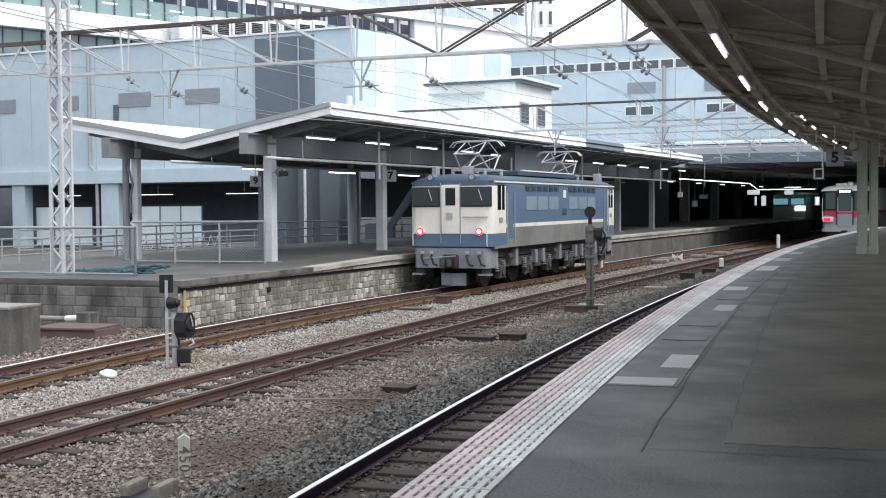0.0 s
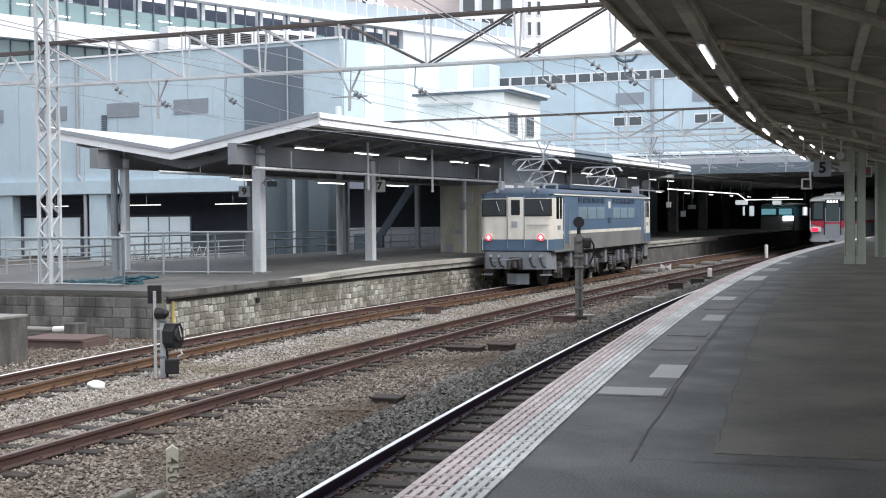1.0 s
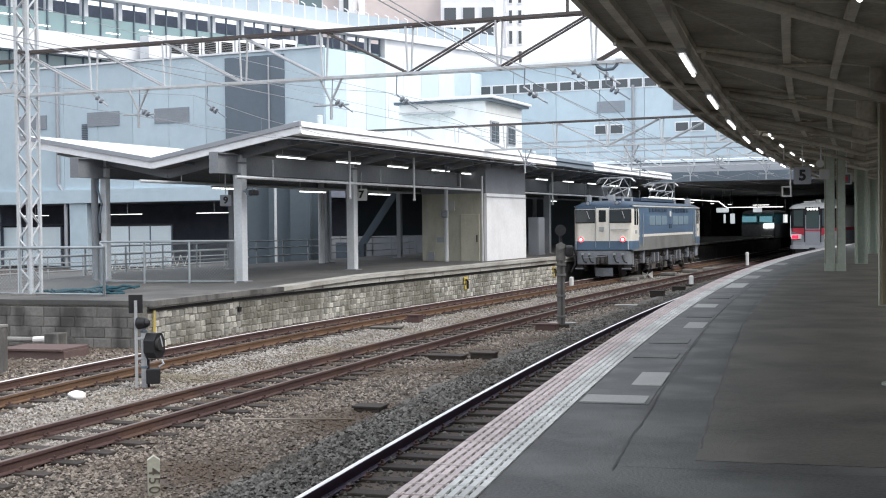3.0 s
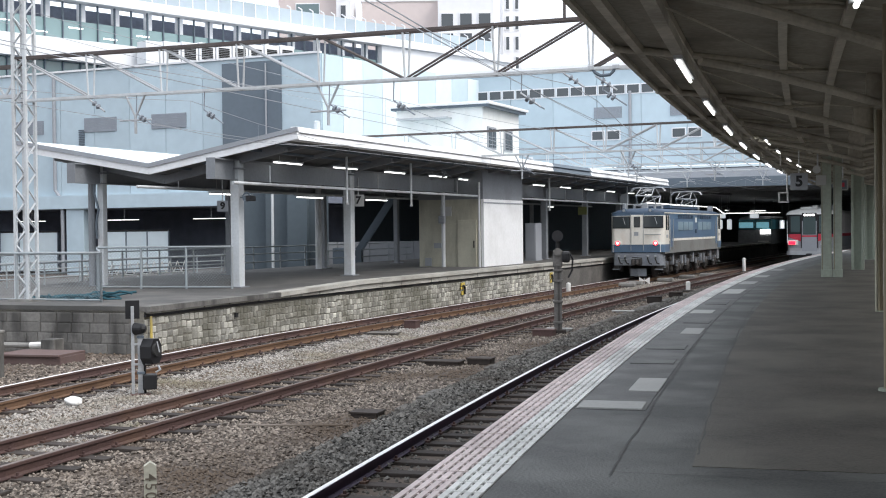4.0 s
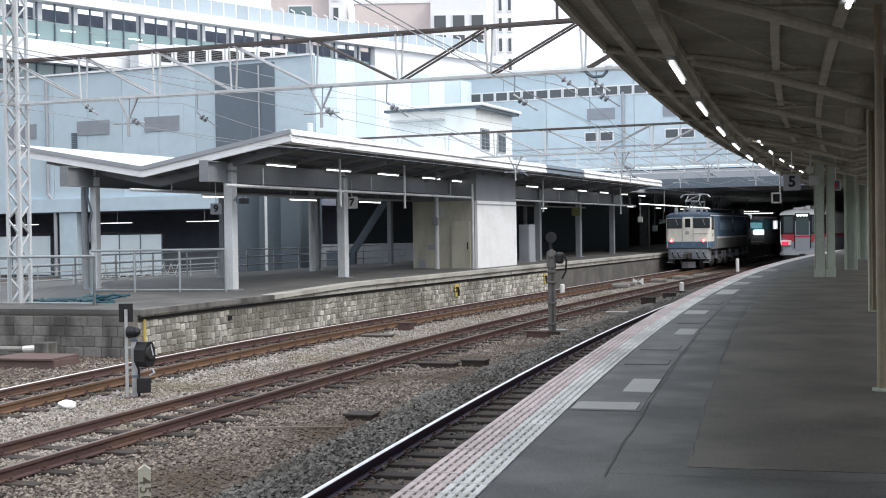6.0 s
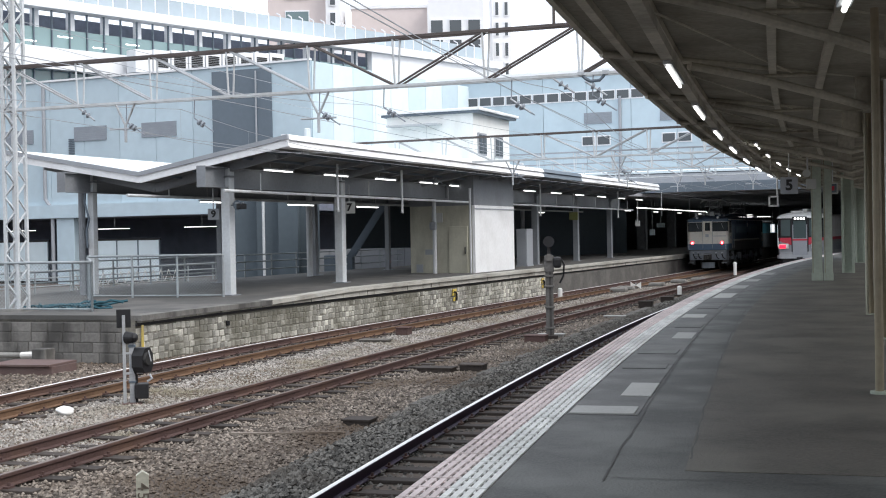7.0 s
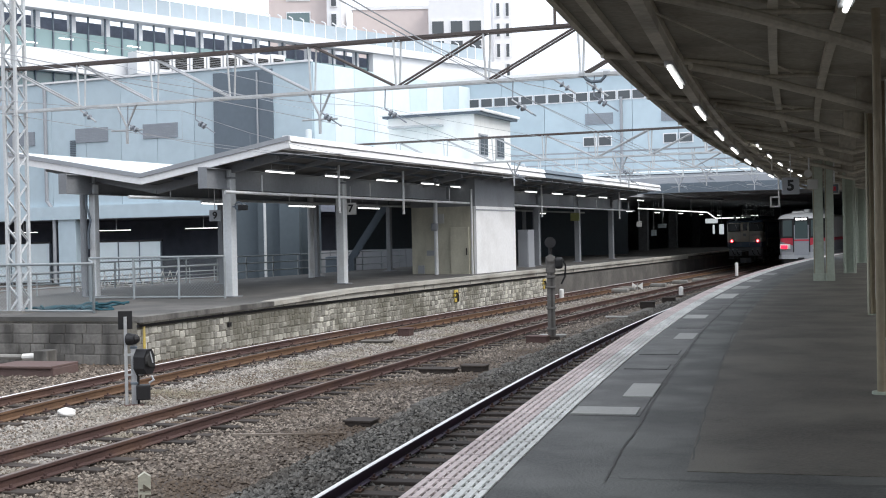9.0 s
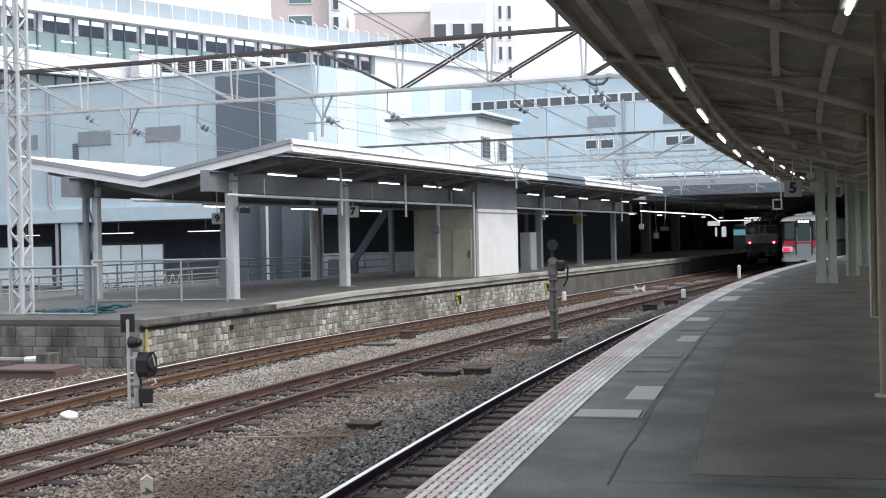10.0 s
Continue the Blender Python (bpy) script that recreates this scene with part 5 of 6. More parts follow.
def gantry(p, u, n, step, lo, hi, label, drops, w=0.22, pale=True):
    """A truss beam of n panels from p along u."""
    ang = math.atan2(u[1], u[0])
    t = thing("catenary_gantry", label, "gantry", Matrix.Translation((*p, 0)) @ Matrix.Rotation(ang, 4, "Z"))
    L = n * step
    for y in (-w / 2, w / 2):
        boxes("top_chord", "beamtop" if pale != "white" else "vent", t, ((L / 2, y, hi), (L + 0.4, 0.06, 0.065)), )
        boxes("bottom_chord", "whitesteel", t, ((L / 2, y, lo), (L + 0.4, 0.055, 0.06)))
    for i in range(n + 1):
        x = i * step
        part("post", make(lambda b: [rod(b, (x, y, lo), (x + (0.05 if y > 0 else -0.05), y, hi), 0.026, 6) for y in (-w / 2, w / 2)]), "whitesteel", t)
        part("tie", make(lambda b: (bar(b, (x, -w / 2, hi), (x, w / 2, hi), 0.05), bar(b, (x, -w / 2, lo), (x, w / 2, lo), 0.05))), "whitesteel", t)
        if i < n:
            a, b2 = (hi, lo) if i < n / 2 else (lo, hi)
            for y in (-w / 2, w / 2):
                part("diagonal", make(lambda b: rod(b, (x, y, a), (x + step, y, b2), 0.026, 6)), "galv" if i < n / 2 - 1 or pale else "beamtop", t)
    for x, kind in drops:
        if kind == "v":
            part("hanger", make(lambda b: (rod(b, (x - 0.28, 0, lo), (x, 0, lo - 0.55), 0.03, 6), rod(b, (x + 0.28, 0, lo), (x, 0, lo - 0.55), 0.03, 6), rod(b, (x, 0, lo - 0.5), (x, 0, lo - 0.95), 0.035, 6))), "galv", t, "V-shaped hanger")
            part("cross_arm", make(lambda b: (rod(b, (x - 0.45, 0, lo - 0.62), (x + 0.45, 0, lo - 0.62), 0.022, 6))), "galv", t)
        x2 = x + 0.12
        part("insulator", make(lambda b: [rod(b, (x2 + 0.02 + 0.09 * i, 0, lo - 0.55 - 0.055 * i), (x2 + 0.06 + 0.09 * i, 0, lo - 0.575 - 0.055 * i), 0.072, 10) for i in range(2)] + [rod(b, (x2 - 0.08, 0, lo), (x2 - 0.1, 0, lo - 0.45), 0.014, 6), rod(b, (x2 - 0.1, 0, lo - 0.45), (x2 + 0.42, 0, lo - 0.8), 0.016, 6)]), "louvregrey", t, "ribbed grey insulator")
    return t


G1, U1 = Vector((-10.9, 30.9)), Vector((0.942, -0.335))
gantry(G1, U1, 10, 2.11, 6.02, 7.10, "weathered truss beam carrying overhead wires across the tracks", ((3.4, "v"), (5.3, "i"), (8.6, "v"), (10.2, "i"), (13.2, "i"), (15.0, "i"), (17.4, "v")), pale=False)


def gantry_fittings():
    """A bent tube bracket below and a small stirrup on top of the nearest truss."""
    m = Matrix.Translation((*G1, 0)) @ Matrix.Rotation(math.atan2(U1.y, U1.x), 4, "Z")
    t = thing("wire_bracket", "bent grey tube bracket bolted below the truss beam", "bracket", m)
    part("tube", make(lambda b: pipe(b, [(14.82, -0.1, 6.02), (14.88, -0.1, 5.93), (15.0, -0.1, 5.86), (15.2, -0.1, 5.87), (15.28, -0.1, 5.95), (15.30, -0.1, 6.02)], 0.035, 8)), "panelgrey", t)
    for x in (14.80, 15.33):
        part("clamp", make(lambda b: box(b, (x, -0.1, 6.03), (0.14, 0.1, 0.09), None, 0.01)), "galv", t)
    t = thing("wire_stirrup", "upright steel stirrup standing on the truss beam", "bracket", m)
    part("frame", make(lambda b: pipe(b, [(14.2, 0, 7.12), (14.2, 0, 7.95), (14.75, 0, 8.0), (14.8, 0, 7.12)], 0.035, 8)), "beamtop", t)
    part("inner_loop", make(lambda b: pipe(b, [(14.32, 0, 7.9), (14.3, 0, 7.4), (14.4, 0, 7.28), (14.6, 0, 7.3)], 0.02, 6)), "galv", t)
    for x, y, z in ((13.46, -0.1, 5.42), (14.42, -0.1, 5.80), (15.12, -0.1, 5.70), (2.35, -0.1, 5.80)):
        t = thing("strain_insulator", "grey ribbed strain insulator hung in the wires", "insulator", m @ Matrix.Translation((x, y, z)) @ pose(0, 0, 0, 0, 35, 0), "strain insulators")
        part("core", make(lambda b: rod(b, (-0.28, 0, 0), (0.28, 0, 0), 0.022, 8)), "galv", t)
        for k in (-0.07, 0.07):
            part("disc", make(lambda b: rod(b, (k - 0.02, 0, 0), (k + 0.02, 0, 0), 0.075, 12, 0.045)), "louvregrey", t)


gantry_fittings()
G2, U2 = Vector((2.76 - 0.92 * 9, 47 + 0.39 * 9)), Vector((0.92, -0.39))
gantry(G2, U2, 12, 2.05, 5.5, 6.46, "slender truss beam carrying overhead wires over the platforms", ((9.0, "v"), (13.2, "v"), (5.5, "i")))
G3 = Vector((far_line(63) - 0.92 * 11, 63 + 0.39 * 11))
gantry(G3, U2, 14, 2.05, 5.9, 6.9, "pale truss beam carrying overhead wires near the station building", ((11.0, "v"), (15.0, "v"), (20.0, "v")), pale="white")
G4 = Vector((far_line(74) - 0.92 * 10, 74 + 0.39 * 10))
gantry(G4, U2, 14, 2.05, 6.0, 7.0, "pale truss beam in front of the dark station hall", ((10.0, "v"), (14.5, "v"), (20.0, "v")), pale="white")


def gantry_posts():
    for p, d in ((G1, 21.1), (G2, 0.0), (G2, 24.6), (G3, 0.0), (G3, 28.7), (G4, 0.0), (G4, 28.7)):
        u = U1 if p is G1 else U2
        q = p + u * d
        t = thing("catenary_post", "pale grey round steel post of a wire gantry", "post", Matrix.Translation((q.x, q.y, -0.24)))
        part("shaft", make(lambda b: rod(b, (0, 0, 0), (0, 0, 7.4), 0.13, 12)), "whitesteel", t)
        part("cap", make(lambda b: ball(b, (0, 0, 7.4), 0.14, 10, 0.4)), "whitesteel", t)
    t = thing("side_girder", "lattice girder joined to the mast", "girder", Matrix.Translation((-16.9, 32.9, 6.15)) @ Matrix.Rotation(math.atan2(-2.0, 6.0), 4, "Z"))
    boxes("chord", "whitesteel", t, ((3.15, 0, 0), (6.4, 0.1, 0.1)))
    boxes("chord", "beamtop", t, ((3.15, 0, 0.75), (6.4, 0.1, 0.1)))
    for i in range(12):
        part("lacing", make(lambda b: bar(b, (i * 0.53, 0, 0 if i % 2 else 0.75), (i * 0.53 + 0.53, 0, 0.75 if i % 2 else 0), 0.05)), "whitesteel", t)


gantry_posts()


def overhead_wires():
    def run(line, off, y0, y1, spans, zc=4.95, zm=5.75, name="overhead_wire", droppers=True):
        t = thing(name, "thin dark overhead contact and carrier wires above a track", "wire", kind="structure")
        n = 40
        cw, mw, dr = bmesh.new(), bmesh.new(), bmesh.new()

        def sag(y):
            for a, b in zip(spans, spans[1:]):
                if a <= y <= b:
                    k = (y - a) / (b - a)
                    return -0.55 * 4 * k * (1 - k)
            return 0
        ys = [y0 + (y1 - y0) * i / n for i in range(n + 1)]
        pipe(cw, [on(line, a, off, zc) for a in ys], 0.007, 4)
        pipe(mw, [on(line, a, off, zm + sag(a)) for a in ys], 0.007, 4)
        if droppers:
            for a in ys[8:]:
                rod(dr, on(line, a, off, zc), on(line, a, off, zm + sag(a)), 0.003, 3)
        part("contact_wire", cw, "vent", t)
        part("carrier_wire", mw, "vent", t)
        if droppers:
            tagged(part("dropper", dr, "vent", t), kind="stuff")
    run(far_line, 0.0, 3, 120, (3, 26.5, 47, 63, 74, 120), 4.86, 5.5)
    run(mid_line, 0.0, 3, 120, (3, 27, 45, 61, 72, 120), 4.95, 5.55)
    run(near_centre, 0.0, 3, 120, (3, 25, 43, 60, 70, 120), 4.95, 5.55)
    # feeder wires slanting across behind the gantry
    t = thing("feeder_wire", "thin pale feeder wires slanting down across the sky", "wire", kind="structure")
    for a, b in (((-14, 34, 9.0), (3.5, 48, 5.9)), ((-11, 31, 8.4), (5.2, 45, 6.0)), ((-2.8, 28.2, 8.7), (7.5, 44, 5.4)), ((-7.2, 29.5, 5.3), (-2.0, 33, 5.0))):
        bm = bmesh.new()
        a, b = Vector(a), Vector(b)
        pts = [a.lerp(b, i / 10) - Vector((0, 0, 0.25 * 4 * (i / 10) * (1 - i / 10))) for i in range(11)]
        pipe(bm, pts, 0.008, 4)
        part("wire", bm, "vent", t)


overhead_wires()


# ---------------- the far canopy's steel ----------------
ROW = [34.7, 41.2, 47.7, 54.2, 60.7, 67.2, 73.7]


def far_steel():
    for i, y in enumerate(ROW):
        low = ramp(y)
        for off in (-4.2, -9.2):
            if i == 2 and off == -4.2 or i == 3 and off == -4.2:
                continue
            m = stand(far_line, y, off, QZ + low)
            t = thing("canopy_column", "pale grey painted steel column of the far canopy", "column", m, "columns of the far canopy")
            w = 0.30 if off == -4.2 else 0.22
            # shafts further in take a darker grey that holds the canopy's shade
            boxes("shaft", "whitesteel" if off == -4.2 and i < 2 or i == 0 else "steelgrey", t, ((0, 0, 1.9), (w, w, 3.8)), bevel=0.03)
            boxes("base_plate", "steelgrey", t, ((0, 0, 0.015), (0.5, 0.5, 0.03)))
            if i == 0 and off == -9.2:
                part("drainpipe", make(lambda b: rod(b, (-0.42, 0, 0), (-0.42, 0, 3.7), 0.11, 10)), "steelgrey", t)
                part("cable", make(lambda b: pipe(b, [(-0.12, -0.16, 3.5), (-0.16, -0.18, 2.9), (0.02, -0.2, 2.4), (-0.1, -0.18, 2.0), (-0.08, -0.17, 1.5)], 0.035, 7)), "panelgrey", t)
            boxes("head_plate", "steelgrey", t, ((0, 0, 3.55), (0.46, 0.46, 0.05)))
    for off, z in ((-4.2, 4.48), (-9.2, 4.48)):
        t = thing("canopy_girder", "long grey steel girder under the far canopy", "girder", group="girders of the far canopy")
        swept("web", "steelgrey", t, far_line, 33.5, 76, 42, slab(off - 0.02, off + 0.02, z - 0.27, z + 0.27))
        swept("flange", "steelgrey", t, far_line, 33.5, 76, 42, slab(off - 0.13, off + 0.13, z + 0.27, z + 0.30))
        swept("flange", "steelgrey", t, far_line, 33.5, 76, 42, slab(off - 0.13, off + 0.13, z - 0.30, z - 0.27))
        part("end_plate", make(lambda b: box(b, (0, 0, 0), (0.30, 0.03, 0.62), stand(far_line, 33.47, off, z), 0.005)), "steelgrey", t)
    for y in ROW:
        t = thing("canopy_crossbeam", "grey steel cross beam bearing the canopy", "beam", stand(far_line, y, 0, 0), "cross beams of the far canopy")
        for a, b in (((-2.5, 0, 5.05), (-6.75, 0, 4.2)), ((-6.75, 0, 4.2), (-11.0, 0, 5.05))):
            part("arm", make(lambda b_: bar(b_, (a[0], 0, a[2] + 0.06), (b[0], 0, b[2] + 0.06), 0.16, 0.26)), "steelgrey", t)
    for y0 in np.arange(35.3, 75.5, 2.17):
        t = thing("canopy_rafter", "small grey canopy rafter", "beam", stand(far_line, float(y0), 0, 0), "rafters of the far canopy")
        part("arm", make(lambda b_: bar(b_, (-2.0, 0, 5.22), (-6.6, 0, 4.41), 0.09, 0.14)), "steelgrey", t)
    for o in (-2.5, -3.3, -5.0, -5.8, -8.0, -10.4):
        z = 5.30 - 0.185 * abs(o + 1.95) if o > -6.75 else 4.42 + 0.183 * (-6.8 - o)
        t = thing("canopy_purlin", "slim dark steel purlin along the canopy soffit", "beam", group="purlins of the far canopy")
        swept("bar", "panelgrey", t, far_line, 34.2, 76, 42, slab(o - 0.04, o + 0.04, z - 0.075, z - 0.005))
    for o, z in ((-3.05, 4.02), (-6.3, 3.98)):
        t = thing("cable_conduit", "pale cable conduit running below the canopy", "conduit", group="conduits of the far canopy")
        bm = bmesh.new()
        ys = [32.9 + i * 1.5 for i in range(29)]
        pipe(bm, [on(far_line, y, o, z) for y in ys], 0.045, 8)
        part("tube", bm, "whitesteel", t)
        for y in ROW:
            part("bracket", make(lambda b: rod(b, on(far_line, y, o, z), on(far_line, y, o, z + 0.55), 0.02, 6)), "galv", t)
    # hanging pole markers near the platform edge
    for y in (39.0, 43.6, 52.0, 58.2, 71.5):
        t = thing("hanging_pole", "pale hanging pole below the canopy edge", "pole", stand(far_line, y, -3.0, 0), "hanging poles of the far canopy")
        part("pole", make(lambda b: rod(b, (0, 0, 3.55), (0, 0, 5.08), 0.045, 8)), "whitesteel", t)
        part("foot", make(lambda b: rod(b, (0, 0, 3.5), (0, 0, 3.56), 0.06, 8)), "galv", t)


far_steel()


def platform_sign(text, m, size=0.5, label="", mt="signface", up=0.6):
    t = thing("platform_number_sign", label, "sign", m)
    boxes("panel", mt, t, ((0, 0, 0), (size, 0.10, size)), bevel=0.01)
    writing(text, size * 0.85, "black", t, pose(0, -0.056, 0, 90, 0, 0), "numeral")
    part("bracket", make(lambda b: rod(b, (0, 0, size / 2), (0, 0, size / 2 + up), 0.02, 6)), "galv", t)
    return t


def face_eye(p):
    p = Vector(p)
    return Matrix.Translation(p) @ Matrix.Rotation(math.atan2(-p.x, p.y), 4, "Z")


platform_sign("7", face_eye((-3.29, 43.2, 3.70)), 0.42, "grey square sign with a black numeral seven")
platform_sign("9", face_eye((-7.03, 37.4, 3.43)), 0.34, "grey square sign with a black numeral nine", "vent", 1.1)
platform_sign("5", face_eye((10.30, 36.0, 3.94)), 0.50, "grey square sign with a black numeral five", "vent", 0.9)


def small_fittings():
    t = thing("platform_camera", "black camera on a bracket below the canopy", "camera", stand(far_line, 34.7, -3.72, 3.62))
    part("housing", make(lambda b: box(b, (0.12, -0.2, 0), (0.16, 0.34, 0.16), None, 0.03)), "black", t)
    part("arm", make(lambda b: pipe(b, [(-0.36, 0, 0.1), (-0.05, 0, 0.12), (0.1, -0.05, 0.1)], 0.02, 6)), "galv", t)
    t = thing("clock_ring", "dark ring fitting on a column", "fitting", stand(far_line, 34.62, -4.0, 3.66))
    bm = bmesh.new()
    pipe(bm, [(0.25 + 0.13 * math.cos(a), -0.1, 0.13 * math.sin(a)) for a in [k * math.pi / 5 for k in range(9)]], 0.025, 6)
    part("ring", bm, "panelgrey", t)
    part("arm", make(lambda b: rod(b, (-0.1, 0.08, 0), (0.14, -0.1, 0), 0.02, 6)), "panelgrey", t)
    # hanging square hoop and red marked box by the near platform
    t = thing("hanging_mirror_frame", "white square hoop on a bent hanging pole", "fitting", face_eye((10.65, 39.0, 3.55)))
    boxes("hoop", "white", t, ((-0.13, 0, 0), (0.05, 0.05, 0.34)), ((0.13, 0, 0), (0.05, 0.05, 0.34)), ((0, 0, 0.15), (0.3, 0.05, 0.05)), ((0, 0, -0.15), (0.3, 0.05, 0.05)))
    part("pole", make(lambda b: pipe(b, [(0.12, 0, 0.15), (0.12, 0, 0.75), (-0.08, 0, 0.95), (-0.08, 0, 1.5)], 0.025, 6)), "white", t)
    t = thing("emergency_button", "pale framed emergency button box with a red mark", "sign", face_eye((12.75, 39.6, 3.95)))
    boxes("case", "signface", t, ((0, 0, 0), (0.32, 0.1, 0.36)), bevel=0.02)
    boxes("plate", "panelgrey", t, ((0, -0.05, 0), (0.24, 0.03, 0.28)))
    boxes("mark", "red", t, ((0, -0.07, 0), (0.10, 0.02, 0.14)))
    part("rod", make(lambda b: rod(b, (0, 0, 0.2), (0, 0, 0.95), 0.02, 6)), "galv", t)
    t = thing("loudspeaker", "pale horn loudspeaker below the near canopy", "loudspeaker", face_eye((11.0, 36.5, 4.35)))
    part("horn", make(lambda b: rod(b, (0, 0.12, 0), (-0.03, -0.12, -0.04), 0.05, 12, 0.12)), "signface", t)
    part("bracket", make(lambda b: rod(b, (0, 0.1, 0), (0, 0.1, 0.55), 0.03, 6)), "galv", t)
    boxes("junction_box", "signface", t, ((0.1, 0.2, -0.35), (0.3, 0.2, 0.3)), bevel=0.02)
    # the canopy's bright eave line, built as rods with added glow
    t = thing("glowing_eave", "long thin glowing strip for the bright canopy eave", "lamp", kind="")
    for a, b, z0, z1 in ((72.0, 91.5, 4.1, 4.08), (91.5, 94.5, 4.08, 3.65), (94.5, 122, 3.65, 3.95)):
        part("strip", make(lambda bm: rod(bm, on(far_line, a, -2.0, z0), on(far_line, b, -2.0, z1), 0.025, 6)), "tube", t)
    for y in (78, 86, 96, 108, 118):
        part("hanger", make(lambda bm: rod(bm, on(far_line, y, -2.0, 3.66), on(far_line, y, -2.0, 5.2), 0.02, 6)), "galv", t)
    for off, y, z, w, h, mt in ((-4.2, 84, 2.6, 0.35, 0.4, "panelwhite"), (-3.6, 78, 3.2, 0.3, 0.35, "signface"), (-4.1, 66.5, 3.6, 0.5, 0.45, "orange"), (-4.6, 88, 3.1, 0.6, 0.3, "panelwhite")):
        t = thing("hall_sign", "small sign board deep in the station", "sign", stand(far_line, y, off, z), "signs in the hall")
        boxes("board", mt, t, ((0, 0, 0), (w, 0.12, h)), bevel=0.01)
        part("hanger", make(lambda b: rod(b, (0, 0, h / 2), (0, 0, (5.0 if y < 80 else 5.9) - z), 0.02, 6)), "galv", t)

    for x in (28.9,):
        tube_lamp(Matrix.Translation((x, 114.6, 4.05)) @ Matrix.Rotation(radians(66), 4, "Z"), 1.5, "lamps of the hall", hang=1.0)
    for p, w, h in (((21.17, 96.0, 3.45), 0.95, 0.36), ((26.41, 106.0, 3.50), 0.75, 0.36), ((21.56, 97.0, 2.78), 0.16, 0.72), ((22.19, 97.0, 2.78), 0.36, 0.80)):
        t = thing("lit_sign", "white lit sign hung in the dark hall", "sign", face_eye(p), "lit signs in the hall")
        boxes("board", "litsign", t, ((0, 0, 0), (w, 0.14, h)), bevel=0.06)
        part("hanger", make(lambda b: rod(b, (0, 0, h / 2), (0, 0, 5.2 - p[2]), 0.02, 6)), "galv", t)
    # the tubes along the hall light it faintly
    lamp = bpy.data.lights.new("hall_tubes", "AREA")
    lamp.shape, lamp.size, lamp.size_y, lamp.energy = "RECTANGLE", 0.3, 40.0, 50.0
    lamp.color = (0.93, 0.97, 1.0)
    ob = new("hall_tubes", lamp)
    ob.matrix_world = stand(far_line, 101.0, -6.5, 4.95)


small_fittings()


# ---------------- fences and clutter on the end of the far platform ----------------
def end_fence(p, q, z, h, n, label):
    t = thing("end_fence", label, "fence", group="fences on the platform end")
    p, q = Vector((*p, z)), Vector((*q, z))
    up = Vector((0, 0, h))
    for k in (1.0, 0.07):
        part("rail", make(lambda b: rod(b, p + up * k, q + up * k, 0.035 if k > 0.9 else 0.022, 8)), "fencegrey", t)
    for i in range(n + 1):
        a = p.lerp(q, i / n)
        part("post", make(lambda b: rod(b, a, a + up, 0.035, 8)), "fencegrey", t)
    bm = bmesh.new()
    m = int((q - p).length / 0.10)
    run_up = int(h / 0.10)
    for i in range(-run_up, m):
        for lean in (1, -1):
            a, b = i / m, (i + run_up) / m
            za, zb = 0.08, 0.99
            if a < 0:
                za, a = 0.08 + 0.91 * (-a) / (b - a), 0.0
            if b > 1:
                zb, b = za + (0.99 - za) * (1 - a) / (b - a), 1.0
            if lean < 0:
                a, b = 1 - a, 1 - b
            rod(bm, p.lerp(q, a) + up * za, p.lerp(q, b) + up * zb, 0.0026, 3)
    o = part("mesh_infill", bm, "fencegrey", t, "thin crossed wires")
    tagged(o, kind="stuff")


def perp(y, off):
    v = on(far_line, y, off)
    return (v.x, v.y)


end_fence(perp(28.6, -4.0), perp(28.6, -11.6), QZ - 0.15, 1.25, 3, "galvanised pipe fence across the platform end")
end_fence(perp(34.2, -4.05), perp(33.6, -8.4), QZ - 0.13, 1.28, 3, "galvanised pipe fence beside the canopy column")
end_fence(perp(28.6, -4.0), perp(33.6, -8.4), QZ - 0.15, 1.25, 2, "galvanised pipe fence along the platform end")


def net_pile():
    bm = bmesh.new()
    rnd = random.Random(5)
    for k in range(26):
        a = Vector((rnd.uniform(-0.9, 0.9), rnd.uniform(-0.35, 0.35), 0.03 + rnd.random() * 0.1))
        pts = [a]
        d = rnd.uniform(-0.6, 0.6)
        for i in range(6):
            pts.append(pts[-1] + Vector((0.16 * math.cos(d), 0.16 * math.sin(d), rnd.uniform(-0.05, 0.05))))
            pts[-1].z = max(0.03, pts[-1].z)
            d += rnd.uniform(-0.6, 0.6)
        pipe(bm, pts, 0.035, 5)
    ob = part("rope_netting", bm, "net")
    ob.matrix_world = Matrix.Translation((-10.1, 31.5, QZ - 0.15))
    tagged(ob, "heap of blue-green rope netting lying on the platform", "rope")


net_pile()


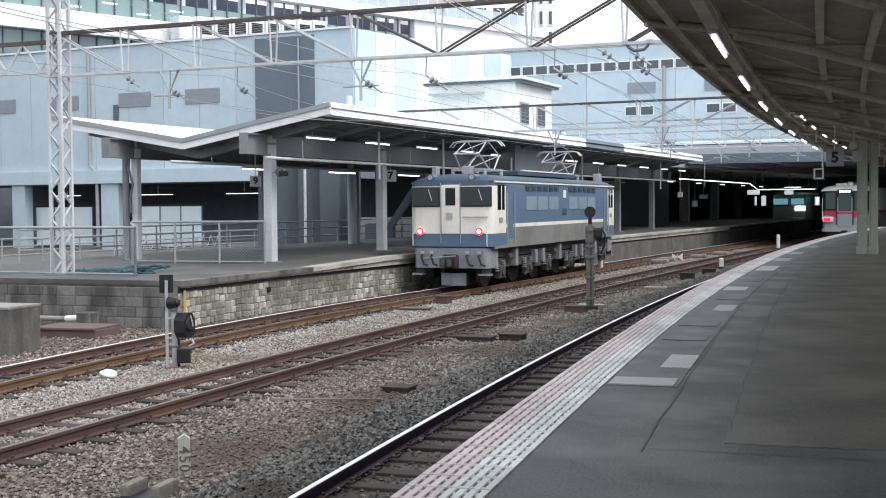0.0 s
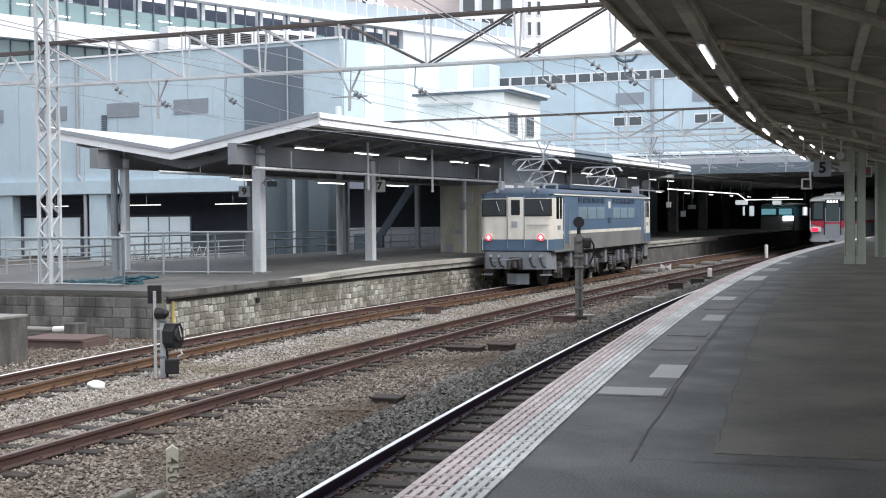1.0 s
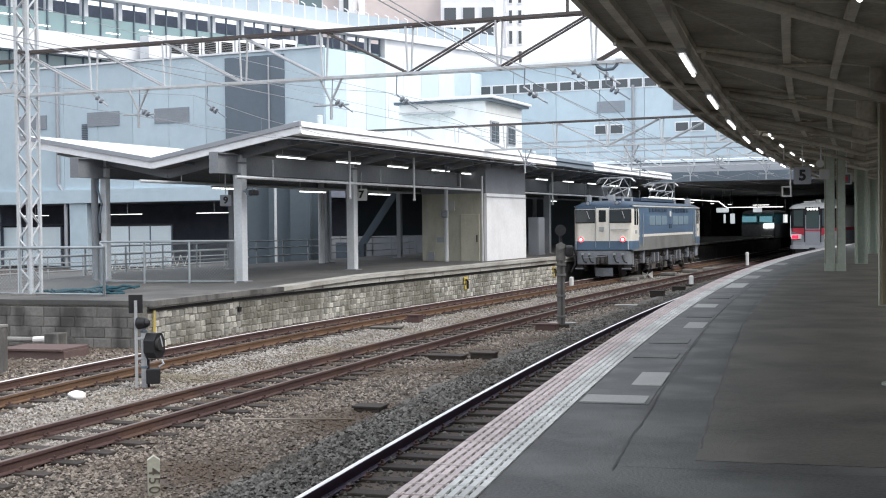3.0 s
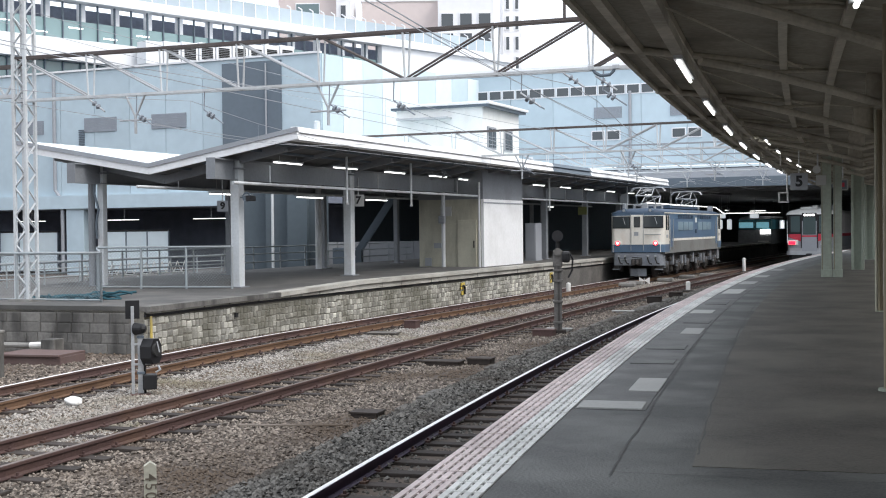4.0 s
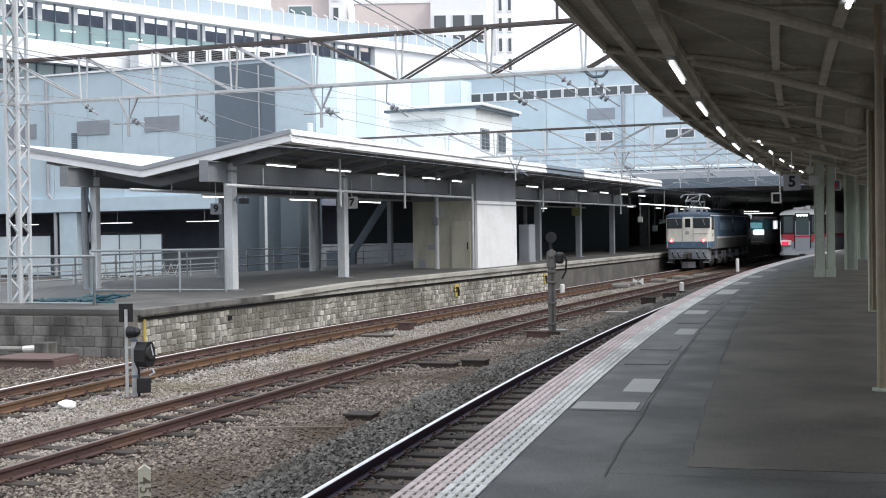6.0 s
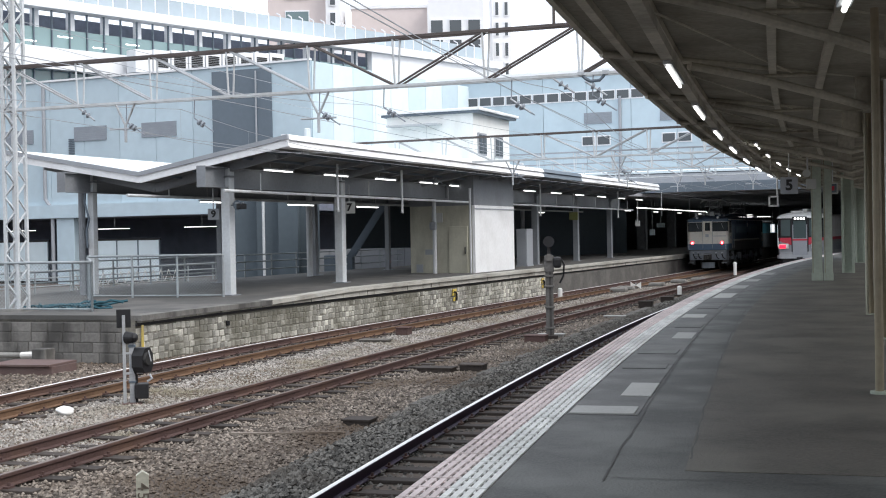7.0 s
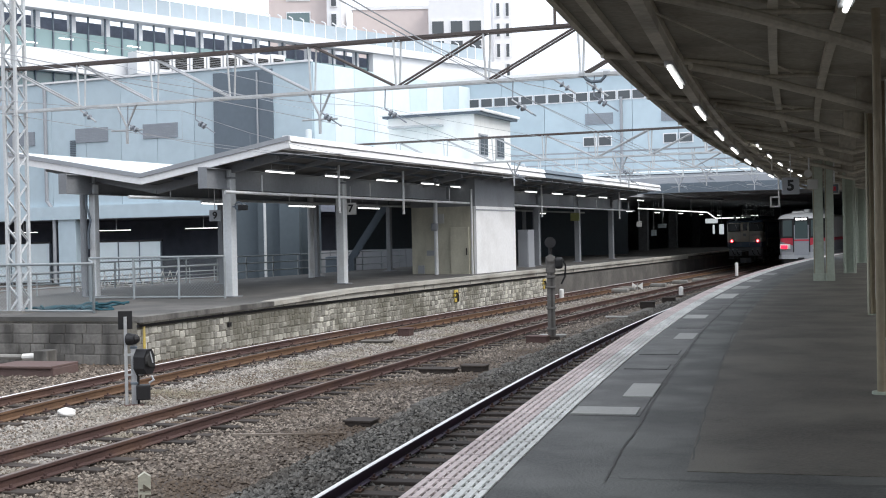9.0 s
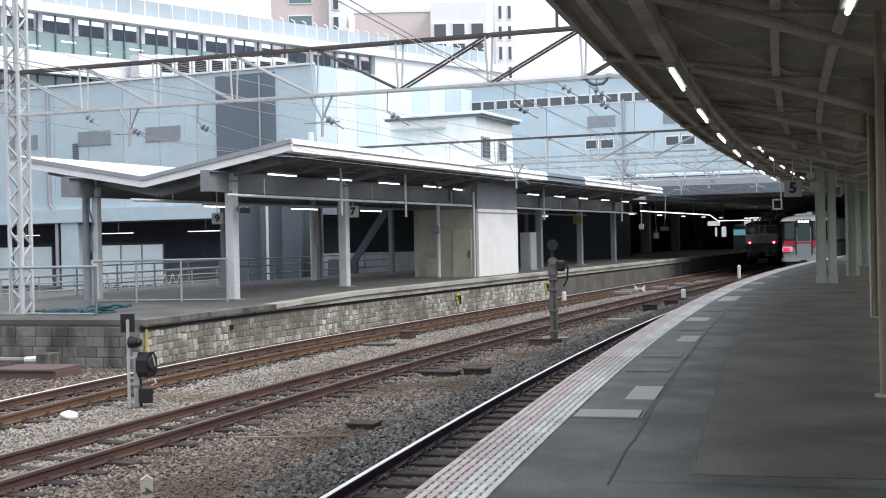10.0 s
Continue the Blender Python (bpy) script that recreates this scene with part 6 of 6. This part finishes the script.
def roadside_boxes():
    t = thing("concrete_block", "weathered grey concrete block on the ballast", "block", Matrix.Translation((-9.74, 23.6, -0.19)) @ Matrix.Rotation(radians(-15), 4, "Z"))
    part("block", make(lambda b: box(b, (0, 0, 0.45), (1.6, 1.0, 0.92), None, 0.03)), "greystone", t)
    part("cap", make(lambda b: box(b, (0, 0, 0.92), (1.62, 1.02, 0.05), None, 0.01)), "concrete", t)
    t = thing("cable_pit", "low red-brown lidded cable pit on the ballast", "pit", Matrix.Translation((-8.98, 26.6, -0.19)) @ Matrix.Rotation(radians(-14), 4, "Z"))
    part("side", make(lambda b: box(b, (0, 0, 0.09), (1.45, 1.0, 0.18), None, 0.01)), "pipebrown", t)
    part("lid", make(lambda b: box(b, (-0.08, 0, 0.205), (1.55, 1.1, 0.05), None, 0.01)), "pipebrown", t, "red-brown steel lid")
    t = thing("drain_pipe", "pale drain pipe lying at the wall foot", "pipe", Matrix.Translation((-9.92, 28.1, 0.06)) @ Matrix.Rotation(radians(-16), 4, "Z"))
    part("tube", make(lambda b: rod(b, (-1.6, 0, 0), (0.15, 0, 0), 0.06, 8)), "concrete", t)
    part("white_end", make(lambda b: rod(b, (0.15, 0, 0), (0.6, 0, 0.02), 0.075, 10)), "white", t)
    part("block", make(lambda b: box(b, (0.8, -0.1, 0.02), (0.35, 0.4, 0.3), None, 0.02)), "greystone", t)
    for x, y, w, d, h, mt in ((-1.3, 18.4, 0.42, 0.34, 0.07, "sleeper"), (-0.17, 25.3, 0.75, 0.4, 0.08, "sleeper"), (0.60, 25.4, 0.5, 0.35, 0.12, "sleeper"), (2.42, 31.9, 0.55, 0.4, 0.16, "rust"), (-1.14, 34.7, 0.35, 0.4, 0.22, "rust"),
                              (-1.85, 32.6, 0.8, 0.4, 0.06, "lid"), (2.95, 33.4, 0.7, 0.25, 0.06, "patch"), (7.5, 45.0, 0.5, 0.45, 0.25, "sleeper"), (5.7, 40.4, 0.7, 0.2, 0.05, "patch"), (9.0, 48.8, 0.5, 0.4, 0.2, "sleeper")):
        t = thing("track_box", "small dark box lying between the tracks" if mt != "patch" else "small pale concrete slab between the tracks", "box", Matrix.Translation((x, y, -0.19)) @ Matrix.Rotation(radians(-18), 4, "Z"), "boxes between the tracks")
        part("case", make(lambda b: box(b, (0, 0, h / 2), (w, d, h), None, 0.012)), mt, t)
        part("lid", make(lambda b: box(b, (0, 0, h + 0.012), (w + 0.04, d + 0.04, 0.03), None, 0.006)), mt, t)
    for x, y in ((8.3, 57.5), (11.0, 62.5), (12.8, 66.0), (14.3, 68.0), (8.9, 59.2)):
        t = thing("concrete_slab", "pale concrete block lying by the track", "slab", Matrix.Translation((x, y, -0.19)) @ Matrix.Rotation(radians(-22), 4, "Z"), "slabs by the track")
        part("slab", make(lambda b: box(b, (0, 0, 0.12), (0.8, 0.5, 0.16), None, 0.04)), "concrete", t)
        part("top", make(lambda b: box(b, (0, 0, 0.2), (0.7, 0.4, 0.03), None, 0.01)), "concrete", t)
    for x, y, h in ((10.25, 52.7, 0.42), (17.8, 74.0, 0.85), (5.0, 52.0, 0.45)):
        t = thing("marker_stub", "short white marker post between the tracks", "post", Matrix.Translation((x, y, -0.19)), "marker posts")
        part("post", make(lambda b: rod(b, (0, 0, 0), (0, 0, h), 0.10, 10)), "white", t)
        part("cap", make(lambda b: ball(b, (0, 0, h), 0.10, 10, 0.5)), "white", t)
        part("foot", make(lambda b: box(b, (0, 0, 0.04), (0.4, 0.4, 0.1), None, 0.02)), "sleeper", t)
    t = thing("bow_tie_marker", "white bow-tie shaped clearance marker by the rail", "marker", face_eye((9.55, 60.2, 0.0)))
    part("wing", make(lambda b: prism(b, [(-0.26, -0.18), (0.0, 0.0), (-0.26, 0.18)], -0.02, 0.02, pose(0, 0, 0, 90, 0, 0))), "white", t)
    part("wing", make(lambda b: prism(b, [(0.26, -0.18), (0.26, 0.18), (0.0, 0.0)], -0.02, 0.02, pose(0, 0, 0, 90, 0, 0))), "white", t)
    part("stake", make(lambda b: rod(b, (0, 0.05, -0.2), (0, 0.05, 0.12), 0.03, 6)), "galv", t)
    bm = bmesh.new()
    bar(bm, (-3.1, 17.5, -0.15), (-1.5, 17.4, -0.15), 0.05, 0.025)
    tagged(part("plank", bm, "stones"), "thin weathered plank on the ballast", "plank")
    # trough of loose concrete lids beside the dark ballast, partly buried
    t = thing("cable_trough_run", "row of grey concrete trough lids half buried in ballast", "trough", kind="structure")
    rnd = random.Random(8)
    me = bpy.data.meshes.new("trough_lid")
    b = make(lambda q: box(q, (0, 0, 0), (0.24, 0.58, 0.07), None, 0.01))
    b.to_mesh(me), b.free()
    me.materials.append(M["lid"])
    y = 18.2
    while y < 60:
        if not (20.2 < y < 22.6 or 27.4 < y < 31.0) and rnd.random() < 0.85:
            piece("trough_lid", me, t, stand(near_line, y, -3.46 + rnd.uniform(-0.03, 0.03), -0.168 + rnd.uniform(-0.014, 0.010)) @ pose(0, 0, 0, rnd.uniform(-1.5, 1.5), rnd.uniform(-2, 2), rnd.uniform(-3, 3)))
        y += 0.6
    # white bag
    bm = bmesh.new()
    bmesh.ops.create_icosphere(bm, subdivisions=3, radius=0.145)
    for v in bm.verts:
        v.co *= 1 + 0.35 * noise.noise(v.co * 9)
        v.co.z *= 0.55
    ob = part("plastic_bag", bm, "white", None, "", True)
    ob.matrix_world = Matrix.Translation((-6.2, 19.8, -0.10))
    tagged(ob, "crumpled white plastic bag lying on the ballast", "bag")


roadside_boxes()


def curve_post():
    m = Matrix.Translation((-3.20, 12.75, -0.31)) @ Matrix.Rotation(radians(14), 4, "Z")
    t = thing("curve_post", "pale concrete curve post lettered with black numerals", "post", m)
    part("post", make(lambda b: (prism(b, [(-0.065, 0), (0.065, 0), (0.065, 0.50), (0.0, 0.545), (-0.065, 0.50)], -0.05, 0.05, pose(0, 0, 0, 90, 0, 0)))), "cream", t)
    for k, digit in enumerate("450"):
        writing(digit, 0.165, "numeralbrown", t, pose(0, -0.054, 0.385 - 0.097 * k, 90, 0, 0) @ pose(0, 0, 0, 0, 0, -90), "numeral", 0.004)
    t = thing("cable_trough", "rough dark concrete cable trough in the ballast", "trough", Matrix.Translation((-3.30, 11.75, -0.20)) @ Matrix.Rotation(radians(-12), 4, "Z"))
    for x in (-0.16, 0.17):
        part("wall", make(lambda b: box(b, (x, 0, 0.06), (0.11, 0.4, 0.20), None, 0.03)), "mortar", t)
    part("bottom", make(lambda b: box(b, (0, 0, 0.02), (0.4, 0.5, 0.06))), "black", t)


curve_post()


def dwarf_signal():
    """A shunting signal seen from behind: a board, two hoods and a relay box on a post."""
    m = Matrix.Translation((-5.54, 21.0, -0.19)) @ Matrix.Rotation(radians(14), 4, "Z")
    t = thing("shunting_signal", "black shunting signal on a pale post, seen from behind", "signal", m)
    part("post", make(lambda b: box(b, (0, 0, 0.78), (0.055, 0.055, 1.56), None, 0.008)), "galv", t)
    part("rear_post", make(lambda b: box(b, (0.13, 0.05, 0.55), (0.10, 0.08, 1.1), None, 0.008)), "galv", t)
    part("board", make(lambda b: box(b, (0.0, 0.05, 1.50), (0.24, 0.03, 0.32), None, 0.005)), "black", t)
    part("hood", make(lambda b: (rod(b, (0.04, 0.02, 1.17), (0.17, -0.05, 1.17), 0.11, 18, 0.085), ball(b, (0.16, -0.03, 1.17), 0.085, 10))), "black", t)
    part("lamp_case", make(lambda b: prism(b, [(-0.15, 0.08), (-0.07, 0.21), (0.07, 0.21), (0.15, 0.08), (0.15, -0.12), (0.08, -0.22), (-0.08, -0.22), (-0.15, -0.12)], -0.11, 0.12, Matrix.Translation((0.30, 0.0, 0.78)) @ pose(0, 0, 0, 90, 0, 52))), "black", t)
    part("hood_rim", make(lambda b: rod(b, (0.36, -0.06, 0.80), (0.42, -0.10, 0.80), 0.13, 16, 0.11)), "rubber", t)
    # pale bar in place of the highlight along the hood's right edge
    part("hood_edge", make(lambda b: bar(b, (0.41, -0.14, 0.95), (0.45, -0.14, 0.76), 0.02)), "galv", t)
    part("relay_box", make(lambda b: box(b, (0.28, 0.02, 0.24), (0.24, 0.24, 0.26), None, 0.02)), "black", t)
    for z in (0.55, 0.9):
        part("bracket", make(lambda b: bar(b, (-0.03, 0, z), (0.3, 0.03, z), 0.035)), "galv", t)
    part("cable", make(lambda b: pipe(b, [(0.42, 0, 0.52), (0.46, -0.04, 0.45), (0.38, -0.03, 0.40)], 0.02, 6)), "silver", t)
    part("foot", make(lambda b: box(b, (0.12, 0, 0.02), (0.34, 0.24, 0.04), None, 0.01)), "rust", t)
    for z in (0.40, 1.02):
        part("bolt_strap", make(lambda b: box(b, (0.13, 0.05, z), (0.13, 0.11, 0.04), None, 0.008)), "panelgrey", t)
    part("conduit", make(lambda b: pipe(b, [(0.20, 0.06, 0.0), (0.20, 0.04, 0.5), (0.16, -0.03, 0.62), (0.22, -0.05, 0.70)], 0.022, 7)), "rubber", t)


dwarf_signal()


def tall_signal():
    m = Matrix.Translation((2.86, 32.7, -0.19)) @ Matrix.Rotation(radians(-5), 4, "Z")
    t = thing("signal_post", "grey signal post with dark lamp heads", "signal", m)
    part("post", make(lambda b: box(b, (0, 0, 0.95), (0.21, 0.18, 1.9), None, 0.02)), "rustpost", t, "weathered channel post")
    part("post_slot", make(lambda b: box(b, (0.02, -0.095, 0.95), (0.06, 0.02, 1.8))), "bogie", t)
    part("lamp_head", make(lambda b: (box(b, (0.0, 0.0, 2.02), (0.26, 0.22, 0.46), None, 0.04), rod(b, (0, 0.05, 2.2), (0, -0.18, 2.2), 0.10, 14))), "rustpost", t)
    part("top_lamp", make(lambda b: (rod(b, (0, 0.12, 2.62), (0, -0.14, 2.62), 0.15, 18), rod(b, (0, 0.0, 2.25), (0, 0.0, 2.5), 0.05, 8))), "black", t, "round black lamp")
    part("side_case", make(lambda b: box(b, (0.22, -0.02, 2.06), (0.22, 0.34, 0.30), None, 0.07)), "black", t)
    part("clamp", make(lambda b: [box(b, (0.0, 0.0, z), (0.27, 0.24, 0.06), None, 0.01) for z in (0.3, 0.86, 1.42, 1.7)]), "rustpost", t)
    part("cable", make(lambda b: pipe(b, [(0.16, -0.05, 2.15), (0.30, -0.08, 2.2), (0.40, -0.08, 2.0), (0.38, -0.05, 1.7), (0.28, -0.05, 1.5)], 0.025, 6)), "black", t)
    part("foot", make(lambda b: box(b, (0, 0, 0.05), (0.42, 0.36, 0.10), None, 0.02)), "sleeper", t)


tall_signal()


# ---------------- stone wall of the far platform ----------------
def stone_mesh(name, w, h, d, seed, material, uneven=0.16):
    rnd = random.Random(seed)
    bm = bmesh.new()
    back = [bm.verts.new((x * w / 2, 0, z * h / 2)) for x, z in ((-1, -1), (1, -1), (1, 1), (-1, 1))]
    mid = [bm.verts.new((x * w / 2 * (1 - rnd.random() * uneven), d * 0.65, z * h / 2 * (1 - rnd.random() * uneven))) for x, z in ((-1, -1), (1, -1), (1, 1), (-1, 1))]
    top = [bm.verts.new((v.co.x * 0.80, d * rnd.uniform(0.9, 1.1), v.co.z * 0.78)) for v in mid]
    for a, b in ((back, mid), (mid, top)):
        for i in range(4):
            bm.faces.new((a[i], a[(i + 1) % 4], b[(i + 1) % 4], b[i]))
    bm.faces.new(top)
    bmesh.ops.recalc_face_normals(bm, faces=bm.faces)
    me = bpy.data.meshes.new(name)
    bm.to_mesh(me), bm.free()
    me.materials.append(M[material])
    return me


def stone_wall():
    kinds = [stone_mesh("stone", 0.205, 0.168, 0.036, k, "masonry", 0.3) for k in range(12)]
    rest_v, rest_f = [], []
    rnd = random.Random(3)
    count = 0
    rows = 5
    for r in range(rows):
        z = -0.11 + 0.168 * r
        y = 27.42 + (0.1 if r % 2 else 0)
        while y < 56.5:
            step = rnd.uniform(0.14, 0.26)
            me = rnd.choice(kinds)
            h = heading(far_line, y)
            # its outward side faces the track
            m = Matrix.Translation(on(far_line, y + step * 0.45, -1.93, z + rnd.uniform(-0.02, 0.02))) @ Matrix.Rotation(-h - math.pi / 2, 4, "Z") @ Matrix.Rotation(rnd.uniform(-0.10, 0.10), 4, "Y") @ Matrix.Diagonal((step / 0.205 * rnd.uniform(0.86, 0.97), rnd.uniform(0.35, 0.9), rnd.uniform(0.84, 1.02), 1.0))
            if count < 300 and y < 39.0:
                ob = new("stone", me)
                ob.parent = platform_far
                ob.matrix_local = m
                count += 1
            else:
                base = len(rest_v)
                rest_v += [tuple(m @ v.co) for v in me.vertices]
                rest_f += [tuple(base + i for i in p.vertices) for p in me.polygons]
            y += step * math.cos(h)
    me = bpy.data.meshes.new("stones")
    me.from_pydata(rest_v, [], rest_f)
    me.materials.append(M["masonry"])
    ob = new("far_stones", me)
    ob.parent = platform_far
    tagged(ob, kind="stuff")
    # large grey blocks of the end wall
    big = [stone_mesh("end_block", 0.50, 0.238, 0.016, 40 + k, "greystone", 0.10) for k in range(5)]
    h = heading(far_line, 27.4)
    for r in range(4):
        x = 0.1 + (0.25 if r % 2 else 0)
        while x < 10.0:
            w = rnd.uniform(0.30, 0.58)
            m = Matrix.Translation(on(far_line, 27.38, -1.95 - x - w / 2, -0.07 + 0.24 * r)) @ Matrix.Rotation(math.pi - h, 4, "Z") @ Matrix.Diagonal((w / 0.5, 1, 1, 1))
            ob = new("end_block", rnd.choice(big))
            ob.parent = platform_far
            ob.matrix_local = m
            x += w + 0.01
    boxes_at = [(31.2, 0.45, 0.10), (45.6, 0.35, 0.45), (55.3, 0.35, 0.45)]
    for y, z, s in boxes_at:
        bm = bmesh.new()
        here = Matrix.Translation(on(far_line, y, -1.86, z)) @ Matrix.Rotation(-heading(far_line, y) - math.pi / 2, 4, "Z")
        if s < 0.2:
            box(bm, (0, 0, 0), (0.13, 0.05, s + 0.02))
            part("drain_hole", bm, "black", platform_far).matrix_world = here
            continue
        for cx, cz, w, h in ((0.06, 0.19, 0.34, 0.13), (-0.12, 0.06, 0.15, 0.12), (-0.10, -0.12, 0.17, 0.18), (0.12, -0.14, 0.14, 0.15), (0.20, 0.05, 0.12, 0.10)):
            box(bm, (cx, 0, cz), (w, 0.04, h), None, 0.012)
        part("yellow_mark", bm, "yellow", platform_far, "chipped yellow paint").matrix_world = here
        bm = make(lambda q: pipe(q, [(0.16, 0.05, 0.14), (0.02, 0.05, 0.12), (-0.03, 0.05, 0.05), (-0.02, 0.05, -0.20)], 0.035, 7))
        part("drain_elbow", bm, "black", platform_far, "black drain elbow").matrix_world = here
    bm = bmesh.new()
    box(bm, (0, 0, 0), (0.07, 0.03, 0.8))
    o = part("corner_mark", bm, "yellow", platform_far)
    o.matrix_world = Matrix.Translation(on(far_line, 27.55, -1.84, 0.3)) @ Matrix.Rotation(-heading(far_line, 27.5) - math.pi / 2, 4, "Z")


stone_wall()


# ---------------- edge tiles of the near platform ----------------
def tile_mesh(name, material, bridge):
    """A tile with four rows of raised pads."""
    bm = bmesh.new()
    box(bm, (0, 0, -0.014), (0.26, 0.292, 0.02))
    for f in bm.faces:
        f.material_index = 1

    def pad(x, y, w, l):
        a = [bm.verts.new((x + sx * w / 2, y + sy * l / 2, -0.005)) for sx, sy in ((-1, -1), (1, -1), (1, 1), (-1, 1))]
        b = [bm.verts.new((x + sx * (w / 2 - 0.003), y + sy * (l / 2 - 0.003), 0.006)) for sx, sy in ((-1, -1), (1, -1), (1, 1), (-1, 1))]
        bm.faces.new(b)
        for k in range(4):
            bm.faces.new((a[k], a[(k + 1) % 4], b[(k + 1) % 4], b[k]))
    for i in range(4):
        pad(-0.0975 + 0.065 * i, 0, 0.047, 0.284)
        if i < 3 or bridge:
            pad(-0.065 + 0.065 * i, -0.118, 0.019, 0.05)
            pad(-0.065 + 0.065 * i, 0.045, 0.019, 0.04)
    me = bpy.data.meshes.new(name)
    bm.to_mesh(me), bm.free()
    me.materials.append(M[material])
    me.materials.append(M["grout"])
    return me


def edge_tiles():
    pink, white = tile_mesh("pink_tile", "tilep", True), tile_mesh("white_tile", "tilew", False)
    rest = {0: ([], []), 1: ([], [])}
    count = 0
    y = 5.0
    while y < 100:
        h = heading(near_line, y)
        for c, me in ((0, pink), (1, white)):
            m = stand(near_line, y, 0.133 + 0.26 * c, PZ - 0.004) @ pose(random.uniform(-0.001, 0.001), 0, random.uniform(-0.0015, 0.0015))
            if count < 300 and y > 6.0:
                piece("edge_tile", me, platform_near, m)
                count += 1
            else:
                v, f = rest[c]
                base = len(v)
                v += [tuple(m @ q.co) for q in me.vertices]
                f += [tuple(base + i for i in p.vertices) for p in me.polygons if p.material_index == 0]
        y += 0.298 * math.cos(h)
    for c, mt in ((0, "tilep"), (1, "tilew")):
        me = bpy.data.meshes.new("far_tiles")
        me.from_pydata(rest[c][0], [], rest[c][1])
        me.materials.append(M[mt])
        ob = new("far_tiles", me)
        ob.parent = platform_near
        tagged(ob, kind="stuff")


edge_tiles()


# ---------------- loose ballast ----------------
def ballast():
    rnd = np.random.RandomState(7)
    base = np.array([(1, 0, 0), (-1, 0, 0), (0, 1, 0), (0, -1, 0), (0, 0, 1), (0, 0, -1)], float)
    tri = np.array([(0, 2, 4), (2, 1, 4), (1, 3, 4), (3, 0, 4), (2, 0, 5), (1, 2, 5), (3, 1, 5), (0, 3, 5)])

    def heap(name, label, material, n, place, size):
        x, y, z = place(n)
        s = size * rnd.uniform(0.55, 1.35, (n, 1, 1))
        v = base[None] * s * rnd.uniform(0.6, 1.25, (n, 6, 1))
        a = rnd.uniform(0, 6.28, n)
        c, q = np.cos(a)[:, None], np.sin(a)[:, None]
        v = np.stack([v[..., 0] * c - v[..., 1] * q, v[..., 0] * q + v[..., 1] * c, v[..., 2] * 0.75 + 0.35 * v[..., 0] * rnd.uniform(-1, 1, (n, 1))], 2)
        v += np.stack([x, y, z], 1)[:, None]
        f = (tri[None] + 6 * np.arange(n)[:, None, None]).reshape(-1, 3)
        me = bpy.data.meshes.new(name)
        me.from_pydata(v.reshape(-1, 3).tolist(), [], f.tolist())
        me.materials.append(M[material])
        tagged(new(name, me), label, "ballast", kind="stuff")

    def strip(line, o0, o1, y0, y1, z=-0.185, mound=0.0):
        ks = np.array([line(q) for q in np.linspace(0, 130, 261)])
        sl = np.gradient(ks, 0.5)

        def place(n):
            y = np.exp(rnd.uniform(math.log(y0), math.log(y1), n))
            o = rnd.uniform(o0, o1, n)
            s = np.interp(y, np.linspace(0, 130, 261), sl)
            k = np.hypot(s, 1)
            u = (o - o0) / (o1 - o0)
            return np.interp(y, np.linspace(0, 130, 261), ks) + o / k, y - o * s / k, z + mound * 4 * u * (1 - u) + rnd.uniform(-0.015, 0.02, n)
        return place
    heap("ballast_brown", "brown crushed stone ballast between the rails", "stones", 105000, strip(mid_line, -2.6, 4.2, 9, 75, -0.188), 0.028)
    heap("ballast_dark", "dark grey crushed stone ballast beside the near track", "darkstones", 26000, strip(near_line, -3.5, -2.2, 7.5, 60, -0.17, 0.05), 0.034)
    heap("ballast_near", "dark crushed stone under the near track", "darkstones", 12000, strip(near_line, -2.2, -0.2, 7, 45, -0.2), 0.032)
    heap("ballast_pale", "pale crushed stone ballast beside the far track", "palestones", 42000, strip(far_line, 0.9, 3.3, 15, 70), 0.030)
    heap("ballast_far", "brown crushed stone in the far track", "stones", 26000, strip(far_line, -4.5, 0.9, 14, 60), 0.034)


ballast()


# ---------------- what moves ----------------
def run(t):
    """How far it has gone, in metres of y: it still gathers speed."""
    return 6.02 * t + 0.042 * t * t


def loco_at(t):
    """Its tail stands on the far track; at first it is still leaving the curve."""
    tail = 38.17 + run(t)
    bend = radians(3.0) * max(0.0, 1 - t / 4.0) ** 1.6
    return Matrix.Translation(on(far_line, tail)) @ Matrix.Rotation(bend - heading(far_line, tail + 8), 4, "Z") @ Matrix.Translation((0, 7.75, 0))


def motions():
    walk(loco, [(t, loco_at(t)) for t in [k / 2 for k in range(21)]])
    for w in wheels:
        base = w.matrix_basis.translation.copy()
        walk(w, [(k / 10, Matrix.Translation(base) @ Matrix.Rotation(-run(k / 10) * 1.0885 / 0.56, 4, "X")) for k in range(101)])


motions()
